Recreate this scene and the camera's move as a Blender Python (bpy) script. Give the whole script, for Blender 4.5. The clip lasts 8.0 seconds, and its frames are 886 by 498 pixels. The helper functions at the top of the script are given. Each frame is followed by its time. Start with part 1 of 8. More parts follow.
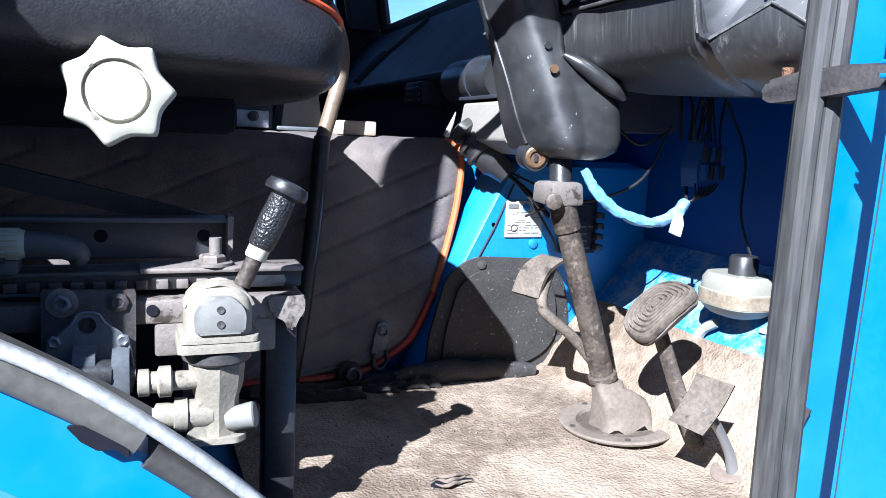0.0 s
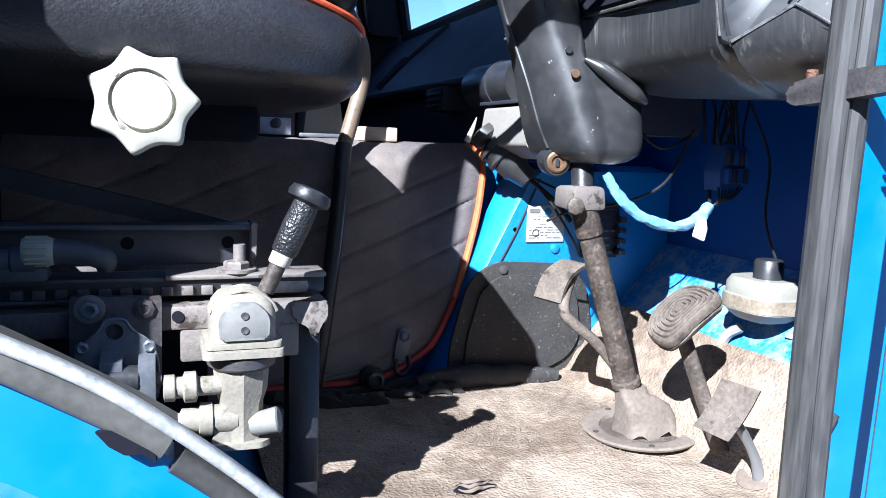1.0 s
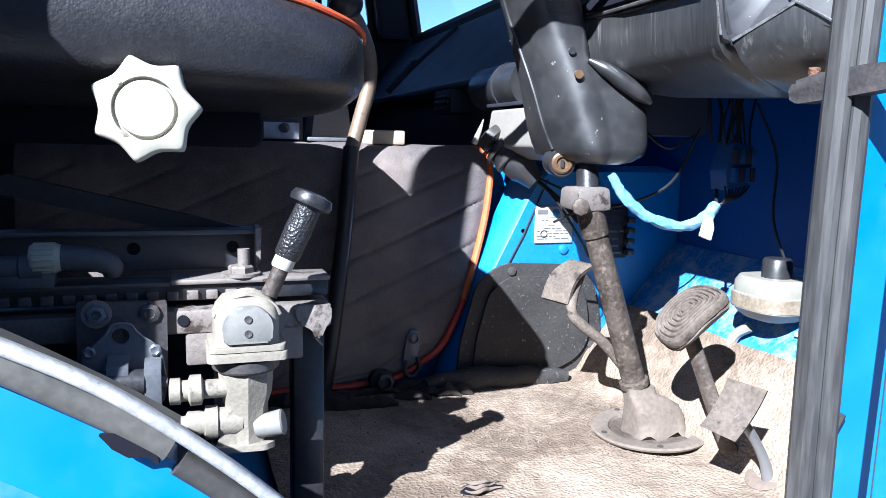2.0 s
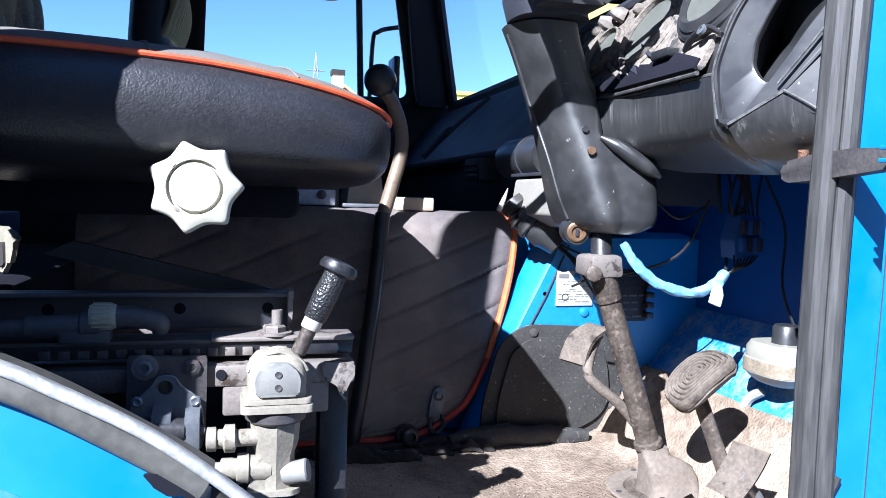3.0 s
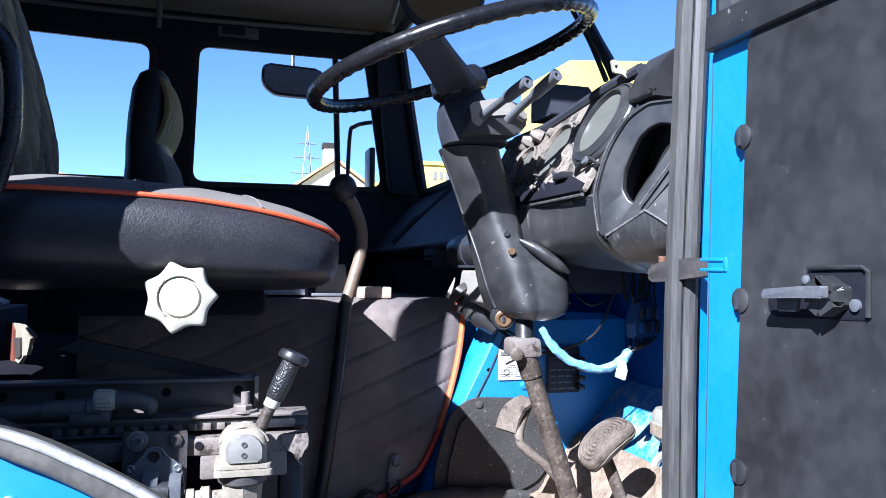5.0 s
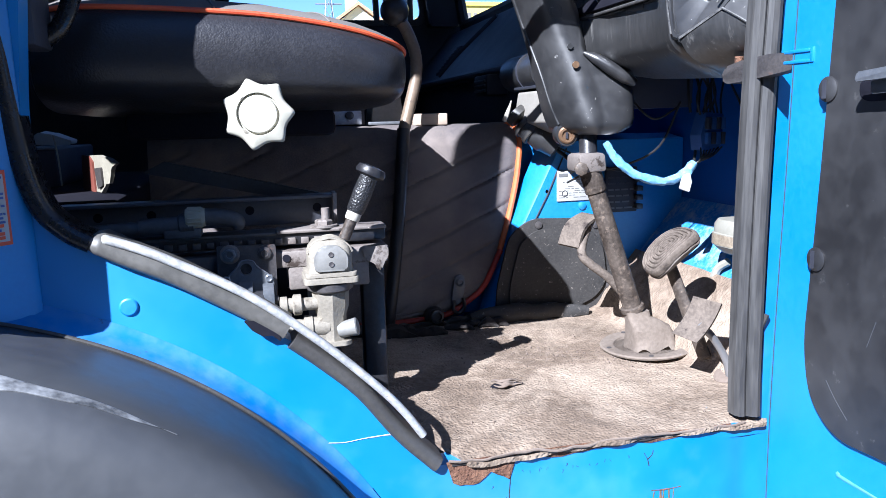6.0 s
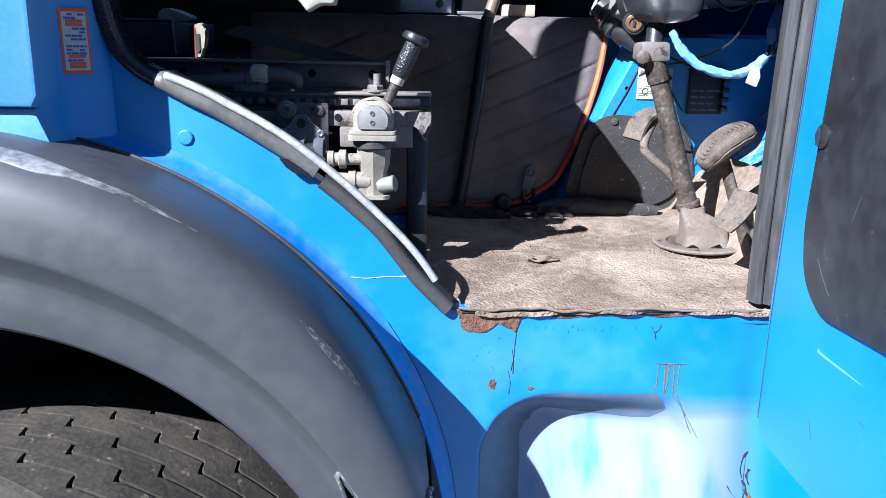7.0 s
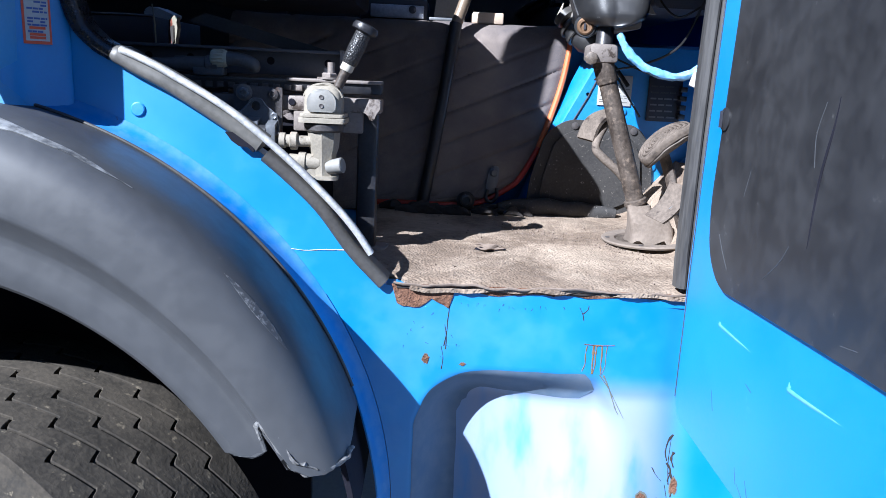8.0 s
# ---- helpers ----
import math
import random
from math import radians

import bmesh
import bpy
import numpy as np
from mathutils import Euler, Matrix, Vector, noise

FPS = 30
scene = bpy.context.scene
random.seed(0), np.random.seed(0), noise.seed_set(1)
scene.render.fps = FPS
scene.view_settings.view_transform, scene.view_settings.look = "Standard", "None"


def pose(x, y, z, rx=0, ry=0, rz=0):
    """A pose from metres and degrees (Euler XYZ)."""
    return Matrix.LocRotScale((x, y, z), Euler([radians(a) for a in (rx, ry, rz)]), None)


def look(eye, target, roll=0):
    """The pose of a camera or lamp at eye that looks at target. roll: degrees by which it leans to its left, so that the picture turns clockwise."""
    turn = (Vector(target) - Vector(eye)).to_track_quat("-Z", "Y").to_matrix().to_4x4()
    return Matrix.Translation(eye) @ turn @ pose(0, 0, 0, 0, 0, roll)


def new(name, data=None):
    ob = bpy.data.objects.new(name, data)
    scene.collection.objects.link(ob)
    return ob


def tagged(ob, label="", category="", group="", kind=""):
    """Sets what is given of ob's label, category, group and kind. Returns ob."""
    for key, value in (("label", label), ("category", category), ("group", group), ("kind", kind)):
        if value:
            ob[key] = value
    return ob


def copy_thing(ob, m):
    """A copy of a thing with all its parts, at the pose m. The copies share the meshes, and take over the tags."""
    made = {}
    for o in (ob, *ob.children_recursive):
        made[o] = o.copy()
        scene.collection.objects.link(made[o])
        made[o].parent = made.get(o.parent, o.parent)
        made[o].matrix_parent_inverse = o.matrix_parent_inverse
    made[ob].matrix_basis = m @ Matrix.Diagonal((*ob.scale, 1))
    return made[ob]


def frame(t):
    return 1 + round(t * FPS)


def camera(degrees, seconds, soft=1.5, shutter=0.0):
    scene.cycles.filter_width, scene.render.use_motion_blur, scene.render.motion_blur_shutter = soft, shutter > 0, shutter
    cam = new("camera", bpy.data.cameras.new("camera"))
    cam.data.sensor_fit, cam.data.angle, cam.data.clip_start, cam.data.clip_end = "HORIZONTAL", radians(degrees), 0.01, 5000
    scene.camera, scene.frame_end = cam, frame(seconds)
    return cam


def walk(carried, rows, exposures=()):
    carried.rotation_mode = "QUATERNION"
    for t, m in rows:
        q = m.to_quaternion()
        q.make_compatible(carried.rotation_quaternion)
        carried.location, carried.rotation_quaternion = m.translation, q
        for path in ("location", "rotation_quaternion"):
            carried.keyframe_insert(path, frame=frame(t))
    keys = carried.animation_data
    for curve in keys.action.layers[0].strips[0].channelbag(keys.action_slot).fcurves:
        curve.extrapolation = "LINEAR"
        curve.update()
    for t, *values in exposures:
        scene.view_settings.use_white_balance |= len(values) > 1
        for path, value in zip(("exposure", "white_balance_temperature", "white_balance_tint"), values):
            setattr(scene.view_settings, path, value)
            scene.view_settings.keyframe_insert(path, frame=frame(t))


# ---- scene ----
cam = camera(60.9, 8.0, soft=0.55)
PATH = [
    (0, (0.2042, 0.1265, 1.4239), (0.9423, 1.9634, 1.1391), 2.52),
    (0.5, (0.1962, 0.1285, 1.4234), (0.8923, 1.9848, 1.1594), 2.22),
    (1, (0.2032, 0.1255, 1.4249), (0.8887, 1.9842, 1.1503), 2.02),
    (2.5, (0.2179, 0.0976, 1.4294), (0.8239, 1.9868, 1.1772), 1.32),
    (3, (0.2199, 0.0399, 1.4457), (0.7616, 1.9611, 1.3201), 1.69),
    (3.5, (0.2589, -0.0328, 1.4636), (0.7212, 1.9130, 1.4538), 1.88),
    (4, (0.3455, -0.1623, 1.4907), (0.7155, 1.7986, 1.6251), 4.17),
    (4.2, (0.3511, -0.1762, 1.4964), (0.7557, 1.7783, 1.6230), 3.68),
    (5.3, (0.2026, -0.1904, 1.4843), (0.7875, 1.7220, 1.4538), 0.39),
    (5.5, (0.1975, -0.1746, 1.4706), (0.7653, 1.7389, 1.3448), -0.00),
    (6, (0.1773, -0.1912, 1.4416), (0.6455, 1.7228, 1.0991), -1.47),
    (6.5, (0.2212, -0.2108, 1.4127), (0.5983, 1.6880, 0.9105), -1.72),
    (6.8, (0.2859, -0.2490, 1.4035), (0.4518, 1.6664, 0.8524), -0.07),
    (7, (0.3324, -0.3128, 1.3666), (0.4066, 1.6148, 0.8387), 0.97),
    (7.5, (0.4202, -0.3844, 1.3406), (0.3630, 1.5529, 0.8472), -0.73),
    (8, (0.4412, -0.3830, 1.3098), (0.4857, 1.5640, 0.8547), 2.72),
]
walk(cam, [(t, look(eye, target, roll)) for t, eye, target, roll in PATH], [(0, 1.61, 5120, 11), (2.8, 1.65, 5120, 13), (4, 1.66, 5150, 16), (5.5, 1.55, 5150, 15), (7, 1.39, 5150, 14), (8, 1.36, 5150, 13)])


# ---- world, sun, exposure ----
SUN_AZ, SUN_EL = -136.0, 38.0
to_sun = Vector((math.cos(radians(SUN_EL)) * math.cos(radians(SUN_AZ)),
                 math.cos(radians(SUN_EL)) * math.sin(radians(SUN_AZ)), math.sin(radians(SUN_EL))))
world = bpy.data.worlds.new("sky")
scene.world = world
world.use_nodes = True
wn = world.node_tree.nodes
sky = wn.new("ShaderNodeTexSky")
sky.sky_type = "NISHITA"
sky.sun_disc = False
sky.sun_elevation = radians(SUN_EL)
sky.sun_rotation = math.atan2(to_sun.x, to_sun.y)
sky.dust_density = 0.0
sky.air_density = 0.75
sky.ozone_density = 5.0
wn["Background"].inputs["Strength"].default_value = 0.074
world.node_tree.links.new(sky.outputs[0], wn["Background"].inputs["Color"])
sun_data = bpy.data.lights.new("sun", "SUN")
sun_data.energy, sun_data.angle, sun_data.color = 6.0, radians(0.5), (1.0, 0.925, 0.80)
sun_lamp = new("sun", sun_data)
sun_lamp.matrix_world = look(to_sun * 30, (0, 0, 0))


# ---- materials ----
def material(name, colour, second=None, rough=0.5, metal=0.0, scale=8.0, amount=0.5, fine=120.0, bump=0.15,
             bump_scale=None, coat=0.0, third=None, third_scale=3.0, third_cut=(0.6, 0.7), stretch=None,
             rough_var=0.15, cells=False, per_object=0.0, spec=0.5, depth=0.0012, coat_rough=0.36, placed=False):
    """Two colours mixed by coarse and fine noise, a third in patches, relief, uneven gloss."""
    m = bpy.data.materials.new(name)
    m.use_nodes = True
    nt = m.node_tree
    n, link = nt.nodes, nt.links.new
    bsdf = n["Principled BSDF"]
    bsdf.inputs["Metallic"].default_value = metal
    bsdf.inputs["Coat Weight"].default_value = coat
    bsdf.inputs["Coat Roughness"].default_value = coat_rough
    bsdf.inputs["Specular IOR Level"].default_value = spec
    tc = n.new("ShaderNodeTexCoord")
    vec = n.new("ShaderNodeNewGeometry").outputs["Position"] if placed else tc.outputs["Object"]
    if stretch:
        mp = n.new("ShaderNodeMapping")
        mp.inputs["Scale"].default_value = stretch
        link(vec, mp.inputs["Vector"])
        vec = mp.outputs["Vector"]

    def noise_tex(s, detail=4.0, r=0.55):
        t = n.new("ShaderNodeTexNoise")
        t.inputs["Scale"].default_value, t.inputs["Detail"].default_value, t.inputs["Roughness"].default_value = s, detail, r
        link(vec, t.inputs["Vector"])
        return t.outputs["Fac"]

    def ramp(value, lo, hi):
        r = n.new("ShaderNodeMapRange")
        r.inputs["From Min"].default_value, r.inputs["From Max"].default_value = lo, hi
        link(value, r.inputs["Value"])
        return r.outputs["Result"]

    def mix(fac, a, b):
        x = n.new("ShaderNodeMix")
        x.data_type = "RGBA"
        if isinstance(fac, float):
            x.inputs["Factor"].default_value = fac
        else:
            link(fac, x.inputs["Factor"])
        for socket, c in ((x.inputs[6], a), (x.inputs[7], b)):
            if isinstance(c, tuple):
                socket.default_value = (*c, 1)
            else:
                link(c, socket)
        return x.outputs[2]

    def maths(op, a, b):
        x = n.new("ShaderNodeMath")
        x.operation = op
        for socket, v in ((x.inputs[0], a), (x.inputs[1], b)):
            if isinstance(v, float):
                socket.default_value = v
            else:
                link(v, socket)
        return x.outputs[0]

    second = second or tuple(min(1, c * 1.5 + 0.02) for c in colour)
    coarse, grain = noise_tex(scale, 6.0, 0.6), noise_tex(fine, 3.0)
    blend = maths("ADD", maths("MULTIPLY", ramp(coarse, 0.40, 0.64), 0.6), maths("MULTIPLY", ramp(grain, 0.40, 0.62), 0.4))
    base = mix(maths("MULTIPLY", blend, amount), colour, second)
    if third:
        patch = maths("ADD", maths("MULTIPLY", noise_tex(third_scale, 7.0, 0.62), 0.8), maths("MULTIPLY", grain, 0.2))
        base = mix(ramp(patch, *third_cut), base, third)
    if per_object:
        info = n.new("ShaderNodeObjectInfo")
        base = mix(maths("MULTIPLY", info.outputs["Random"], per_object), base, second)
    link(base, bsdf.inputs["Base Color"])
    link(maths("ADD", maths("MULTIPLY", blend, rough_var), rough - rough_var / 2), bsdf.inputs["Roughness"])
    bp = n.new("ShaderNodeBump")
    bp.inputs["Strength"].default_value, bp.inputs["Distance"].default_value = bump, depth
    if cells:
        v = n.new("ShaderNodeTexVoronoi")
        v.feature = "SMOOTH_F1"
        v.inputs["Scale"].default_value = bump_scale
        warp = n.new("ShaderNodeVectorMath")
        warp.operation = "ADD"
        link(vec, warp.inputs[0])
        wob = n.new("ShaderNodeTexNoise")
        wob.inputs["Scale"].default_value = bump_scale * 0.3
        link(vec, wob.inputs["Vector"])
        sc = n.new("ShaderNodeVectorMath")
        sc.operation = "SCALE"
        sc.inputs["Scale"].default_value = 2.0 / bump_scale
        link(wob.outputs["Color"], sc.inputs[0])
        link(sc.outputs[0], warp.inputs[1])
        link(warp.outputs[0], v.inputs["Vector"])
        link(v.outputs["Distance"], bp.inputs["Height"])
    else:
        link(maths("ADD", grain, maths("MULTIPLY", coarse, 2.0)) if not bump_scale else noise_tex(bump_scale, 3.0), bp.inputs["Height"])
    link(bp.outputs["Normal"], bsdf.inputs["Normal"])
    return m


def glass_material(name, tint=(1, 1, 1), rough=0.0):
    m = bpy.data.materials.new(name)
    m.use_nodes = True
    b = m.node_tree.nodes["Principled BSDF"]
    b.inputs["Base Color"].default_value = (*tint, 1)
    b.inputs["Transmission Weight"].default_value, b.inputs["IOR"].default_value = 1.0, 1.08
    b.inputs["Roughness"].default_value = rough
    return m


M = {}
M["blue"] = material("blue_paint", (0.011, 0.182, 0.50), (0.024, 0.238, 0.57), rough=0.52, scale=5, amount=0.6, fine=200, bump=0.05, spec=0.7,
                     coat=1.0, coat_rough=0.5, third=(0.12, 0.30, 0.56), third_scale=9, third_cut=(0.66, 0.82))
M["blue_faded"] = material("faded_pale_blue_paint", (0.06, 0.255, 0.52), (0.115, 0.30, 0.55), rough=0.5, scale=6, amount=0.8, fine=160, bump=0.05, spec=0.6, coat=0.6, coat_rough=0.5,
                           third=(0.20, 0.36, 0.55), third_scale=11, third_cut=(0.60, 0.80))
M["blue_worn"] = material("worn_blue_paint", (0.012, 0.18, 0.52), (0.03, 0.25, 0.60), rough=0.45, scale=7, amount=0.8, fine=160, bump=0.1,
                          coat=1.0, coat_rough=0.5, spec=0.7, third=(0.05, 0.07, 0.09), third_scale=26, third_cut=(0.68, 0.72))
M["blue_flaked"] = material("flaking_blue_paint", (0.012, 0.15, 0.46), (0.07, 0.26, 0.54), rough=0.7, scale=30, amount=1.0, fine=160, bump=0.5, depth=0.002,
                            third=(0.26, 0.36, 0.47), third_scale=24, third_cut=(0.46, 0.60))
M["lever_steel"] = material("tan_worn_lever_steel", (0.17, 0.125, 0.085), (0.27, 0.21, 0.155), rough=0.5, metal=0.2, scale=25, fine=200, bump=0.2,
                            third=(0.07, 0.05, 0.04), third_scale=26, third_cut=(0.58, 0.66))
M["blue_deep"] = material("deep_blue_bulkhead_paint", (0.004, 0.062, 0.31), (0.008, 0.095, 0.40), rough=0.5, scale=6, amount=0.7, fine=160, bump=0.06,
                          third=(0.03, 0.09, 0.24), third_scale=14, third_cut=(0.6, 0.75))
M["black_plastic"] = material("aged_black_plastic", (0.020, 0.0203, 0.022), (0.050, 0.0495, 0.051), rough=0.42, scale=3, amount=0.5, rough_var=0.25,
                              fine=24, bump=0.02, third=(0.19, 0.185, 0.18), third_scale=80, third_cut=(0.645, 0.67), spec=0.8)
M["rim_black"] = material("glossy_black_rim", (0.008, 0.008, 0.010), (0.018, 0.018, 0.021), rough=0.28, scale=14, fine=200, bump=0.1, third=(0.05, 0.046, 0.042), third_scale=30, third_cut=(0.68, 0.74))
# Near-black for holes, recesses and sheltered surfaces, whose shade is in the colour.
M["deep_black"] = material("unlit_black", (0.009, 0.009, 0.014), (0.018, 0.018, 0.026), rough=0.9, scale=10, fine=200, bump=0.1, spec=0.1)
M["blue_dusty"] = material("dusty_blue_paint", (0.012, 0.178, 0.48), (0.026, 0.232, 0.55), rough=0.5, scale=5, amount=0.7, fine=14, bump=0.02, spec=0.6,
                           coat=0.6, coat_rough=0.48, third=(0.12, 0.295, 0.53), third_scale=3.0, third_cut=(0.52, 0.92), placed=True)


def paler_foothold(m, colour):
    """Adds a soft-edged, cloudy, paler grey-blue patch in the sunk foothold."""
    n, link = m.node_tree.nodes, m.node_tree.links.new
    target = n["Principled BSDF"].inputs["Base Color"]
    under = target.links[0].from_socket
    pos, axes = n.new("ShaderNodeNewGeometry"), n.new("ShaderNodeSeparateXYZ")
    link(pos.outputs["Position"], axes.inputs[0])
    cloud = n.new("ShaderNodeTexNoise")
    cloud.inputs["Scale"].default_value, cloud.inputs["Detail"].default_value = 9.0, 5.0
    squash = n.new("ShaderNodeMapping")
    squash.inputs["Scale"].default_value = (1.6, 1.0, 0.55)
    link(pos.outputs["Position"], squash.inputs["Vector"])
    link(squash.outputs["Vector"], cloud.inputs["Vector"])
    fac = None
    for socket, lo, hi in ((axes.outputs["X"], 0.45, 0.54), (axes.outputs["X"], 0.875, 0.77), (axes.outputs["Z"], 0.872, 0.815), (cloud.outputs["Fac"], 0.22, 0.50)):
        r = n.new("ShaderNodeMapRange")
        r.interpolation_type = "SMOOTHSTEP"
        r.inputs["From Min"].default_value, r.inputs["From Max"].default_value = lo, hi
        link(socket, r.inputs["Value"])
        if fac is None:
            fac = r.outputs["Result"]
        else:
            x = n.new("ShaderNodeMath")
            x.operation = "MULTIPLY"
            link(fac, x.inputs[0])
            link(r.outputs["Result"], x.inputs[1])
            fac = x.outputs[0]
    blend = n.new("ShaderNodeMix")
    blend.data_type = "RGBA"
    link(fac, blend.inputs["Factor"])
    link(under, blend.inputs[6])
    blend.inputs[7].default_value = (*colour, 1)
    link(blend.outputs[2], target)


paler_foothold(M["blue_dusty"], (0.205, 0.255, 0.375))
M["black_dark"] = material("dark_trim", (0.024, 0.026, 0.037), (0.046, 0.049, 0.064), rough=0.6, scale=10, fine=200, bump=0.15)
M["worn_edge"] = material("scuffed_plastic_edge", (0.045, 0.045, 0.047), (0.17, 0.167, 0.163), rough=0.5, scale=45, amount=0.7, fine=300, bump=0.2)
M["dash_far"] = material("dark_blue_grey_dash", (0.034, 0.040, 0.060), (0.06, 0.068, 0.098), rough=0.55, scale=9, fine=300, bump=0.2)
M["fender"] = material("weathered_grey_plastic", (0.048, 0.051, 0.057), (0.068, 0.071, 0.078), rough=0.50, scale=4, amount=0.6, fine=40, bump=0.03,
                       third=(0.105, 0.107, 0.111), third_scale=17, third_cut=(0.64, 0.76), spec=0.5)
M["bleached"] = material("bleached_scuffed_plastic", (0.048, 0.051, 0.056), (0.085, 0.088, 0.094), rough=0.55, scale=20, fine=200, bump=0.1,
                         third=(0.27, 0.275, 0.28), third_scale=34, third_cut=(0.38, 0.60))
M["seal"] = material("grey_rubber_seal", (0.036, 0.0355, 0.036), (0.098, 0.095, 0.091), rough=0.55, scale=26, fine=200, bump=0.3, amount=0.7, stretch=(1, 1, 0.10))
M["seal_dark"] = material("dark_rubber_seal", (0.040, 0.038, 0.036), (0.075, 0.071, 0.066), rough=0.48, scale=8, amount=0.7, fine=200, bump=0.15,
                          third=(0.13, 0.125, 0.118), third_scale=24, third_cut=(0.62, 0.72))
# Paler blue for the highlight on the door creases.
M["crease_highlight"] = material("pale_blue_crease_highlight", (0.08, 0.29, 0.58), (0.20, 0.39, 0.62), rough=0.45, scale=20, fine=150, bump=0.05)
M["chrome"] = material("worn_bright_trim", (0.36, 0.36, 0.35), (0.60, 0.595, 0.575), rough=0.46, metal=0.30, scale=60, amount=1.0, fine=200, bump=0.15, third=(0.16, 0.15, 0.135), third_scale=70, third_cut=(0.62, 0.70))
M["vinyl"] = material("black_vinyl", (0.016, 0.016, 0.019), (0.032, 0.032, 0.038), rough=0.38, scale=6, fine=200, bump=0.45, bump_scale=380, depth=0.0007, cells=True)
M["seat_cloth"] = material("grey_seat_cloth", (0.11, 0.10, 0.095), (0.2, 0.185, 0.17), rough=0.9, scale=12, fine=500, bump=0.2)
M["olive_cloth"] = material("dark_olive_quilted_cloth", (0.040, 0.040, 0.045), (0.22, 0.18, 0.095), rough=0.9, scale=9, amount=1.0, fine=400, bump=0.2)
M["tan_cloth"] = material("tan_quilted_cloth", (0.24, 0.185, 0.085), (0.36, 0.285, 0.15), rough=0.9, scale=12, fine=400, bump=0.2)
M["piping"] = material("orange_red_piping", (0.5, 0.06, 0.02), (0.62, 0.13, 0.03), rough=0.6, scale=40, fine=300, bump=0.2)
# Tunnel cover piping in two colours: sunlit orange and shaded dark red.
M["piping_lit"] = material("worn_sunlit_orange_piping", (0.56, 0.11, 0.028), (0.68, 0.22, 0.06), rough=0.6, scale=60, fine=300, bump=0.2)
M["piping_shaded"] = material("shaded_red_piping", (0.30, 0.022, 0.014), (0.42, 0.05, 0.02), rough=0.6, scale=60, fine=300, bump=0.2)
M["fabric"] = material("dusty_grey_quilted_cover", (0.078, 0.071, 0.078), (0.262, 0.220, 0.190), rough=0.95, scale=5, amount=0.9, fine=600, bump=0.15, spec=0.2)
M["mat"] = material("dusty_rubber_mat", (0.140, 0.102, 0.072), (0.235, 0.178, 0.130), rough=0.95, scale=7, amount=1.0, fine=60, bump=1.0, bump_scale=245, depth=0.0026,
                    cells=True, third=(0.335, 0.268, 0.202), third_scale=4, third_cut=(0.46, 0.62))
M["mat_edge"] = material("frayed_mat_edge", (0.15, 0.115, 0.09), (0.25, 0.20, 0.165), rough=0.95, scale=30, fine=200, bump=0.6)
M["dirt"] = material("caked_dark_dirt", (0.016, 0.014, 0.014), (0.06, 0.05, 0.045), rough=0.95, scale=25, fine=150, bump=0.8)
M["black_rubber"] = material("dusty_black_rubber", (0.022, 0.021, 0.021), (0.055, 0.051, 0.048), rough=0.8, scale=10, amount=0.9, fine=260, bump=0.5,
                             third=(0.22, 0.195, 0.175), third_scale=120, third_cut=(0.60, 0.68))
M["hose_rubber"] = material("dusty_grey_hose", (0.050, 0.051, 0.056), (0.115, 0.113, 0.113), rough=0.6, scale=30, fine=200, bump=0.3)
M["scratched_black"] = material("scratched_black_plastic", (0.024, 0.0245, 0.026), (0.058, 0.057, 0.057), rough=0.38, scale=5, amount=0.7, fine=160, bump=0.04, spec=0.8,
                                third=(0.12, 0.117, 0.112), third_scale=34, third_cut=(0.585, 0.64), stretch=(1, 1.6, 0.09))
M["door_trim"] = material("black_door_trim", (0.015, 0.015, 0.0165), (0.036, 0.036, 0.038), rough=0.5, scale=5, amount=0.9, fine=30, bump=0.05,
                          third=(0.062, 0.062, 0.062), third_scale=70, third_cut=(0.64, 0.70))
M["grip"] = material("knurled_black_grip", (0.018, 0.018, 0.02), (0.04, 0.04, 0.042), rough=0.42, scale=20, fine=200, bump=1.0, bump_scale=420, depth=0.0015, cells=True)
M["pedal"] = material("dusty_pedal_rubber", (0.085, 0.067, 0.053), (0.190, 0.155, 0.125), rough=0.85, scale=22, amount=1.0, fine=200, bump=0.6,
                      third=(0.040, 0.030, 0.025), third_scale=32, third_cut=(0.54, 0.62))
M["dirty_steel"] = material("rust_flecked_grey_steel", (0.034, 0.026, 0.021), (0.115, 0.092, 0.074), rough=0.6, metal=0.15, scale=24, amount=1.0, fine=180, bump=0.6,
                            third=(0.17, 0.132, 0.102), third_scale=75, third_cut=(0.55, 0.64))
M["boot"] = material("dusty_grey_boot", (0.135, 0.108, 0.086), (0.30, 0.25, 0.205), rough=0.9, scale=14, fine=160, bump=0.5)
M["black_steel"] = material("scuffed_black_steel", (0.014, 0.014, 0.017), (0.048, 0.047, 0.050), rough=0.40, scale=18, fine=220, bump=0.2,
                            third=(0.2, 0.17, 0.15), third_scale=40, third_cut=(0.64, 0.72))
M["rail_steel"] = material("dusty_rail_steel", (0.17, 0.145, 0.13), (0.29, 0.26, 0.235), rough=0.65, metal=0.2, scale=16, fine=220, bump=0.5,
                           third=(0.05, 0.037, 0.03), third_scale=30, third_cut=(0.56, 0.63))
M["dark_bracket"] = material("dark_grey_steel", (0.058, 0.054, 0.056), (0.135, 0.120, 0.112), rough=0.5, metal=0.2, scale=16, fine=220, bump=0.5,
                             third=(0.15, 0.08, 0.055), third_scale=20, third_cut=(0.60, 0.68))
M["zinc"] = material("dull_zinc", (0.12, 0.13, 0.148), (0.22, 0.228, 0.24), rough=0.42, metal=0.3, scale=20, fine=200, bump=0.3)
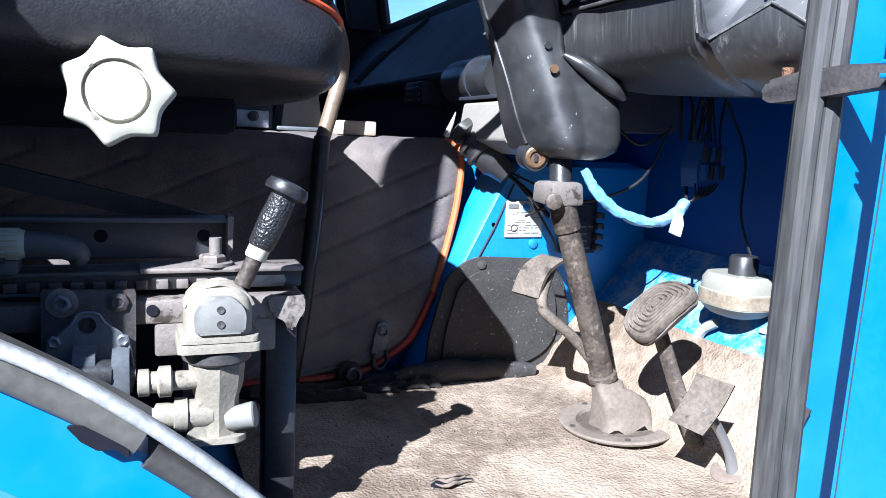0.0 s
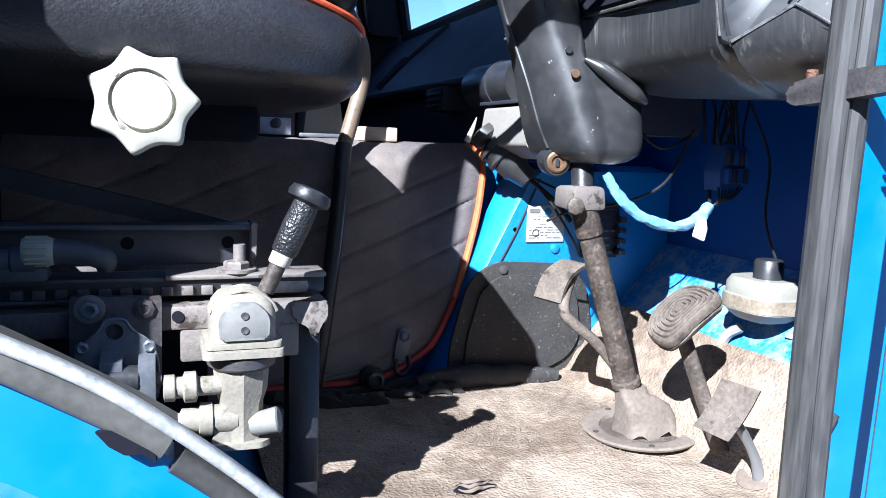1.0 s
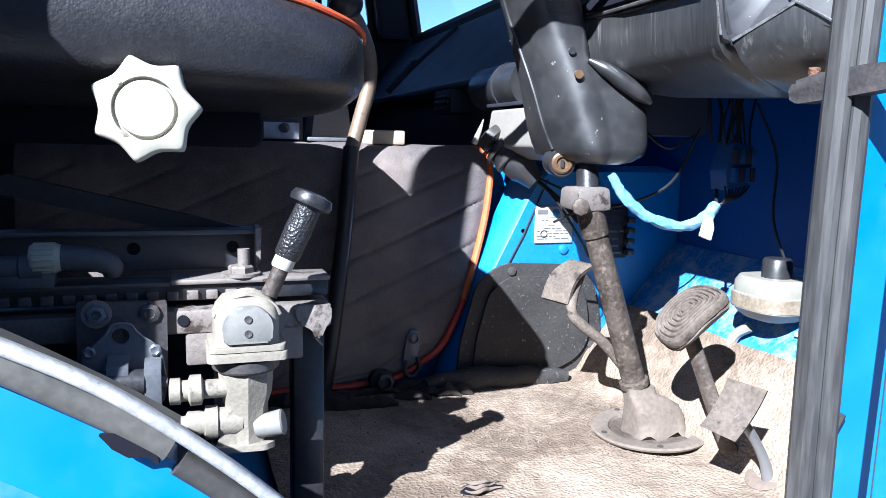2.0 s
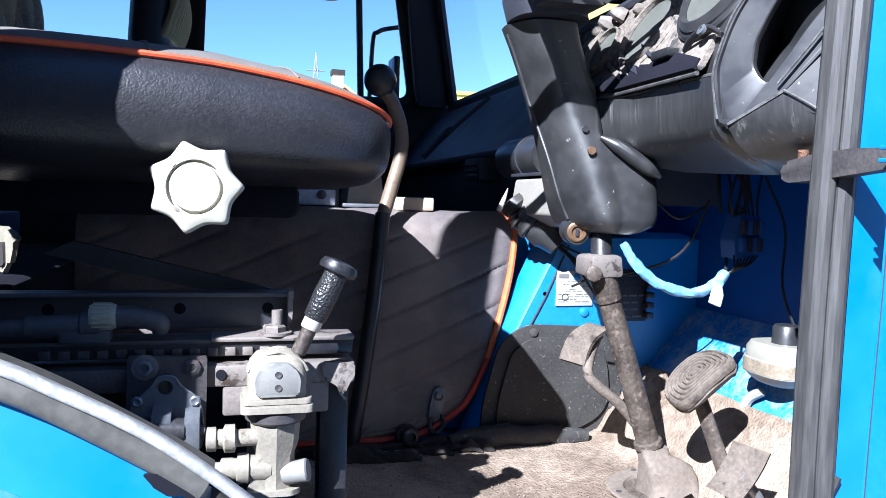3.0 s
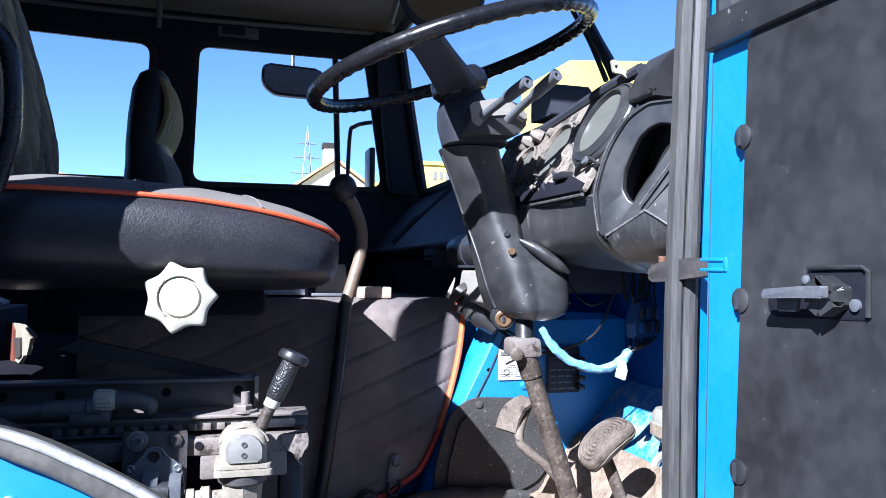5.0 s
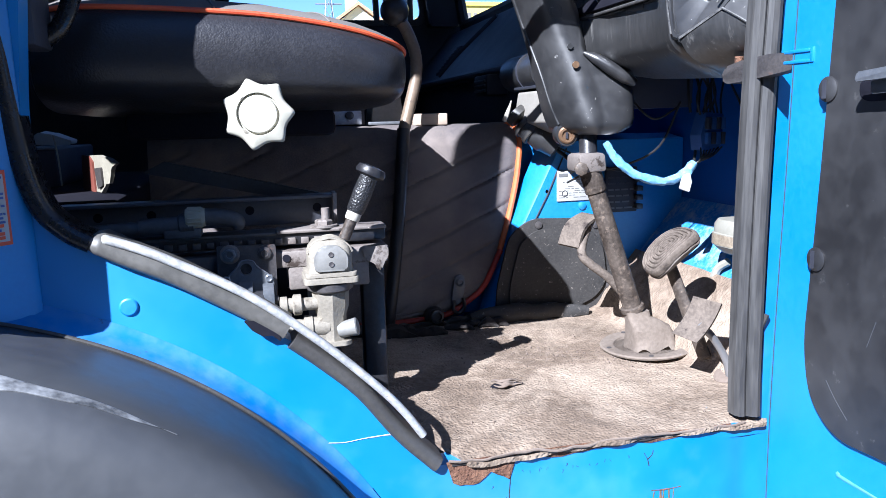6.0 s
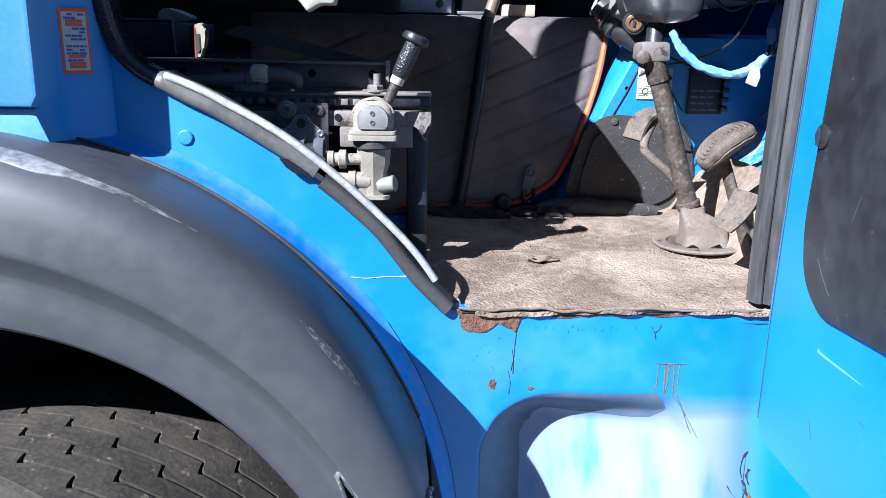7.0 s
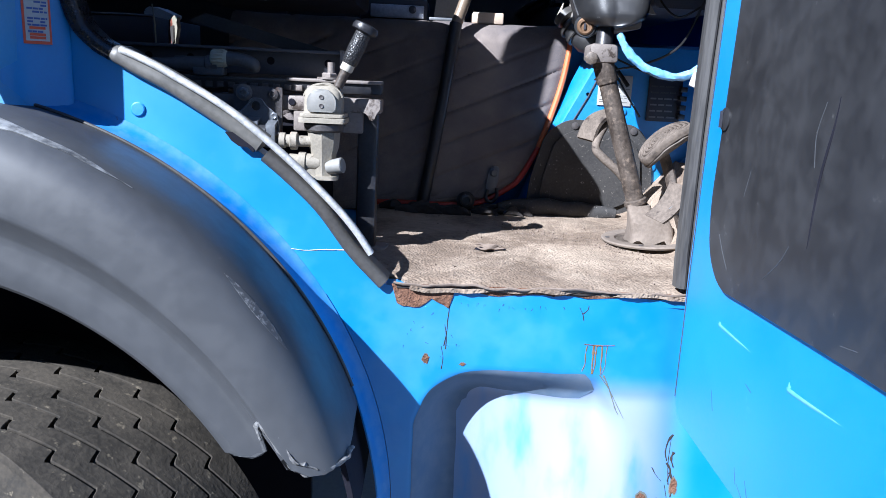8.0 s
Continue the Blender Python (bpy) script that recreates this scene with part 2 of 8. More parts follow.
M["channel"] = material("blue_grey_steel", (0.052, 0.054, 0.066), (0.095, 0.098, 0.112), rough=0.45, scale=12, fine=200, bump=0.2, third=(0.18, 0.155, 0.13), third_scale=40, third_cut=(0.64, 0.70))
M["flange_paint"] = material("dusty_lilac_blue_paint", (0.016, 0.16, 0.46), (0.075, 0.215, 0.47), rough=0.6, scale=14, amount=1.0, fine=60, bump=0.1, third=(0.05, 0.045, 0.04), third_scale=40, third_cut=(0.64, 0.70))
M["seal_sill"] = material("grey_beige_sill_rubber", (0.062, 0.060, 0.055), (0.118, 0.112, 0.101), rough=0.5, scale=10, amount=0.8, fine=120, bump=0.12, third=(0.035, 0.032, 0.03), third_scale=34, third_cut=(0.66, 0.72))
M["torn"] = material("pale_torn_plastic", (0.07, 0.07, 0.072), (0.22, 0.22, 0.22), rough=0.7, scale=60, amount=1.0, fine=200, bump=0.6)
M["scuffs"] = material("finely_scuffed_plastic", (0.048, 0.051, 0.057), (0.068, 0.071, 0.078), rough=0.5, scale=20, fine=200, bump=0.1, third=(0.20, 0.20, 0.205), third_scale=120, third_cut=(0.50, 0.60))
# Foothold rim: dust plus the dull ground reflection, both in the colour.
M["pocket_dust_shade"] = material("dusty_shaded_foothold_rim", (0.075, 0.125, 0.20), (0.135, 0.175, 0.235), rough=0.75, scale=8, amount=0.9, fine=40, bump=0.05, spec=0.3)
M["valve"] = material("dusty_pale_grey_casting", (0.198, 0.178, 0.142), (0.300, 0.268, 0.215), rough=0.75, scale=20, amount=0.9, fine=260, bump=0.4,
                      third=(0.10, 0.082, 0.06), third_scale=40, third_cut=(0.58, 0.68))
M["valve_cap"] = material("grey_plastic_cap", (0.185, 0.182, 0.170), (0.26, 0.252, 0.232), rough=0.6, scale=16, fine=220, bump=0.2)
M["collar"] = material("olive_grey_plastic", (0.30, 0.29, 0.22), (0.42, 0.40, 0.31), rough=0.6, scale=30, fine=200, bump=0.3)
M["white"] = material("yellowed_white_plastic", (0.44, 0.41, 0.34), (0.54, 0.51, 0.45), rough=0.5, scale=12, fine=180, bump=0.1)
M["knob_white"] = material("white_moulded_plastic", (0.40, 0.385, 0.31), (0.47, 0.45, 0.38), rough=0.45, scale=9, fine=160, bump=0.1)
M["tank"] = material("milky_tank_plastic", (0.25, 0.24, 0.20), (0.33, 0.32, 0.28), rough=0.5, scale=14, fine=160, bump=0.1)
M["tank_grime"] = material("grimy_tank_band", (0.17, 0.135, 0.095), (0.32, 0.27, 0.20), rough=0.8, scale=30, amount=1.0, fine=200, bump=0.4)
M["rust"] = material("brown_rust", (0.085, 0.036, 0.020), (0.20, 0.105, 0.062), rough=0.95, scale=60, amount=1.0, fine=260, bump=1.0, depth=0.003)
M["rust_stain"] = material("rust_run", (0.13, 0.075, 0.035), (0.20, 0.135, 0.070), rough=0.8, scale=60, fine=180, bump=0.2)
M["rust_wash"] = material("pale_rust_wash", (0.10, 0.12, 0.11), (0.15, 0.15, 0.115), rough=0.7, scale=60, fine=180, bump=0.1)
M["brick"] = material("pale_pine_offcut", (0.46, 0.36, 0.27), (0.58, 0.48, 0.38), rough=0.8, scale=18, fine=150, bump=0.2, stretch=(0.3, 1, 1))
M["blue_tape"] = material("blue_tape", (0.12, 0.33, 0.62), (0.40, 0.58, 0.76), rough=0.4, scale=30, fine=160, bump=0.5)
M["cable"] = material("black_cable", (0.012, 0.012, 0.013), (0.03, 0.03, 0.03), rough=0.5, scale=30, fine=160, bump=0.1)
M["paper"] = material("worn_white_label", (0.42, 0.42, 0.40), (0.52, 0.52, 0.50), rough=0.55, scale=20, fine=160, bump=0.05)
M["ink"] = material("dark_print", (0.03, 0.03, 0.035), (0.06, 0.06, 0.06), rough=0.6, bump=0.0)
M["print_grey"] = material("faded_grey_print", (0.14, 0.14, 0.145), (0.2, 0.2, 0.2), rough=0.6, bump=0.0)
M["ink_blue"] = material("blue_print", (0.06, 0.10, 0.30), (0.09, 0.14, 0.35), rough=0.6, bump=0.0)
M["ink_red"] = material("orange_red_print", (0.62, 0.08, 0.03), (0.68, 0.14, 0.06), rough=0.6, bump=0.0)
M["roof_lining"] = material("dusty_brown_lining", (0.15, 0.128, 0.108), (0.23, 0.20, 0.175), rough=0.95, scale=6, fine=200, bump=0.3)
M["visor"] = material("tan_sunlit_visor", (0.16, 0.11, 0.045), (0.24, 0.175, 0.08), rough=0.7, scale=9, fine=160, bump=0.2)
M["gauge_face"] = material("dusty_gauge_glass", (0.10, 0.105, 0.093), (0.19, 0.19, 0.17), rough=0.35, scale=14, fine=200, bump=0.03)
M["panel_dust"] = material("bleached_dusty_panel", (0.12, 0.102, 0.086), (0.27, 0.232, 0.195), rough=0.85, scale=18, amount=1.0, fine=160, bump=0.8, depth=0.003,
                           third=(0.045, 0.042, 0.04), third_scale=15, third_cut=(0.53, 0.58))
M["heater"] = material("grey_beige_heater_plastic", (0.22, 0.205, 0.18), (0.32, 0.30, 0.27), rough=0.7, scale=12, fine=200, bump=0.15)
M["tyre"] = material("dusty_tyre_rubber", (0.026, 0.023, 0.019), (0.070, 0.060, 0.047), rough=0.9, scale=14, amount=0.9, fine=160, bump=0.7, spec=0.3,
                     third=(0.17, 0.145, 0.105), third_scale=60, third_cut=(0.60, 0.68))
M["blue_relay"] = material("dull_blue_relay_plastic", (0.02, 0.07, 0.22), (0.05, 0.12, 0.30), rough=0.5, scale=40, fine=200, bump=0.2)
M["brass"] = material("dull_brass", (0.17, 0.10, 0.055), (0.27, 0.175, 0.105), rough=0.5, metal=0.5, scale=30, fine=200, bump=0.2)
M["asphalt"] = material("pale_worn_asphalt", (0.12, 0.117, 0.11), (0.20, 0.195, 0.18), rough=0.95, scale=0.8, fine=60, bump=0.4)
M["white_wall"] = material("white_render", (0.62, 0.60, 0.56), (0.70, 0.68, 0.64), rough=0.9, scale=0.6, fine=8, bump=0.1)
M["yellow_wall"] = material("yellow_cladding", (0.72, 0.60, 0.10), (0.76, 0.66, 0.18), rough=0.8, scale=0.4, fine=6, bump=0.05)
M["roof_tile"] = material("orange_brown_roof", (0.42, 0.24, 0.15), (0.52, 0.33, 0.22), rough=0.9, scale=1.5, fine=9, bump=0.3)
M["galvanised"] = material("galvanised_steel", (0.28, 0.28, 0.29), (0.36, 0.36, 0.37), rough=0.5, metal=0.5, scale=3, fine=30, bump=0.05)
M["red_cloth"] = material("red_print_bag", (0.13, 0.030, 0.018), (0.20, 0.070, 0.045), rough=0.7, scale=30, fine=160, bump=0.3)
M["pale_bag"] = material("crumpled_pale_bag", (0.24, 0.22, 0.17), (0.36, 0.33, 0.26), rough=0.6, scale=30, fine=120, bump=0.6)
M["mirror_face"] = material("scratched_mirror", (0.30, 0.32, 0.38), (0.62, 0.64, 0.68), rough=0.4, metal=0.4, scale=60, fine=200, bump=0.1)
M["glass"] = glass_material("window_glass")


# ---- building helpers ----
def finish(bm, name, mat, angle=38):
    bmesh.ops.recalc_face_normals(bm, faces=bm.faces)
    for f in bm.faces:
        f.smooth = True
    for e in bm.edges:
        e.smooth = len(e.link_faces) == 2 and e.calc_face_angle(0) < radians(angle)
    me = bpy.data.meshes.new(name)
    bm.to_mesh(me)
    bm.free()
    me.materials.append(mat)
    return me


def base_of(ob):
    p = Vector(ob.location)
    while ob.parent:
        ob = ob.parent
        p = p + ob.location
    return p


def thing(name, at, label, category, group="", kind=""):
    ob = new(name)
    ob.empty_display_size = 0.05
    ob.location = at
    return tagged(ob, label, category, group, kind)


def part(name, bm, mat, parent, label="", angle=38):
    bmesh.ops.translate(bm, verts=bm.verts, vec=-base_of(parent))
    ob = new(name, finish(bm, name, mat, angle))
    ob.parent = parent
    return tagged(ob, label)


def single(name, bm, mat, label, category, kind="", group="", angle=38):
    """A thing that is one mesh, its origin at the middle of its foot."""
    lo = [min(v.co[i] for v in bm.verts) for i in range(3)]
    hi = [max(v.co[i] for v in bm.verts) for i in range(3)]
    at = Vector(((lo[0] + hi[0]) / 2, (lo[1] + hi[1]) / 2, lo[2]))
    bmesh.ops.translate(bm, verts=bm.verts, vec=-at)
    ob = new(name, finish(bm, name, mat, angle))
    ob.location = at
    return tagged(ob, label, category, group, kind)


def B():
    return bmesh.new()


def box(bm, x0, x1, y0, y1, z0, z1, bevel=0.0, seg=2):
    made = bmesh.ops.create_cube(bm, size=1.0)["verts"]
    for v in made:
        v.co = Vector(((x0 + x1) / 2 + v.co.x * (x1 - x0), (y0 + y1) / 2 + v.co.y * (y1 - y0), (z0 + z1) / 2 + v.co.z * (z1 - z0)))
    if bevel:
        edges = {e for v in made for e in v.link_edges}
        bmesh.ops.bevel(bm, geom=list(edges), offset=bevel, segments=seg, affect="EDGES", profile=0.5)
    return bm


def thicken(bm, offset):
    """Gives an open sheet a back, moved by offset, and closes the rim."""
    faces, rim = bm.faces[:], [tuple(e.verts) for e in bm.edges if e.is_boundary]
    twin = {v: bm.verts.new(v.co + Vector(offset)) for v in bm.verts[:]}
    for f in faces:
        bm.faces.new([twin[v] for v in reversed(f.verts)])
    for a, b in rim:
        bm.faces.new((a, b, twin[b], twin[a]))
    return bm


def spline(points, steps=6):
    """A smooth line through the points."""
    p = [Vector(q) for q in points]
    if len(p) < 3:
        return p
    p = [2 * p[0] - p[1], *p, 2 * p[-1] - p[-2]]
    out = []
    for a, b, c, d in zip(p, p[1:], p[2:], p[3:]):
        for i in range(steps):
            t = i / steps
            out.append(0.5 * (2 * b + (c - a) * t + (2 * a - 5 * b + 4 * c - d) * t * t + (3 * b - a - 3 * c + d) * t ** 3))
    return [*out, p[-2]]


def loft(bm, rings, cap=True, closed=True):
    rows = [[bm.verts.new(c) for c in ring] for ring in rings]
    n = len(rows[0])
    for a, b in zip(rows, rows[1:]):
        for i in range(n if closed else n - 1):
            bm.faces.new((a[i], a[(i + 1) % n], b[(i + 1) % n], b[i]))
    if cap and closed:
        bm.faces.new(rows[0][::-1])
        bm.faces.new(rows[-1])
    return bm


def tube(bm, points, radius, seg=12, smooth=True, flat=1.0):
    pts = spline(points) if smooth else [Vector(p) for p in points]
    n = len(pts)
    radii = radius if isinstance(radius, (list, tuple)) else [radius]
    up, rings = None, []
    for i, p in enumerate(pts):
        d = (pts[min(i + 1, n - 1)] - pts[max(i - 1, 0)]).normalized()
        if up is None:
            up = d.orthogonal().normalized()
        up = (up - d * up.dot(d)).normalized()
        side = d.cross(up)
        f = i / max(1, n - 1) * (len(radii) - 1)
        k = min(int(f), len(radii) - 2) if len(radii) > 1 else 0
        r = radii[0] if len(radii) == 1 else radii[k] + (radii[k + 1] - radii[k]) * (f - k)
        rings.append([p + up * math.cos(a) * r * flat + side * math.sin(a) * r for a in (2 * math.pi * j / seg for j in range(seg))])
    return loft(bm, rings)


def lathe(bm, at, axis, profile, seg=24):
    """profile: (radius, distance along the axis) rows."""
    d = Vector(axis).normalized()
    u = d.orthogonal().normalized()
    w = d.cross(u)
    return loft(bm, [[Vector(at) + d * h + (u * math.cos(a) + w * math.sin(a)) * max(r, 1e-4)
                      for a in (2 * math.pi * j / seg for j in range(seg))] for r, h in profile])


def rod(bm, a, b, r0, r1=None, seg=14):
    a, b = Vector(a), Vector(b)
    return lathe(bm, a, b - a, [(r0, 0), (r0 if r1 is None else r1, (b - a).length)], seg)


def prism(bm, outline, origin, u, v, depth, bevel=0.0, seg=2):
    """The outline (u, v pairs) on a plane through origin, pushed by depth along u x v."""
    u, v, origin = Vector(u).normalized(), Vector(v).normalized(), Vector(origin)
    w = u.cross(v)
    lo = [bm.verts.new(origin + u * a + v * b) for a, b in outline]
    hi = [bm.verts.new(origin + u * a + v * b + w * depth) for a, b in outline]
    n = len(lo)
    faces = [bm.faces.new(lo[::-1]), bm.faces.new(hi)]
    for i in range(n):
        faces.append(bm.faces.new((lo[i], lo[(i + 1) % n], hi[(i + 1) % n], hi[i])))
    if bevel:
        edges = [e for e in faces[1].edges]
        bmesh.ops.bevel(bm, geom=edges, offset=bevel, segments=seg, affect="EDGES", profile=0.5)
    return bm


def rounded(points, radius, seg=5):
    """A polygon with rounded corners; radius one for all or one each."""
    p = [Vector((a, b)) for a, b in points]
    n, out = len(p), []
    for i in range(n):
        r = radius[i] if isinstance(radius, (list, tuple)) else radius
        a, b, c = p[i - 1], p[i], p[(i + 1) % n]
        d1, d2 = (a - b), (c - b)
        r1 = min(r, d1.length * 0.48, d2.length * 0.48)
        if r1 < 1e-4:
            out.append((b.x, b.y))
            continue
        s, e = b + d1.normalized() * r1, b + d2.normalized() * r1
        for k in range(seg + 1):
            t = k / seg
            q = s * (1 - t) ** 2 + b * 2 * t * (1 - t) + e * t * t
            out.append((q.x, q.y))
    return out


def sheet_with_holes(bm, outer, holes, axis, lo, hi):
    """A slab across axis 'x', 'y' or 'z' from lo to hi, with an outline and holes in the other two coordinates."""
    def place(a, b, w):
        return {"x": (w, a, b), "y": (a, w, b), "z": (a, b, w)}[axis]
    edges = []
    for loop in (outer, *holes):
        vs = [bm.verts.new(place(a, b, lo)) for a, b in loop]
        edges += [bm.edges.new((vs[i], vs[(i + 1) % len(vs)])) for i in range(len(vs))]
    made = bmesh.ops.triangle_fill(bm, use_beauty=True, use_dissolve=False, edges=edges, normal=place(0, 0, 1))
    faces = [g for g in made["geom"] if isinstance(g, bmesh.types.BMFace)]
    ext = bmesh.ops.extrude_face_region(bm, geom=faces, use_keep_orig=True)
    moved = [g for g in ext["geom"] if isinstance(g, bmesh.types.BMVert)]
    bmesh.ops.translate(bm, verts=moved, vec=place(0, 0, hi - lo))
    return bm


def bolt_head(bm, at, axis, r, h, seg=6):
    return lathe(bm, at, axis, [(r, 0), (r, h * 0.8), (r * 0.85, h)], seg)


def wobble(bm, amount, scale, seed=0.0):
    for v in bm.verts:
        v.co += noise.noise_vector(v.co * scale + Vector((seed, seed, seed))) * amount
    return bm


# ---- ground and distance ----
bm = B()
bmesh.ops.create_grid(bm, x_segments=8, y_segments=8, size=900)
single("ground", bm, M["asphalt"], "pale worn asphalt yard reaching to the horizon", "ground", "structure")

# Added wall, never in view: it keeps low sky light off the cab.
single("yard_wall", box(B(), -45, 45, -13.0, -12.6, 0, 11.0), M["heater"], "plain tall grey wall added out of view, holds back low sky light", "wall", "structure")

# ---- truck cab shell ----
ARCH_X, ARCH_Z, ARCH_R = -0.26, 0.62, 0.636
SIDE_Y = 0.70


def arch(r, deg):
    return ARCH_X + r * math.cos(radians(deg)), ARCH_Z + r * math.sin(radians(deg))


opening = rounded([(0.384, 0.998), (0.858, 1.0), (0.862, 1.45), (0.874, 1.90), (0.868, 2.34), (-0.022, 2.34), (-0.033, 1.74), (-0.062, 1.44), (-0.052, 1.355),
                   (-0.02, 1.312), (0.08, 1.263), (0.158, 1.214), (0.225, 1.170), (0.285, 1.110), (0.338, 1.045)],
                  [0, 0.004, 0.2, 0.2, 0.08, 0.08, 0.1, 0.1, 0.04, 0.04, 0.1, 0.1, 0.1, 0.1, 0.05])
# Unseen opening, its lower edge stepped to let sun onto the bag.
rear_light = rounded([(-0.66, 1.685), (-0.30, 1.685), (-0.295, 1.76), (-0.135, 1.76), (-0.088, 2.33), (-0.66, 2.33)], [0.05, 0.02, 0.02, 0.05, 0.05, 0.05])
outline = [(1.12, 0.98), (1.12, 1.74), (1.0, 1.80), (0.885, 2.45), (-1.3, 2.45), (-1.3, 0.80)] + [arch(0.660, a) for a in range(164, 34, -6)] + [(0.293, 0.98)]
bm = sheet_with_holes(B(), outline, [opening, rear_light], "y", SIDE_Y, SIDE_Y + 0.035)
single("wall_near", bm, M["blue_dusty"], "bright blue painted cab side with a door opening", "cab wall", "structure", angle=30)

def step(v, a, b):
    t = min(1.0, max(0.0, (v - a) / (b - a)))
    return t * t * (3 - 2 * t)


def side_y(x, z):
    """The lower cab side: a pressed foothold, its back leaning outwards as it goes down."""
    qx, qz = 0.428 + 0.11 - x, z - (0.872 - 0.11)
    d = 0.11 - (math.hypot(max(qx, 0), max(qz, 0)) + min(max(qx, qz), 0))
    drop = max(0.0, 0.83 - z)
    pocket = step(d, 0, 0.072) * (1 - 0.96 * step(x, 0.712, 0.728 + 1.0 * drop + 0.3 * max(0.0, 0.855 - z)))
    deep = 0.098 * pocket * (1 - 0.80 * min(1, max(0, (x - 0.42) / 0.34)))
    lean = 0.40 * drop * step(x, 0.47, 0.70) * (1 - 0.35 * step(x, 0.74, 0.84))
    fold = 0.003 * math.exp(-((x - 0.838) / 0.020) ** 2)
    return SIDE_Y + deep - lean + fold + 0.0012 * noise.noise(Vector((x * 9, z * 9, 0))) * min(1, (0.98 - z) / 0.05)


# lower side with the pressed foothold
bm = B()
NX, NZ = 130, 96
grid = []
for j in range(NZ + 1):
    z = 0.36 + (0.980 - 0.36) * j / NZ
    left = ARCH_X + math.sqrt(max(0.0, 0.662 ** 2 - (z - ARCH_Z) ** 2))
    row = []
    for i in range(NX + 1):
        x = left + (1.10 - left) * i / NX
        row.append(bm.verts.new((x, side_y(x, z), z)))
    grid.append(row)
for a, b in zip(grid, grid[1:]):
    for i in range(NX):
        bm.faces.new((a[i], a[i + 1], b[i + 1], b[i]))
thicken(bm, (0, 0.012, 0))
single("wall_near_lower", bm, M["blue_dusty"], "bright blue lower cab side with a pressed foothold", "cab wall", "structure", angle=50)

# rear outer skin beside the door, standing proud of the door jamb
outer_skin = thing("rear_side_panel", (-0.6, 0.64, 1.2), "bright blue rear side panel standing proud of the door jamb", "panel", kind="structure")
skin = [(-1.3, 1.286), (-0.113, 1.286), (-0.105, 1.30), (-0.098, 1.74), (-0.27, 1.74), (-0.31, 1.675), (-1.3, 1.675)]
part("upper_skin", prism(B(), skin, (0, 0.698, 0), (1, 0, 0), (0, 0, 1), 0.110, 0.006), M["blue_faded"], outer_skin)
low = [(-1.3, 0.8)] + [arch(0.640, a) for a in (170, 150, 130, 110, 100, 90, 82, 75.5)] + [(-0.117, 1.284), (-1.3, 1.284)]
part("lower_skin", prism(B(), low, (0, 0.698, 0), (1, 0, 0), (0, 0, 1), 0.098, 0.004), M["blue_faded"], outer_skin)
jamb = [(-0.13, 0.606), (-0.112, 0.614), (-0.106, 0.640), (-0.098, 0.662), (-0.072, 0.690), (-0.060, 0.697), (-0.060, 0.6995), (-0.13, 0.6995)]
part("door_jamb", prism(B(), jamb, (0, 0, 1.232), (1, 0, 0), (0, 1, 0), 0.508), M["blue"], outer_skin, angle=60)

# flange between the cab side and the mudguard
prof = [(0.661, 0.6995), (0.656, 0.6975), (0.6505, 0.693), (0.646, 0.682), (0.6425, 0.667), (0.640, 0.668), (0.643, 0.684), (0.650, 0.700), (0.661, 0.706)]
rings = []
for k in range(60):
    a = 78 - k * (78 - 2) / 59
    rings.append([Vector((arch(r + 0.002 * math.sin(k * 0.35) * (0.661 - r) / 0.03, a)[0], y, arch(r, a)[1])) for r, y in prof])
flange = thing("wheel_arch_flange", arch(0.65, 60)[:1] + (0.69, 1.0), "dusty lilac-blue painted flange round the wheel arch", "flange", kind="structure")
part("lip", loft(B(), rings), M["flange_paint"], flange)
scrap = wobble(prism(B(), rounded([(-0.103, 1.226), (-0.094, 1.231), (-0.074, 1.226), (-0.076, 1.221), (-0.092, 1.222)], 0.002), (0, 0.664, 0), (1, 0, 0), (0, 0, 1), 0.010, 0.001), 0.002, 60)
part("sealant_scrap", scrap, M["paper"], flange, "scrap of pale dried sealant")

# floor, toe board, bulkhead, rear, far side, roof
single("floor", box(B(), 0.24, 0.95, 0.735, 2.78, 0.94, 0.985), M["blue_worn"], "worn blue steel cab floor under the mat", "floor", "structure")
# Coloured near-black so the space behind stays a shaded void.
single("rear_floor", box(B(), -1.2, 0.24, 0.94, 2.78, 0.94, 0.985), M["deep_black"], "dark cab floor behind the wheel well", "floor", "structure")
single("toe_board", prism(B(), [(0.885, 0.985), (0.955, 0.985), (1.15, 1.20), (1.15, 1.25), (1.118, 1.25)], (0, 2.78, 0), (1, 0, 0), (0, 0, 1), 2.045), M["blue_flaked"],
       "scuffed blue sloping toe board with flaking paint", "panel", "structure")
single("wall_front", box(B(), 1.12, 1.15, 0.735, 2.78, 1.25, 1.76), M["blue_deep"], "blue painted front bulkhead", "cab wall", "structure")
single("wall_rear", box(B(), -1.25, -1.2, 0.735, 2.78, 0.985, 2.45), M["black_dark"], "dark lined rear cab wall", "cab wall", "structure")
far_a = rounded([(-0.92, 1.805), (-0.045, 1.805), (-0.022, 2.325), (-0.92, 2.35)], 0.05)
far_b = rounded([(0.108, 1.80), (0.852, 1.805), (0.772, 2.335), (0.125, 2.335)], 0.045)
far_out = [(-1.25, 0.94), (1.15, 0.94), (1.15, 1.76), (1.0, 1.795), (0.885, 2.45), (-1.25, 2.45)]
single("wall_far", sheet_with_holes(B(), far_out, [far_a, far_b], "y", 2.78, 2.83), M["black_dark"], "dark lined far cab side with two windows", "cab wall", "structure")
bm = box(B(), -1.3, 0.90, 0.70, 2.85, 2.455, 2.50, 0.01)
single("ceiling", bm, M["roof_lining"], "dusty brown headlining under the cab roof", "ceiling", "structure")


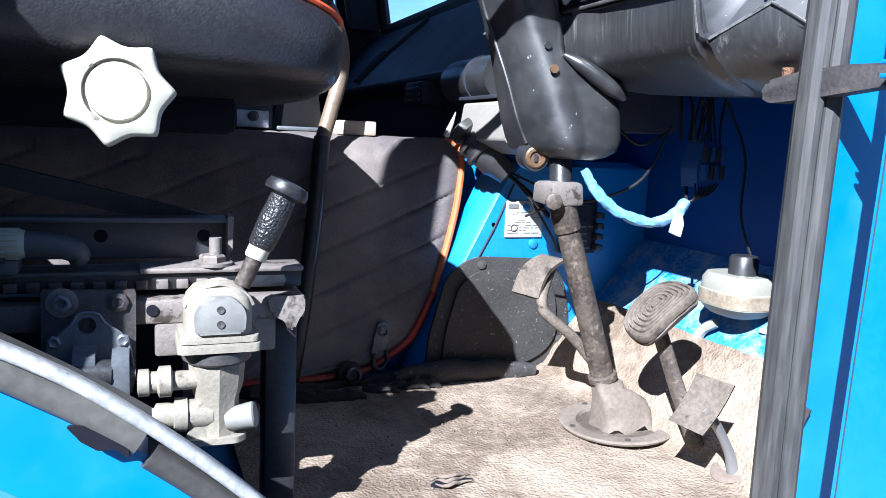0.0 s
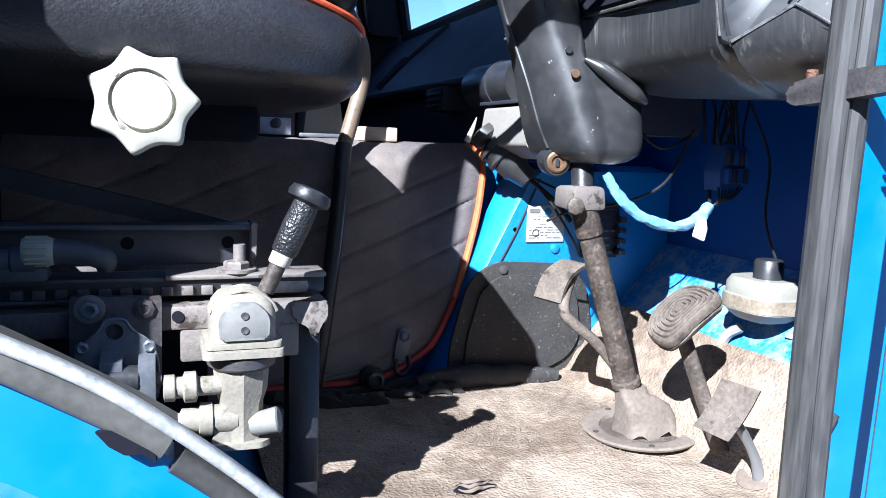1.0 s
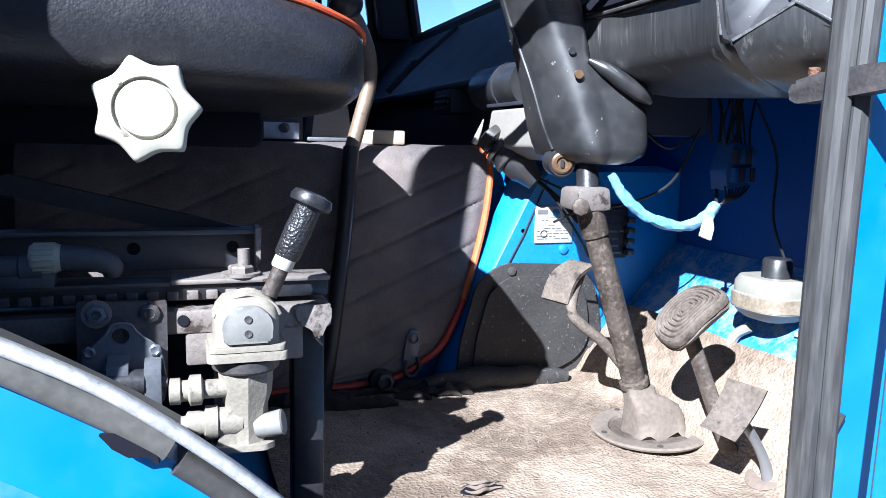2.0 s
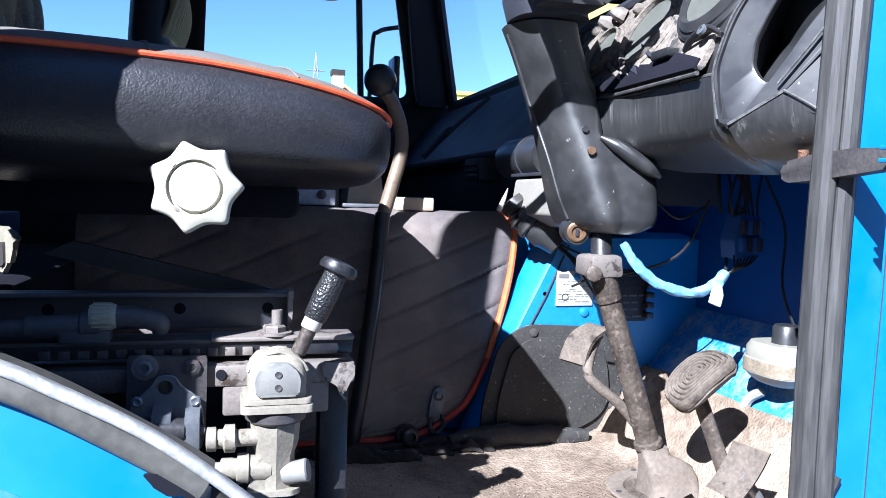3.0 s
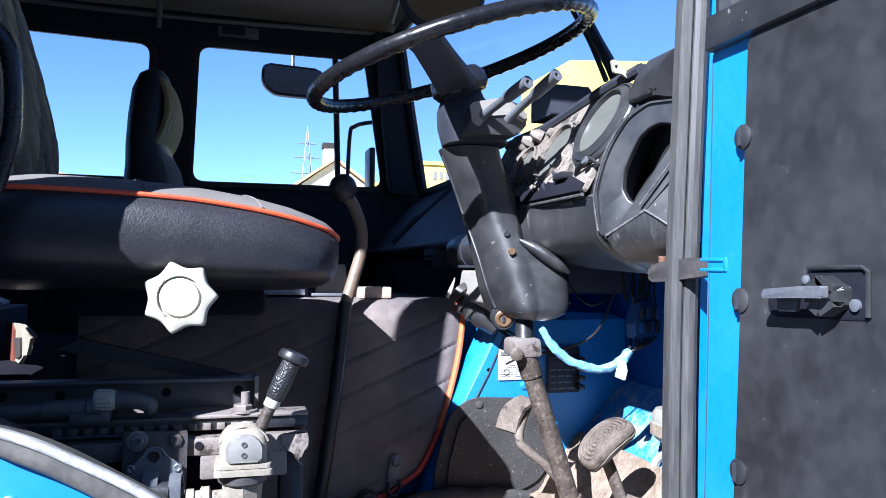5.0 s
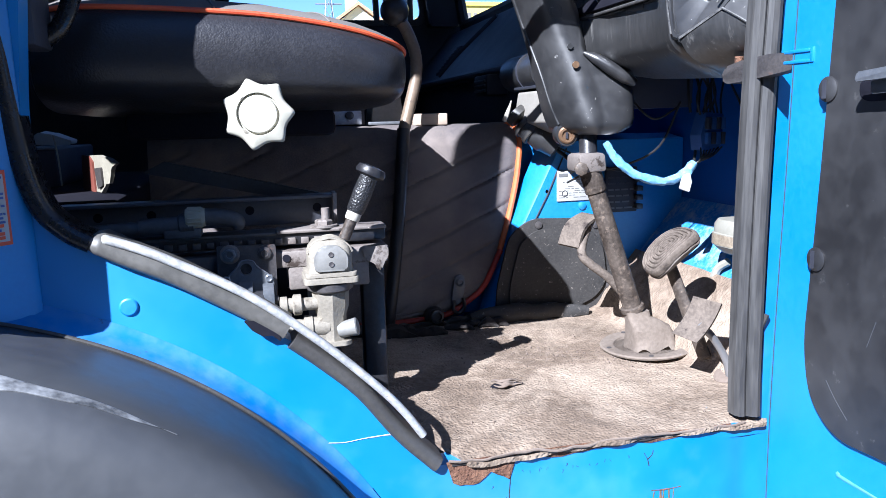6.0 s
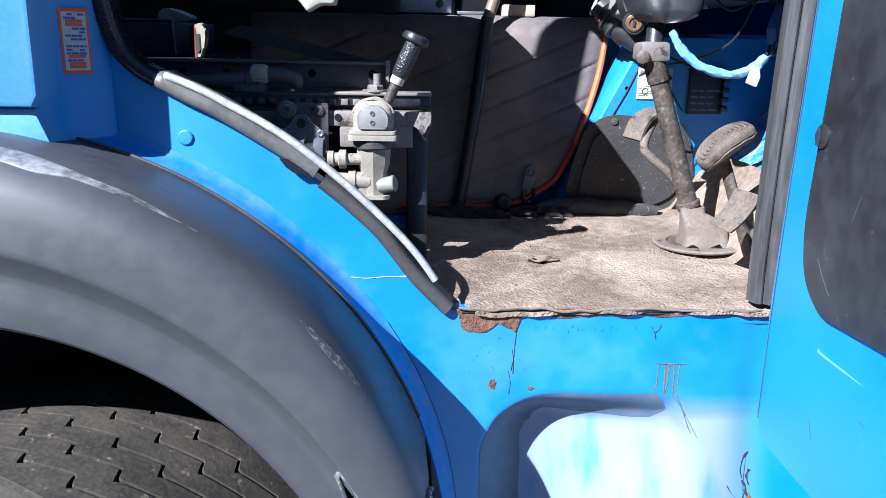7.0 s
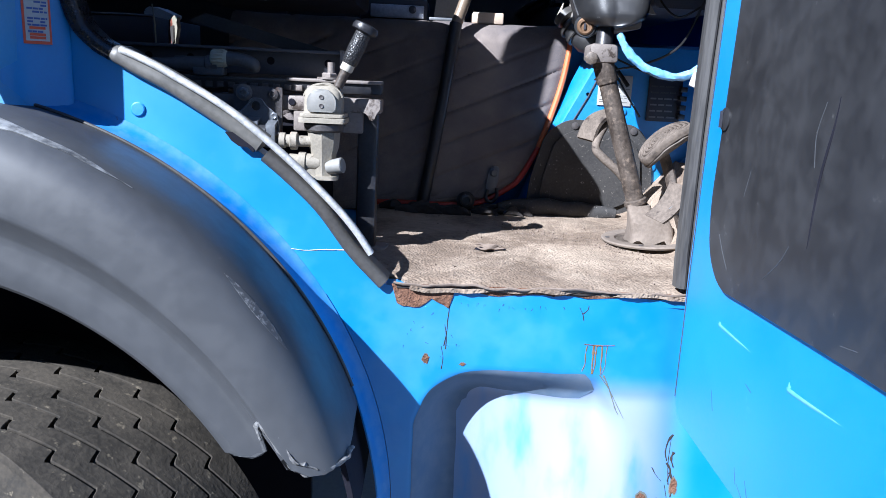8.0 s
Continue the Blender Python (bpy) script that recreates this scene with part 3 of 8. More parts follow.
def window_unit(name, loop, y, label, divider=None):
    w = thing(name, (sum(a for a, b in loop) / len(loop), y, min(b for a, b in loop)), label, "window", kind="structure")
    cx, cz = sum(a for a, b in loop) / len(loop), sum(b for a, b in loop) / len(loop)
    inner = [(a + (cx - a) * 0.035, b + (cz - b) * 0.05) for a, b in loop]
    part("window_frame", sheet_with_holes(B(), [(a + (a - cx) * 0.02, b + (b - cz) * 0.03) for a, b in loop], [inner], "y", y - 0.012, y - 0.001), M["seal_dark"], w)
    if divider:
        (x0, z0), (x1, z1) = divider
        part("divider", tube(B(), [(x0, y + 0.012, z0), (x1, y + 0.012, z1)], 0.012, 8, False), M["black_dark"], w)
    bm = sheet_with_holes(B(), loop, [], "y", y + 0.02, y + 0.024)
    pane = part("pane", bm, M["glass"], w)
    pane.visible_shadow = False
    return w


window_unit("window_1", far_a, 2.78, "rear window in the far side of the cab, dark frame")
window_unit("window_2", far_b, 2.78, "far door window with a quarter light divider, dark frame", ((0.668, 1.805), (0.648, 2.335)))

# windscreen between the pillars, leaning back
screen = thing("window_3", (1.0, 1.75, 1.79), "clear windscreen in a dark rubber frame", "windscreen", kind="structure")
u, v = Vector((0, 1, 0)), Vector((-0.115, 0, 0.655)).normalized()
pane_loop = rounded([(-1.0, 0.0), (1.0, 0.0), (0.98, 0.62), (-0.98, 0.62)], 0.06)
pane = part("pane", prism(B(), pane_loop, (1.0, 1.765, 1.80), u, v, 0.004), M["glass"], screen)
pane.visible_shadow = False
for a, b in (((1.0, 0.80, 1.80), (0.892, 0.81, 2.42)), ((1.0, 2.73, 1.80), (0.892, 2.72, 2.42)), ((1.002, 0.80, 1.79), (1.002, 2.73, 1.79)), ((0.89, 0.80, 2.43), (0.89, 2.73, 2.43))):
    part("screen_frame", tube(B(), [a, b], 0.022, 8, False), M["black_dark"], screen)

# far pillar trim, roof edge rail, dome lamp
single("pillar_trim", prism(B(), rounded([(0.862, 1.79), (0.985, 1.79), (0.888, 2.43), (0.79, 2.43)], 0.01), (0, 2.779, 0), (1, 0, 0), (0, 0, 1), 0.05, 0.015), M["black_dark"],
       "dark moulded windscreen pillar cover", "trim", "structure")
single("roof_edge_trim", tube(B(), [(-1.1, 2.74, 2.435), (0.0, 2.745, 2.415), (0.84, 2.745, 2.43)], 0.009, 8), M["heater"], "pale grey trim strip along the headlining", "trim", "structure")
lamp = thing("interior_lamp", (0.27, 2.74, 2.36), "dark rectangular interior lamp over the far window", "lamp")
part("housing", box(B(), 0.20, 0.35, 2.745, 2.778, 2.365, 2.405, 0.008), M["heater"], lamp)
part("lens", box(B(), 0.215, 0.30, 2.738, 2.75, 2.371, 2.399, 0.005), M["black_dark"], lamp)
for s in (0.317, 0.335):
    part("screw", lathe(B(), (s, 2.746, 2.385), (0, -1, 0), [(0.006, 0), (0.005, 0.003)], 10), M["zinc"], lamp)
single("grab_strap", tube(B(), [(-0.005, 2.70, 2.453), (-0.002, 2.705, 2.42), (-0.006, 2.71, 2.36)], 0.010, 8), M["heater"], "pale hanging strap at the headlining", "strap")
visor = thing("sun_visor", (0.78, 1.85, 2.3), "open tan sun visor and shelf over the windscreen", "visor")
board = [(0.63, 2.42), (0.64, 2.17), (0.69, 2.105), (0.78, 2.095), (0.845, 2.14), (0.866, 2.25), (0.858, 2.42)]
part("board", prism(B(), rounded(board, 0.05), (0, 1.62, 0), (1, 0, 0), (0, 0, 1), 0.022, 0.008), M["visor"], visor)
part("strut", tube(B(), [(0.70, 1.70, 2.40), (0.673, 1.70, 2.26), (0.640, 1.70, 2.125)], 0.007, 8), M["heater"], visor, "pale strut")
part("edge", tube(B(), [(0.636, 1.609, 2.30), (0.645, 1.609, 2.18), (0.69, 1.609, 2.108), (0.78, 1.609, 2.099), (0.84, 1.609, 2.14), (0.862, 1.609, 2.25)], 0.012, 8), M["black_dark"], visor)

# ---- mudguard and wheel ----
guard = thing("mudguard", (0.0, 0.55, 0.75), "weathered grey plastic mudguard with bleached scuffs and a torn tip", "mudguard")


def torn_end(r):
    """The angle at which the torn tip of the guard ends."""
    return float(np.interp(r, [0.515, 0.545, 0.562, 0.570, 0.577, 0.585, 0.600, 0.620, 0.648], [25.5, 23.2, 23.6, 27.5, 26.0, 21.0, 19.2, 18.6, 18.4])) + 0.5 * noise.noise(Vector((r * 160, 0, 3)))


rings, N = [], 150
for k in range(N + 1):
    a = 188 - k * (188 - 18.3) / N
    f = max(0.0, (80 - a) / 66)
    lip = 0.455 + 0.075 * f
    rows = [(0.634, 0.700), (0.641, 0.664), (0.644, 0.61), (0.648, 0.56), (0.648, 0.525), (0.643, 0.497), (0.630, 0.478), (0.608, 0.466), (0.58, 0.459),
            (0.568, 0.4570), (0.560, 0.4558), (0.554, 0.4550), (0.549, 0.4546), (0.546, 0.4552), (0.543, 0.4575), (0.530, 0.4650), (0.518, 0.4715), (0.514, 0.4725), (0.505, 0.4715), (0.488, 0.468), (0.470, 0.465), (0.455, 0.468)]
    ring = []
    for r, y in rows:
        r = lip + (r - 0.455) * (0.640 - lip) / (0.640 - 0.455)
        x, z = arch(r, max(a, torn_end(r)))
        ring.append((x, y, z))
    back = [(x + (ARCH_X - x) * 0.012, y + 0.006, z + (ARCH_Z - z) * 0.012) for x, y, z in reversed(ring)]
    rings.append([Vector(p) for p in ring + back])
bm = loft(B(), rings)
part("shell", bm, M["fender"], guard, angle=30)


def guard_skin(s, a, lift):
    """A place on the guard's outside: s runs from the inner edge over the shoulder, 0 to 1."""
    y = float(np.interp(s, [0, 0.4, 0.62, 0.75, 0.86, 1.0], [0.690, 0.56, 0.525, 0.497, 0.478, 0.459]))
    r = float(np.interp(s, [0, 0.4, 0.62, 0.75, 0.86, 1.0], [0.636, 0.648, 0.648, 0.643, 0.630, 0.580]))
    lip = 0.455 + 0.075 * max(0.0, (80 - a) / 66)
    r = lip + (r - 0.455) * (0.640 - lip) / (0.640 - 0.455)
    x, z = arch(r + lift * (1.2 - s), a)
    return Vector((x, y - lift * min(1, s * 1.3), z))


def guard_patch(a0, a1, low, high, lift, n=110):
    rings = []
    for k in range(n):
        a = a0 + (a1 - a0) * k / (n - 1)
        lo, hi = low(a), high(a)
        ring = [guard_skin(lo + (hi - lo) * j / 12, a, lift if 0 < j < 12 else -0.0006) for j in range(13)]
        rings.append(ring + [p + Vector((0, 0.003, -0.003)) for p in reversed(ring)])
    return loft(B(), rings)


part("bleached_shoulder", guard_patch(124, 57, lambda a: float(np.interp(a, [57, 64, 72, 80, 124], [0.715, 0.695, 0.67, 0.60, 0.52])) + 0.05 * noise.noise(Vector((a * 0.12, 5, 0))),
                                      lambda a: float(np.interp(a, [57, 64, 72, 80, 124], [0.72, 0.745, 0.785, 0.82, 0.84])) + 0.03 * noise.noise(Vector((a * 0.2, 9, 0))), 0.0012), M["bleached"], guard, "bleached scuffed band along the shoulder", angle=50)
part("scuff", guard_patch(44, 33, lambda a: 0.775 - 0.035 * math.sin((a - 33) * 0.285), lambda a: 0.775 + 0.045 * math.sin((a - 33) * 0.285), 0.0006, 40), M["scuffs"], guard, "pale scuffs near the tip")
tip = [(0.566, 0.4570), (0.570, 0.4590), (0.577, 0.4620), (0.585, 0.4640), (0.592, 0.4650), (0.600, 0.4665), (0.615, 0.4710), (0.630, 0.4790), (0.642, 0.4960), (0.647, 0.525)]
tip = [Vector((arch(r, torn_end(r) + 0.2)[0], y - 0.0005, arch(r, torn_end(r) + 0.2)[1])) for r, y in tip]
part("torn_edge", wobble(tube(B(), tip, [0.0022, 0.0042, 0.0050, 0.0040, 0.0030], 8), 0.004, 110), M["torn"], guard, "pale torn edge")
flake = [tip[2] + Vector((0.002, -0.003, 0.012)), tip[3] + Vector((0.004, -0.006, 0.010)), tip[4] + Vector((0.008, -0.006, 0.008)), tip[5] + Vector((0.012, -0.004, 0.006))]
part("torn_edge", wobble(tube(B(), flake, [0.0012, 0.0040, 0.0035, 0.0010], 8, flat=0.6), 0.004, 120), M["torn"], guard, "curled flake of torn plastic")
part("bead", tube(B(), [Vector((arch(0.6425, a)[0], 0.664, arch(0.6425, a)[1])) for a in range(186, 18, -3)], 0.0026, 8), M["seal_dark"], guard, "dark rubber bead along the edge")
WX, WZ = -0.17, 0.44
wheel = thing("front_wheel", (WX, 0.61, 0.0), "dusty worn truck wheel under the mudguard", "wheel")
prof = [(0.25, 0.50), (0.30, 0.462), (0.36, 0.450), (0.405, 0.455), (0.427, 0.466), (0.432, 0.480), (0.433, 0.61), (0.432, 0.685), (0.427, 0.70), (0.405, 0.718), (0.36, 0.728), (0.25, 0.70)]
rings = [[Vector((WX + r * math.cos(t), y, WZ + r * math.sin(t))) for r, y in prof] for t in (2 * math.pi * k / 96 for k in range(97))]
tyre = part("tyre", loft(B(), rings, cap=False), M["tyre"], wheel, angle=50)
part("rim", lathe(B(), (WX, 0.53, WZ), (0, 1, 0), [(0.001, 0.05), (0.12, 0.05), (0.13, 0.0), (0.2, 0.02), (0.25, -0.005), (0.252, 0.18)], 48), M["zinc"], wheel)
bm = B()
RIBS, RIB_W, STEP = 6, 0.0435, 0.165


def groove(j, theta):
    """Lateral place of the stepped groove j at an angle."""
    f = (theta / STEP + 0.43 * j) % 1.0
    return 0.447 + j * RIB_W + 0.020 * (0.9 - (f if f < 0.90 else 0.90 * (1 - f) / 0.10))


def gape(j, theta):
    """Half the groove's width, wider at its steps."""
    f = (theta / STEP + 0.43 * j) % 1.0
    return 0.0018 + 0.0035 * step(f, 0.84, 0.90)


for j in range(RIBS):
    rows = []
    for k in range(420):
        t = 0.15 + k * STEP / 24
        a = groove(j, t) + gape(j, t) if j else 0.458
        b = groove(j + 1, t) - gape(j + 1, t) if j < RIBS - 1 else 0.716
        rows.append([bm.verts.new((WX + r * math.cos(t), y, WZ + r * math.sin(t))) for y, r in ((a, 0.431), (a, 0.4415), (a + 0.0012, 0.4425), (b - 0.0012, 0.4425), (b, 0.4415), (b, 0.431))])
    for p, q in zip(rows, rows[1:]):
        for i in range(5):
            bm.faces.new((p[i], p[i + 1], q[i + 1], q[i]))
part("tread", bm, M["tyre"], wheel, "worn tread with stepped grooves")
liner = [[Vector((arch(0.618, a)[0], y, arch(0.618, a)[1])) for y in (0.55, 0.70, 0.92)] + [Vector((arch(0.626, a)[0], y, arch(0.626, a)[1])) for y in (0.92, 0.70, 0.55)] for a in range(195, 3, -4)]
# Wheel well surfaces carry their deep shade as a near-black colour.
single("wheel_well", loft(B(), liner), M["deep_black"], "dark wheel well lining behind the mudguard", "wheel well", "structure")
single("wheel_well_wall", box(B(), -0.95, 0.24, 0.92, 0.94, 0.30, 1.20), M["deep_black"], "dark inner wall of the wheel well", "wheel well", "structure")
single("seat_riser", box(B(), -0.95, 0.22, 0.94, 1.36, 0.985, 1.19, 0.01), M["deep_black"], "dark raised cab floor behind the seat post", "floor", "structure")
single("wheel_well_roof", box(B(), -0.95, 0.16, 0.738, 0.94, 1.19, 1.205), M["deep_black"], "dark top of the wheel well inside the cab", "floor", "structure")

far_wheel = copy_thing(wheel, Matrix.Translation((0, 2.31, 0)))
for turned in (wheel, far_wheel):
    turned.rotation_euler = (0, 0, radians(-20))
wheel.location.y += 0.035
tagged(far_wheel, "dusty worn truck wheel on the far side of the cab", "wheel")
beam = thing("chassis_beam", (-0.1, 1.77, 0.0), "plain dark steel chassis and axle under the cab", "chassis", kind="structure")
for y in (1.35, 2.15):
    part("side_member", box(B(), -1.6, 1.0, y, y + 0.08, 0.62, 0.84, 0.01), M["black_dark"], beam)
part("axle", rod(B(), (WX, 0.70, WZ), (WX, 2.85, WZ), 0.06, 0.06, 16), M["black_dark"], beam)
for y in (1.39, 2.19):
    part("spring_block", box(B(), WX - 0.08, WX + 0.08, y - 0.04, y + 0.04, 0.49, 0.625), M["black_dark"], beam)
    part("cab_mount", box(B(), 0.7, 0.8, y - 0.04, y + 0.04, 0.835, 0.945), M["black_dark"], beam)


# ---- door opening seals and trim ----
seal = thing("door_seal", (0.85, 0.70, 1.0), "grey ribbed rubber door seal down the front pillar", "seal")
path = [(0.846, 1.012), (0.844, 1.09), (0.844, 1.30), (0.848, 1.50), (0.858, 1.75), (0.866, 1.95), (0.868, 2.30)]
cols = [(-0.029, 0.018), (-0.028, 0.004), (-0.024, -0.003), (-0.018, -0.005), (-0.0150, -0.0035), (-0.0140, 0.001), (-0.0125, -0.004), (-0.008, -0.009), (-0.001, -0.0115), (0.005, -0.009), (0.009, -0.003), (0.0105, 0.004), (0.0105, 0.022), (-0.02, 0.03)]
line = spline([(x, 0, z) for x, z in path], 10)
part("strip", loft(B(), [[Vector((p.x + a, SIDE_Y - 0.002 + b, p.z)) for a, b in cols] for p in line]), M["seal"], seal, angle=25)
bm = tube(B(), [(0.824, 0.712, 1.02), (0.836, 0.706, 1.07), (0.842, 0.700, 1.12), (0.856, 0.695, 1.16)], 0.006, 8)
part("split", bm, M["seal_dark"], seal, "split and curled lower end")

sill_seal = thing("sill_seal", (0.2, 0.70, 1.0), "grey-beige rubber seal along the curved door sill, split near the middle", "seal")
curve_a = [(-0.082, 1.60), (-0.070, 1.44), (-0.054, 1.362), (-0.028, 1.329), (-0.004, 1.314)]
curve_b = [(-0.010, 1.316), (0.010, 1.306), (0.030, 1.295), (0.080, 1.270), (0.158, 1.222), (0.198, 1.194)]
curve_c = [(0.205, 1.182), (0.240, 1.153), (0.285, 1.110), (0.332, 1.048), (0.378, 1.000)]


def strip(points, section, taper=0.0):
    """A profile (across, out) drawn along a line on the cab side, its start rounded off by taper."""
    pts = spline([(a, 0, b) for a, b in points], 8)
    rings = []
    for i, p in enumerate(pts):
        d = (pts[min(i + 1, len(pts) - 1)] - pts[max(0, i - 1)]).normalized()
        nrm = Vector((-d.z, 0, d.x))
        if nrm.x + nrm.z < 0:
            nrm = -nrm
        k = 1.0 if not taper else min(1.0, 0.35 + 0.65 * math.sqrt(min(1.0, (p - pts[0]).length / taper)))
        rings.append([Vector((p.x, 0, p.z)) + nrm * a * k + Vector((0, SIDE_Y + b * k, 0)) for a, b in section])
    return loft(B(), rings)


def bulb(w_in, w_out, high=0.015):
    arc = [(-w_out, -0.001), (-w_out * 0.93, -high * 0.45), (-w_out * 0.70, -high * 0.80), (-w_out * 0.25, -high), (w_in * 0.25, -high * 0.98), (w_in * 0.65, -high * 0.80)]
    return arc + [(w_in * 0.94, -high * 0.45), (w_in, 0.0), (w_in, 0.03), (-w_out * 0.2, 0.036)]


part("upper_strip", strip(curve_a, bulb(0.012, 0.010, 0.013)), M["rim_black"], sill_seal, "black rubber bend", angle=60)
part("middle_strip", strip(curve_b, bulb(0.018, 0.008), 0.014), M["seal_sill"], sill_seal, angle=60)
part("lower_strip", strip(curve_c, bulb(0.013, 0.008, 0.013)), M["seal_dark"], sill_seal, angle=60)
bm = prism(B(), rounded([(0, 0), (0.013, 0.006), (0.030, 0.005), (0.046, 0.0), (0.050, -0.006), (0.038, -0.004), (0.028, -0.010), (0.012, -0.007)], 0.002), (0.152, 0.6855, 1.2165), (1, 0, -0.52), (0.52, 0, 1), -0.003, 0.001)
part("torn_flap", wobble(bm, 0.002, 80), M["deep_black"], sill_seal, "torn flap of rubber")
chrome = [(0.006, 1.322), (0.045, 1.307), (0.081, 1.289), (0.16, 1.244), (0.238, 1.182), (0.30, 1.123), (0.335, 1.084), (0.361, 1.047)]
band = [(-0.0050, -0.0105), (-0.0046, -0.0132), (-0.0030, -0.0155), (0.0, -0.0166), (0.0030, -0.0154), (0.0047, -0.0128), (0.0052, -0.0085), (0.003, 0.004), (-0.003, 0.004)]
single("sill_trim", strip(chrome, band, 0.006), M["chrome"], "bright flat metal trim strip on the door sill seal", "trim", angle=50)

# ---- rust, bolts and marks on the side ----
bm = B()
random.seed(4)
rust_line = [(0.392, 1.001)] + [(0.392 + i * 0.0086, 0.978 - 0.010 * abs(math.sin(i * 0.45)) + random.uniform(-0.004, 0.003)) for i in range(1, 11)] + [(0.486, 0.990), (0.487, 1.002)]
prism(bm, rust_line, (0, SIDE_Y - 0.0006, 0), (1, 0, 0), (0, 0, 1), 0.0012)
rust_sill = thing("sill_rust", (0.6, 0.70, 0.97), "brown rusted edge of the door sill with flaking blue paint", "rust", kind="structure")
part("patch", bm, M["rust"], rust_sill)
bm = B()
pts = [(0.487, 0.996)] + [(0.487 + i * 0.0165, 0.991 + 0.009 * noise.noise(Vector((i * 0.45, 3.3, 0)))) for i in range(1, 20)] + [(0.812, 1.002), (0.487, 1.002)]
prism(bm, pts, (0, SIDE_Y - 0.0006, 0), (1, 0, 0), (0, 0, 1), 0.0010)
part("chipped_edge", bm, M["rust"], rust_sill)


def ribbon(bm, points, width, lift=0.0007):
    """A thin smear that follows the pressed side."""
    pts = spline([(x, 0, z) for x, z in points], 8)
    rows = []
    for i, p in enumerate(pts):
        d = (pts[min(i + 1, len(pts) - 1)] - pts[max(0, i - 1)]).normalized()
        f = i / (len(pts) - 1)
        w = (width[0] + (width[1] - width[0]) * f) * (0.75 + 0.5 * noise.noise(p * 160))
        n = Vector((-d.z, 0, d.x)) * w / 2
        rows.append([bm.verts.new((q.x, side_y(q.x, q.z) - l, q.z)) for q, l in ((p - n, lift * 0.3), (p, lift), (p + n, lift * 0.3))])
    for p, q in zip(rows, rows[1:]):
        for i in range(2):
            bm.faces.new((p[i], p[i + 1], q[i + 1], q[i]))
    return bm


def blotch(bm, x, z, w, h, lift, n=26):
    ring = []
    for k in range(n):
        a = 2 * math.pi * k / n
        r = 0.75 + 0.45 * noise.noise(Vector((math.cos(a) * 1.7 + x * 90, math.sin(a) * 1.7, z * 50)))
        ring.append((x + w * r * math.cos(a), z + h * r * math.sin(a)))
    mid = bm.verts.new((x, side_y(x, z) - lift, z))
    vs = [bm.verts.new((p, side_y(p, q) - lift, q)) for p, q in ring]
    for i in range(n):
        bm.faces.new((mid, vs[i], vs[(i + 1) % n]))
    return bm


for x, z, w, h in ((0.447, 0.884, 0.0055, 0.009), (0.504, 0.877, 0.005, 0.0035), (0.787, 0.675, 0.011, 0.021), (0.842, 0.70, 0.007, 0.016)):
    part("paint_chip", blotch(B(), x, z, w * 1.25, h * 1.2, 0.0005), M["rust_wash"], rust_sill, "pale chipped paint edge")
    part("rust_spot", blotch(B(), x, z, w, h, 0.0012), M["rust"], rust_sill)
for x, w, l, bend in ((0.693, 0.0024, 0.042, -0.005), (0.703, 0.0044, 0.046, 0.001), (0.708, 0.0028, 0.044, -0.003), (0.716, 0.0040, 0.046, 0.002), (0.724, 0.0018, 0.044, -0.004)):
    part("rust_run", ribbon(B(), [(x, 0.915), (x + bend * 0.3, 0.915 - l * 0.35), (x + bend * 0.2, 0.915 - l * 0.7), (x + bend, 0.915 - l)], (w, w * 0.7)), M["rust_stain"], rust_sill, "brown rust run")
for x0, x1, z1, w in ((0.716, 0.758, 0.80, 0.0022), (0.722, 0.750, 0.805, 0.0035)):
    part("rust_wash", ribbon(B(), [(x0, 0.868), (x0 + (x1 - x0) * 0.4, 0.845), (x0 + (x1 - x0) * 0.8, 0.815), (x1, z1)], (w, w * 0.3)), M["rust_wash"], rust_sill, "faint rust wash")
part("rust_slit", ribbon(B(), [(0.688, 0.917), (0.71, 0.9155), (0.735, 0.9165)], (0.003, 0.002), 0.001), M["rust"], rust_sill)
random.seed(5)
bm = B()
for x0, z0, x1, z1 in ((0.480, 0.985, 0.478, 0.945), (0.478, 0.95, 0.474, 0.905), (0.474, 0.94, 0.477, 0.90), (0.470, 0.905, 0.472, 0.868), (0.676, 0.975, 0.684, 0.955), (0.69, 0.978, 0.682, 0.965),
                       (0.835, 0.775, 0.834, 0.70), (0.828, 0.70, 0.836, 0.665), (0.815, 0.68, 0.835, 0.668), (0.842, 0.715, 0.836, 0.69)):
    xm, zm = (x0 + x1) / 2 + random.uniform(-0.003, 0.003), (z0 + z1) / 2
    ribbon(bm, [(x0, min(z0, 0.978)), (xm, zm), (x1, z1)], (0.0012, 0.0022), 0.0006)
for pts, w in (([(0.838, 0.778), (0.830, 0.768), (0.826, 0.752), (0.829, 0.738)], 0.0050), ([(0.840, 0.752), (0.836, 0.742), (0.840, 0.728)], 0.0060), ([(0.829, 0.735), (0.836, 0.722), (0.832, 0.705)], 0.0055),
               ([(0.806, 0.728), (0.813, 0.716), (0.822, 0.706)], 0.0018), ([(0.835, 0.72), (0.842, 0.70), (0.838, 0.68)], 0.0065)):
    ribbon(bm, pts, (w, w * 0.4), 0.0010)
part("paint_crack", bm, M["dirt"], rust_sill, "thin cracks in the paint")
random.seed(19)
bm = B()
for k in range(44):
    x = random.uniform(0.485, 0.66) if k < 30 else random.uniform(0.41, 0.51)
    z = 0.978 - abs(random.gauss(0, 0.006)) if k < 30 else random.uniform(0.885, 0.972)
    if z < 0.976:
        ribbon(bm, [(x, z), (x + random.uniform(-0.001, 0.002), z - 0.001), (x + random.uniform(-0.002, 0.004), z - random.uniform(0.002, 0.005))], (random.uniform(0.0004, 0.0011), 0.0004), 0.0005)
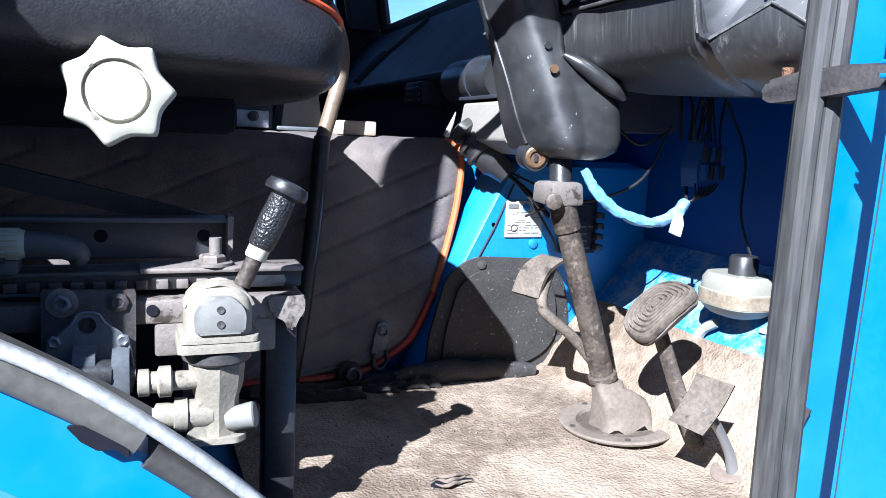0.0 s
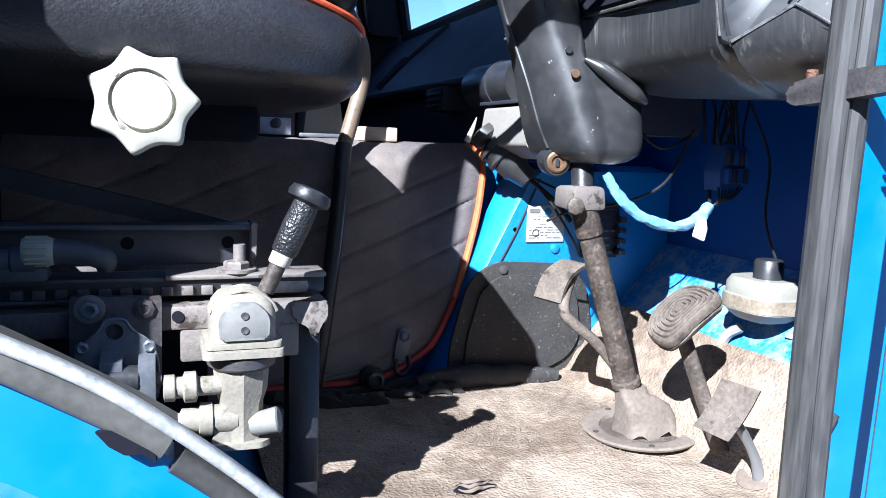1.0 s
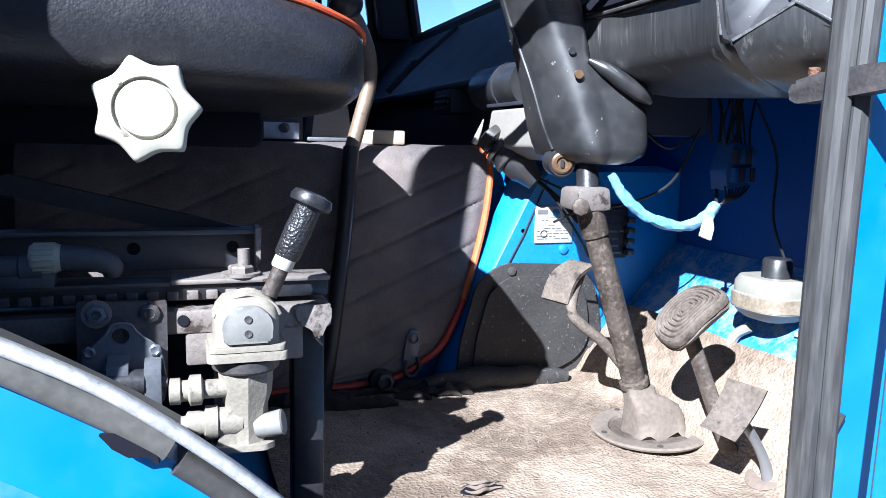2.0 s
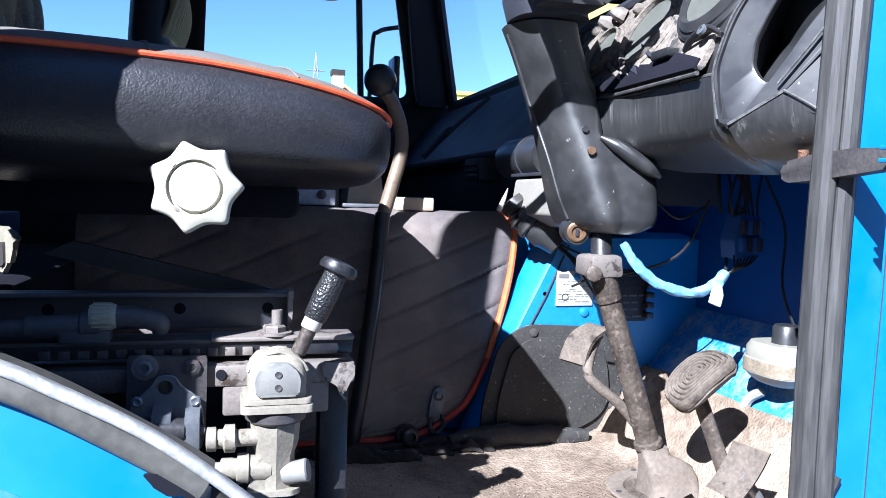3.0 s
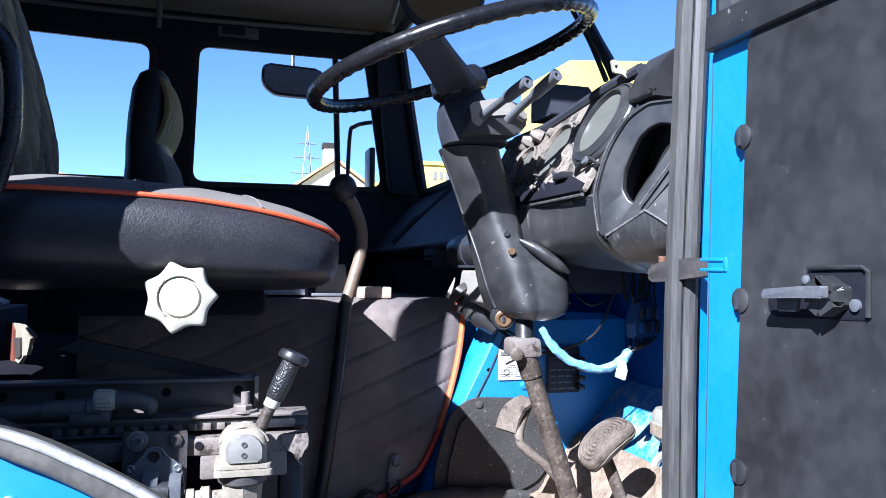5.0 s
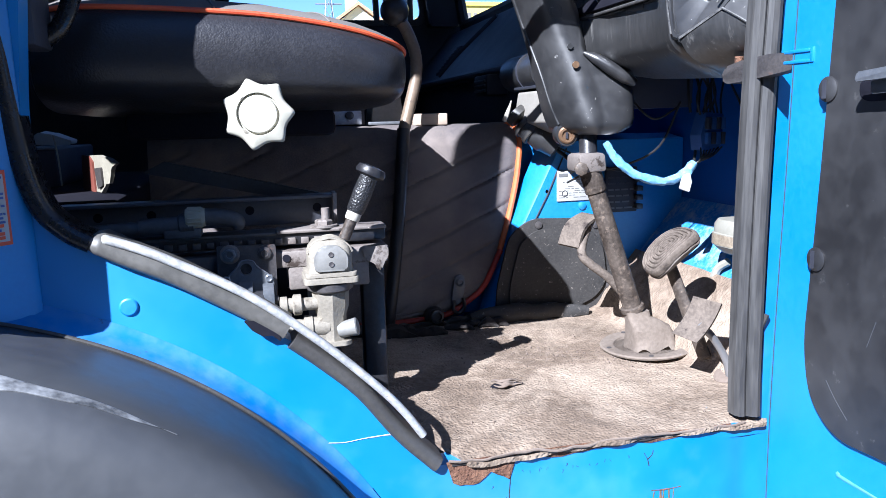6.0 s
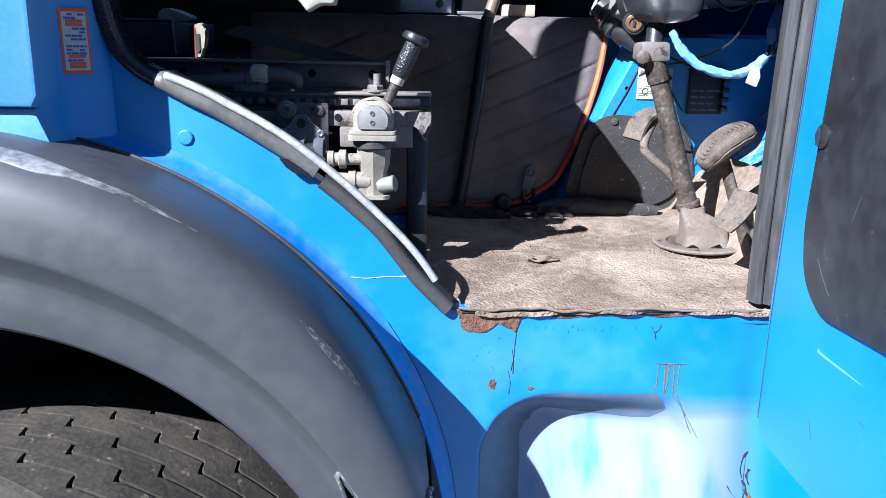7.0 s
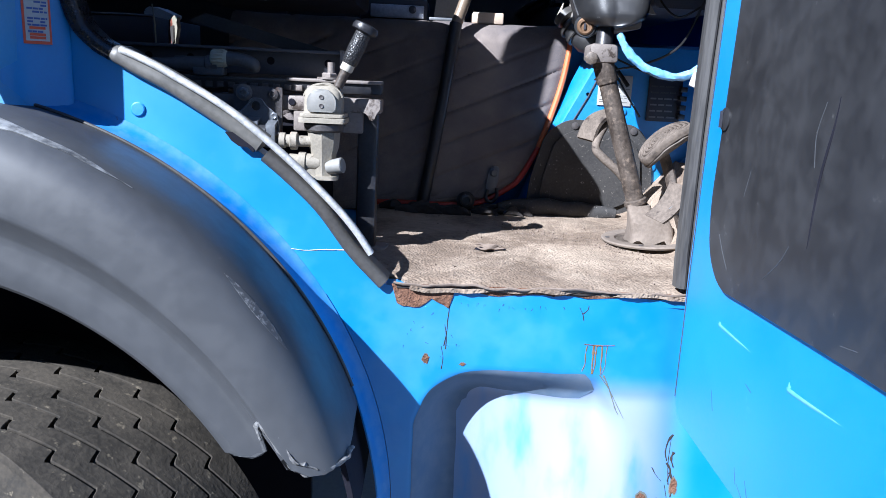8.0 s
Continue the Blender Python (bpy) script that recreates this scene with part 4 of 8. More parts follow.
part("side_scratch", ribbon(B(), [(0.232, 1.049), (0.262, 1.046), (0.288, 1.048), (0.322, 1.049)], (0.0012, 0.0026), 0.0008), M["paper"], rust_sill, "pale horizontal scratch in the paint")
part("paint_fleck", bm, M["dirt"], rust_sill, "dark flecks and nicks in the paint")
# thin sheet on the foothold rim: dust, and its greyed shade put into the colour
rim = [(0, z) for z in np.linspace(0.40, 0.762, 22)] + [(a, 0.762) for a in np.linspace(0.07, math.pi / 2, 22)] + [(math.pi / 2, x) for x in np.linspace(0.548, 0.713, 18)]
bm = B()
rows = []
for i, (a, v) in enumerate(rim):
    row = []
    fade = min(1.0, i / 6, (len(rim) - 1 - i) / 1.5)
    for d in np.linspace(0.034 - 0.030 * fade, 0.034 + (0.042 if i < 34 else 0.042 - 0.020 * min(1, (i - 34) / 10)) * fade, 12):
        d += 0.003 * noise.noise(Vector((i * 0.21, d * 40, 1)))
        R = 0.11 - d
        x, z = (0.538 - R, v) if i < 22 else ((0.538 - R * math.cos(a), 0.762 + R * math.sin(a)) if i < 44 else (v, 0.762 + R))
        row.append(bm.verts.new((x, side_y(x, z) - 0.0006, z)))
    rows.append(row)
for p, q in zip(rows, rows[1:]):
    for i in range(11):
        bm.faces.new((p[i], p[i + 1], q[i + 1], q[i]))
part("rim_dust", bm, M["pocket_dust_shade"], rust_sill, "grey dust and painted shade on the foothold rim", angle=60)
single("body_bolt", lathe(B(), (0.028, SIDE_Y, 1.240), (0, -1, 0), [(0.0102, 0), (0.0102, 0.0016), (0.0085, 0.003), (0.002, 0.0032)], 20), M["blue"], "blue painted round bolt head on the cab side", "bolt")

# ---- sticker on the rear jamb ----
sticker = thing("warning_sticker", (-0.094, 0.70, 1.32), "orange bordered white sticker with blue and red print lines", "sticker")
st_u = Vector((0.028, 0.030, 0)).normalized()
st_o = Vector((-0.1015, 0.6545, 0))


def sticker_sheet(a, b, z0, z1, lift):
    return prism(B(), [(a, z0), (b, z0), (b, z1), (a, z1)], st_o, st_u, (0, 0, 1), lift)


part("border", sticker_sheet(0, 0.036, 1.322, 1.400, 0.0015), M["ink_red"], sticker)
part("sheet", sticker_sheet(0.003, 0.033, 1.326, 1.396, 0.0022), M["paper"], sticker)
random.seed(3)
for i, z in enumerate(np.arange(1.3285, 1.394, 0.0042)):
    ink = "ink_red" if i in (0, 1, 3, 12, 13) else "ink_blue"
    if ink == "ink_red":
        part("print_bar", sticker_sheet(0.008, 0.028, z, z + 0.0034, 0.0029), M[ink], sticker, "solid red print bar")
        continue
    x = 0.006
    while x < 0.029:
        w = random.uniform(0.003, 0.009)
        if random.random() < 0.75:
            part("print_line", sticker_sheet(x, min(x + w, 0.031), z, z + 0.0024, 0.0029), M[ink], sticker)
        x += w + 0.0012

# ---- open door ----
door = thing("door_1", (0.83, 0.2, 0.85), "open blue cab door with a black inner trim panel", "door", kind="structure")
DX = 0.802
shell = rounded([(-0.42, 0.855), (0.60, 0.855), (0.612, 1.03), (0.604, 1.30), (0.590, 1.76), (-0.42, 1.76)], [0.01, 0.03, 0.05, 0.1, 0.01, 0.01])
bm = B()
prism(bm, shell, (DX, 0, 0), (0, 1, 0), (0, 0, 1), 0.045)
part("door_shell", bm, M["blue"], door)
trim = rounded([(-0.40, 1.098), (0.155, 1.089), (0.41, 1.076), (0.488, 1.071), (0.531, 1.104), (0.545, 1.165), (0.535, 1.33), (0.517, 1.757), (-0.40, 1.757)], [0.01, 0.05, 0.1, 0.03, 0.04, 0.06, 0.2, 0.01, 0.01], 8)
part("trim_panel", prism(B(), trim, (DX, 0, 0), (0, 1, 0), (0, 0, 1), -0.007, 0.003), M["door_trim"], door, "scuffed black trim panel")
for y, z in ((0.531, 1.271), (0.528, 1.462), (0.524, 1.645)):
    part("trim_button", lathe(B(), (DX - 0.006, y, z), (-1, 0, 0), [(0.014, 0), (0.014, 0.003), (0.011, 0.005), (0.002, 0.006)], 18), M["door_trim"], door)
    part("button_slot", box(B(), DX - 0.0145, DX - 0.012, y - 0.002, y + 0.002, z - 0.010, z + 0.010), M["black_dark"], door)
# The creases' soft highlight is laid on as pale blue tubes.
for pts in ([(0.487, 1.033), (0.484, 1.028), (0.475, 1.026), (0.357, 1.027)], [(0.302, 1.034), (0.300, 1.026), (0.290, 1.023), (0.166, 1.036)]):
    part("crease", tube(B(), [(DX + 0.0022, y, z) for y, z in pts], [0.0016, 0.0034, 0.0034, 0.0018], 12), M["crease_highlight"], door, "pale painted highlight along the door pressing")
part("edge_gap", tube(B(), [(DX - 0.0006, 0.6035, 0.88), (DX - 0.0006, 0.605, 1.04), (DX - 0.0006, 0.602, 1.23), (DX - 0.0006, 0.597, 1.40), (DX - 0.0006, 0.588, 1.75)], 0.0007, 6), M["dash_far"], door, "thin seam down the door edge")
random.seed(31)
for k in range(5):
    y, z = random.uniform(0.36, 0.59), random.uniform(0.87, 1.03)
    part("scratch", tube(B(), [(DX + 0.0003, y, z), (DX + 0.0001, y - random.uniform(0.005, 0.02), z - random.uniform(0.0, 0.022))], 0.0005, 5, False), M["dash_far"], door)
rail = prism(B(), [(0.0, 1.758), (0.588, 1.758), (0.585, 1.80), (0.0, 1.795)], (DX + 0.04, 0, 0), (0, 1, 0), (0, 0, 1), -0.055, 0.006)
part("window_rail", rail, M["black_plastic"], door, "black window ledge")
part("window_post", tube(B(), [(DX + 0.02, 0.578, 1.79), (DX + 0.012, 0.565, 2.1), (DX + 0.005, 0.55, 2.33)], 0.020, 8), M["black_plastic"], door)
part("window_top", tube(B(), [(DX + 0.005, 0.55, 2.33), (DX + 0.005, -0.4, 2.33)], 0.022, 8, False), M["black_plastic"], door)
pane = part("door_glass", prism(B(), [(-0.4, 1.795), (0.57, 1.795), (0.55, 2.32), (-0.4, 2.32)], (DX + 0.022, 0, 0), (0, 1, 0), (0, 0, 1), 0.004), M["glass"], door)
pane.visible_shadow = False
crack = [(0.268, 1.46), (0.273, 1.376), (0.287, 1.358), (0.279, 1.311), (0.291, 1.225), (0.299, 1.149)]
part("trim_crack", wobble(tube(B(), [(DX - 0.0069, y, z) for y, z in crack], [0.0008, 0.0016, 0.0012], 6), 0.003, 14), M["deep_black"], door, "long crack in the trim")
for pts in ([(0.505, 1.135), (0.49, 1.118), (0.47, 1.10)], [(0.33, 1.16), (0.345, 1.14), (0.375, 1.115)], [(0.215, 1.10), (0.19, 1.104)], [(0.44, 1.22), (0.45, 1.19)], [(0.30, 1.30), (0.31, 1.27), (0.305, 1.24)]):
    part("trim_scratch", tube(B(), [(DX - 0.0070, y, z) for y, z in pts], 0.0005, 5), M["fender"], door, "pale scratch")
# No real depth here: a black plate gives the recess its shade.
cup = rounded([(0.353, 1.498), (0.424, 1.495), (0.427, 1.472), (0.483, 1.468), (0.483, 1.452), (0.470, 1.447), (0.353, 1.451)], [0.006, 0.003, 0.003, 0.004, 0.008, 0.006, 0.006])
recess = part("handle_cup", prism(B(), cup, (DX - 0.0055, 0, 0), (0, 1, 0), (0, 0, 1), -0.0025, 0.0008), M["deep_black"], door, "flat black plate for the shaded recess behind the handle")
part("cup_rim", tube(B(), [(DX - 0.009, 0.424, 1.4985), (DX - 0.009, 0.358, 1.4995), (DX - 0.009, 0.3525, 1.495), (DX - 0.009, 0.3525, 1.454)], 0.0028, 8, False), M["black_plastic"], recess, "raised rim of the recess")
hub = prism(B(), rounded([(0.394, 1.451), (0.372, 1.464), (0.372, 1.480), (0.396, 1.4925), (0.411, 1.480), (0.411, 1.462)], 0.003), (DX - 0.008, 0, 0), (0, 1, 0), (0, 0, 1), -0.018, 0.009, 1)
handle = part("door_handle", hub, M["black_plastic"], door, "black faceted handle housing", angle=20)
part("lever", prism(B(), rounded([(0.378, 1.4700), (0.378, 1.4815), (0.40, 1.4812), (0.458, 1.4765), (0.460, 1.4670), (0.40, 1.4695)], 0.002), (DX - 0.029, 0, 0), (0, 1, 0), (0, 0, 1), -0.007, 0.002), M["zinc"], handle, "worn bare metal lever")
part("grip_tab", prism(B(), rounded([(0.422, 1.470), (0.452, 1.467), (0.450, 1.4545), (0.424, 1.4555)], 0.002), (DX - 0.020, 0, 0), (0, 1, 0), (0, 0, 1), -0.004, 0.001), M["fender"], handle)
part("cup_screw", lathe(B(), (DX - 0.008, 0.3665, 1.4640), (-1, 0, 0), [(0.006, 0), (0.006, 0.003), (0.002, 0.004)], 12), M["zinc"], door)
part("cup_screw", lathe(B(), (DX - 0.0075, 0.428, 1.4865), (-1, 0, 0), [(0.0045, 0), (0.0045, 0.003), (0.002, 0.004)], 12), M["zinc"], door)

stay = thing("door_check_arm", (0.83, 0.68, 1.49), "grey metal door check arm with a blue bracket", "door check")
bm = prism(B(), rounded([(0.775, -0.006), (0.765, 0.010), (0.73, 0.016), (0.67, 0.020), (0.62, 0.018), (0.62, -0.002), (0.70, -0.010), (0.76, -0.014)], 0.006), (0.845, 0, 1.492), (0, 1, 0), (0, 0, 1), -0.020, 0.004)
part("arm", bm, M["dark_bracket"], stay)
bm = B()
for dz in (0.0, 0.012):
    box(bm, 0.800, 0.842, 0.568, 0.612, 1.494 + dz, 1.498 + dz, 0.001)
box(bm, 0.800, 0.842, 0.562, 0.5675, 1.494, 1.511, 0.001)
part("bracket", bm, M["blue"], stay, "blue painted bracket")
part("pin", rod(B(), (0.835, 0.748, 1.490), (0.835, 0.748, 1.515), 0.006), M["rust"], stay, "rusty hinge pin")

# ---- floor mat ----
bm = B()
NX, NY = 110, 84
rows = []
random.seed(11)
for j in range(NY + 1):
    v = j / NY
    row = []
    for i in range(NX + 1):
        u = i / NX
        x = 0.315 + (1.005 - 0.315) * u
        y = 0.694 + (1.345 - 0.694) * v
        t = max(0.0, x - 0.885)
        z = 1.004 + 1.13 * t * min(1, t / 0.04)
        z += 0.006 * noise.noise(Vector((x * 7, y * 7, 2))) + 0.0025 * noise.noise(Vector((x * 24, y * 24, 5)))
        if v > 0.88 and x < 0.9:
            z += 0.004 * ((v - 0.88) / 0.12) ** 2 + 0.002 * noise.noise(Vector((x * 14, 0, 9)))
        if v < 0.05:
            z -= 0.003 * (0.05 - v) / 0.05 - 0.005 * noise.noise(Vector((x * 21, v * 40, 1))) * (1 - v / 0.05)
            y += (0.008 * noise.noise(Vector((x * 15, 3, 1))) + 0.003 * noise.noise(Vector((x * 60, 3, 1)))) * (1 - v / 0.05)
        y = max(y, 0.694 + 0.046 * step(-x, -0.425, -0.395) - 0.02 * (1 - step(-x, -0.46, -0.40)))
        rr = math.hypot((x - 0.554) / 1.5, y - 0.935)
        if rr < 0.014:
            z -= 0.005 * (1 - rr / 0.014)
        row.append(bm.verts.new((x, y, z)))
    rows.append(row)
for a, b in zip(rows, rows[1:]):
    for i in range(NX):
        bm.faces.new((a[i], a[i + 1], b[i + 1], b[i]))
thicken(bm, (0, 0, -0.006))
floor_mat = single("floor_mat", bm, M["mat"], "dusty tan rubber floor mat with dimpled relief and dirt", "floor mat", angle=60)
lip = thing("mat_edge", (0.6, 0.69, 1.0), "frayed folded mat edge lying along the door sill", "mat edge")
for dz, dy, r in ((0.002, 0.0, 0.0026),):
    pts = [(0.395 + k * 0.0437, 0.694 + dy + 0.005 * noise.noise(Vector((k * 0.9, dz * 900, 0))), 1.0 + dz + 0.004 * noise.noise(Vector((k * 0.7, 4, dz * 700)))) for k in range(11)]
    part("fold", wobble(tube(B(), pts, r, 7, flat=0.7), 0.0035, 38), M["mat_edge"], lip)
pts = [(0.40 + k * 0.0437, 0.6985 + 0.002 * noise.noise(Vector((k * 0.9, 7, 0))), 0.9965 + 0.003 * noise.noise(Vector((k * 0.7, 4, 3)))) for k in range(11)]
part("gap_dirt", wobble(tube(B(), pts, 0.0028, 7, flat=0.7), 0.002, 60), M["dirt"], lip, "dark line in the gap under the mat")
hole = [(-0.030, 0.0), (-0.018, 0.009), (0.0, 0.012), (0.016, 0.008), (0.030, 0.0), (0.012, -0.005), (-0.004, -0.007), (-0.020, -0.008)]
part("torn_hole", wobble(prism(B(), rounded(hole, 0.003), (0.556, 0.938, 1.0035), (1, 0, 0), (0, 1, 0), 0.0022, 0.0005), 0.002, 90), M["deep_black"], lip, "dark torn hole in the mat")
for k, (w, dy, dz) in enumerate(((0.026, 0.011, 0.006), (0.020, 0.003, 0.0045), (0.024, -0.007, 0.004))):
    pts = [(0.556 - w + 2 * w * i / 6, 0.938 + dy + 0.003 * math.sin(i * 1.3 + k), 1.003 + dz + 0.0015 * math.sin(i * 2.1 + k)) for i in range(7)]
    part("torn_lip", tube(B(), pts, [0.0008, 0.0028, 0.0022, 0.0008], 7), M["mat_edge"], lip, "curled torn rubber")

# crumbs of dried mud
bm = B()
random.seed(77)
for k in range(260):
    f = random.random()
    x, y = 0.60 + 0.24 * f + random.gauss(0, 0.018), 1.16 - 0.22 * f + random.gauss(0, 0.035)
    if k > 180:
        x, y = random.uniform(0.45, 0.92), random.uniform(0.74, 1.25)
    t = max(0.0, x - 0.885)
    r = random.uniform(0.0007, 0.0021)
    bmesh.ops.create_icosphere(bm, subdivisions=1, radius=r, matrix=Matrix.Translation((x, y, 1.0045 + 1.13 * t * min(1, t / 0.04) + r * 0.3 + 0.006 * noise.noise(Vector((x * 7, y * 7, 2))) + 0.0025 * noise.noise(Vector((x * 24, y * 24, 5))))))
single("mud_crumbs", wobble(bm, 0.0010, 420), M["mat_edge"], "crumbs of dried mud scattered on the mat", "crumbs", "stuff")

# dark grime and rubber along the foot of the tunnel
grime = thing("floor_grime", (0.6, 1.31, 1.0), "caked dark dirt and crumpled rubber at the tunnel foot", "dirt")
bm = tube(B(), [(0.38, 1.30, 1.005), (0.46, 1.325, 1.006), (0.52, 1.325, 1.006), (0.58, 1.335, 1.008), (0.66, 1.325, 1.010)], [0.016, 0.014, 0.010, 0.014, 0.012], 10, flat=0.6)
part("dirt_seam", wobble(bm, 0.010, 26), M["dirt"], grime)
bm = tube(B(), [(0.60, 1.312, 1.016), (0.68, 1.316, 1.020), (0.78, 1.312, 1.018), (0.87, 1.300, 1.014)], [0.012, 0.019, 0.018, 0.010], 12)
part("rubber_roll", wobble(bm, 0.008, 26), M["black_rubber"], grime, "rolled black rubber edge")
random.seed(14)
for k in range(16):
    x, y, r = 0.37 + 0.019 * k + random.uniform(-0.008, 0.008), random.uniform(1.255, 1.325), random.uniform(0.012, 0.026)
    bm = tube(B(), [(x - r * 1.5, y + r * 0.3, 1.006), (x, y, 1.012), (x + r * 1.4, y - r * 0.4, 1.005)], [r * 0.3, r * 0.75, r * 0.25], 8, flat=0.8)
    part("dirt_lump", wobble(bm, 0.010, 26), M["dirt"], grime)
cap = thing("pipe_union", (0.515, 1.30, 1.0), "dirty dark pipe union on the floor by the tunnel", "pipe fitting")
part("body", lathe(B(), (0.525, 1.345, 1.024), (0.1, -1, 0.15), [(0.019, 0), (0.021, 0.02), (0.016, 0.024), (0.016, 0.030), (0.008, 0.031), (0.003, 0.026)], 16), M["dirt"], cap)
part("ring", lathe(B(), (0.525, 1.325, 1.027), (0.1, -1, 0.15), [(0.014, 0.018), (0.014, 0.024), (0.009, 0.026), (0.009, 0.018)], 14), M["black_steel"], cap)

# ---- engine tunnel ----
tunnel = thing("engine_tunnel", (0.3, 1.7, 0.985), "bright blue steel engine tunnel nose with worn paint", "engine tunnel", kind="structure")
nose_b = [(0.655, 0.985), (0.728, 1.203), (0.806, 1.358), (0.835, 1.385), (1.118, 1.385), (1.118, 0.985)]
nose_a = [(0.645, 0.985), (0.717, 1.203), (0.790, 1.362), (0.825, 1.395), (1.118, 1.395), (1.118, 0.985)]
rings = [[Vector((a, y, b)) for a, b in o] for o, y in ((nose_a, 1.418), (nose_b, 1.352), ([(a + 0.006, b) for a, b in nose_b[:4]] + nose_b[4:], 1.346))]
part("nose_bevel", loft(B(), rings), M["blue_worn"], tunnel)
part("tunnel_body", box(B(), -0.03, 1.118, 1.462, 2.15, 0.985, 1.392, 0.02), M["blue_worn"], tunnel)
for x, z in ((0.872, 1.243), (0.952, 1.12), (0.853, 1.31)):
    part("stud", lathe(B(), (x, 1.347, z), (0, -1, 0), [(0.009, 0), (0.009, 0.004), (0.004, 0.006)], 12), M["blue"], tunnel)
for x, z in ((0.79, 1.278),):
    part("drain_hole", lathe(B(), (x, 1.347, z), (0, -1, 0), [(0.0045, 0), (0.004, 0.001)], 10), M["deep_black"], tunnel)
part("panel_seam", tube(B(), [(0.835, 1.345, 1.37), (0.79, 1.344, 1.27), (0.755, 1.344, 1.205)], 0.0016, 6, False), M["black_dark"], tunnel)

cover = thing("tunnel_flap", (0.8, 1.34, 1.0), "dusty black rubber access cover screwed on the tunnel", "access cover")
co = rounded([(0.700, 1.185), (0.748, 1.222), (0.912, 1.214), (0.945, 1.16), (0.955, 1.065), (0.925, 1.022), (0.87, 0.998), (0.665, 0.998), (0.672, 1.08)], [0.02, 0.03, 0.03, 0.05, 0.04, 0.03, 0.02, 0.03, 0.02])
part("sheet", prism(B(), co, (0, 1.345, 0), (1, 0, 0), (0, 0, 1), 0.008, 0.003), M["black_rubber"], cover)
ci = [(0.81 + (a - 0.81) * 0.80, 1.105 + (b - 1.105) * 0.80) for a, b in co]
part("raised_panel", prism(B(), ci, (0, 1.337, 0), (1, 0, 0), (0, 0, 1), 0.007, 0.004), M["black_rubber"], cover)
for x, z in ((0.766, 1.207), (0.90, 1.20), (0.935, 1.06), (0.70, 1.02)):
    part("screw", lathe(B(), (x, 1.337, z), (0, -1, 0), [(0.008, 0), (0.008, 0.003), (0.004, 0.004)], 12), M["dark_bracket"], cover)

# maker's plate and dark plate
plate = thing("type_plate", (0.855, 1.34, 1.25), "worn white printed maker's plate on the blue tunnel", "label plate")
pl = Vector((0.814, 1.3435, 1.253))
part("sheet", box(B(), 0.812, 0.888, 1.3425, 1.3455, 1.255, 1.322, 0.001), M["paper"], plate)
random.seed(8)
part("emblem", box(B(), 0.816, 0.836, 1.3410, 1.3430, 1.309, 1.316), M["print_grey"], plate)
for i in range(9):
    z = 1.301 - i * 0.0048
    x = 0.816
    while x < 0.876:
        w = random.uniform(0.004, 0.014)
        if random.random() < 0.55:
            part("print_line", box(B(), x, min(x + w, 0.884), 1.3418, 1.3430, z, z + 0.0012), M["print_grey"], plate)
        x += w + 0.003
part("ring_mark", lathe(B(), (0.830, 1.3428, 1.272), (0, -1, 0), [(0.007, 0), (0.007, 0.001), (0.0055, 0.001), (0.0055, 0.0)], 18), M["ink"], plate)
black_plate = thing("wiring_block", (0.97, 1.33, 1.21), "black plate with faded print and side fins on the tunnel", "connector block")
part("base", box(B(), 0.925, 1.0, 1.335, 1.3465, 1.225, 1.325, 0.002), M["black_dark"], black_plate)
random.seed(61)
for i in range(6):
    z = 1.233 + i * 0.0135
    x = 0.930
    while x < 0.982:
        w = random.uniform(0.008, 0.022)
        part("print_line", box(B(), x, min(x + w, 0.992), 1.3338, 1.3352, z, z + 0.0035), M["print_grey"] if i < 4 else M["black_plastic"], black_plate)
        x += w + 0.004
for k in range(4):
    part("fin", box(B(), 0.992, 1.006, 1.318, 1.336, 1.232 + k * 0.020, 1.243 + k * 0.020, 0.001), M["black_plastic"], black_plate)


# quilted cover over the tunnel
def front_x(z):
    pts = [(0.99, 0.34), (1.006, 0.40), (1.010, 0.50), (1.018, 0.565), (1.044, 0.615), (1.079, 0.654), (1.11, 0.674), (1.15, 0.694), (1.226, 0.720), (1.30, 0.741), (1.362, 0.752), (1.40, 0.755), (1.43, 0.752)]
    for (z0, x0), (z1, x1) in zip(pts, pts[1:]):
        if z <= z1:
            return x0 + (x1 - x0) * max(0, (z - z0) / (z1 - z0))
    return pts[-1][1]


quilt = thing("tunnel_cover", (0.2, 1.6, 0.99), "dark dusty quilted cloth cover over the engine tunnel, orange piping", "cover")
prof = [(1.372, 0.992), (1.3705, 1.004), (1.371, 1.03), (1.372, 1.05)] + [(1.372 + 0.05 * ((z - 1.05) / 0.33), z) for z in np.linspace(1.07, 1.385, 72)] + \
       [(1.430, 1.400), (1.438, 1.412), (1.452, 1.421), (1.48, 1.425), (1.55, 1.424), (1.8, 1.422), (2.16, 1.42)]
bm = B()
rows = []
for y, z in prof:
    fx = front_x(z) - (0.03 * min(1, max(0, (y - 1.45) / 0.1)))
    row = []
    for i in range(161):
        x = -0.03 + (fx + 0.03) * i / 160
        s = (z - 0.50 * x + (y - 1.372) * 1.2 - 0.028) / 0.082
        q = abs((s % 1.0) - 0.5) * 2
        puff = 0.0065 * (1 - q ** 14)
        edge = min(1, (fx - x) / 0.02)
        wr = 0.003 * noise.noise(Vector((x * 11, y * 6, z * 11)))
        row.append(bm.verts.new((x, y - (puff * edge + wr) * (1 if z < 1.41 else 0), z + (0.5 * puff + wr if z > 1.405 else 0))))
    rows.append(row)
for a, b in zip(rows, rows[1:]):
    for i in range(160):
        bm.faces.new((a[i], a[i + 1], b[i + 1], b[i]))
thicken(bm, (0, 0.005, -0.005))
part("cloth", bm, M["fabric"], quilt, angle=60)
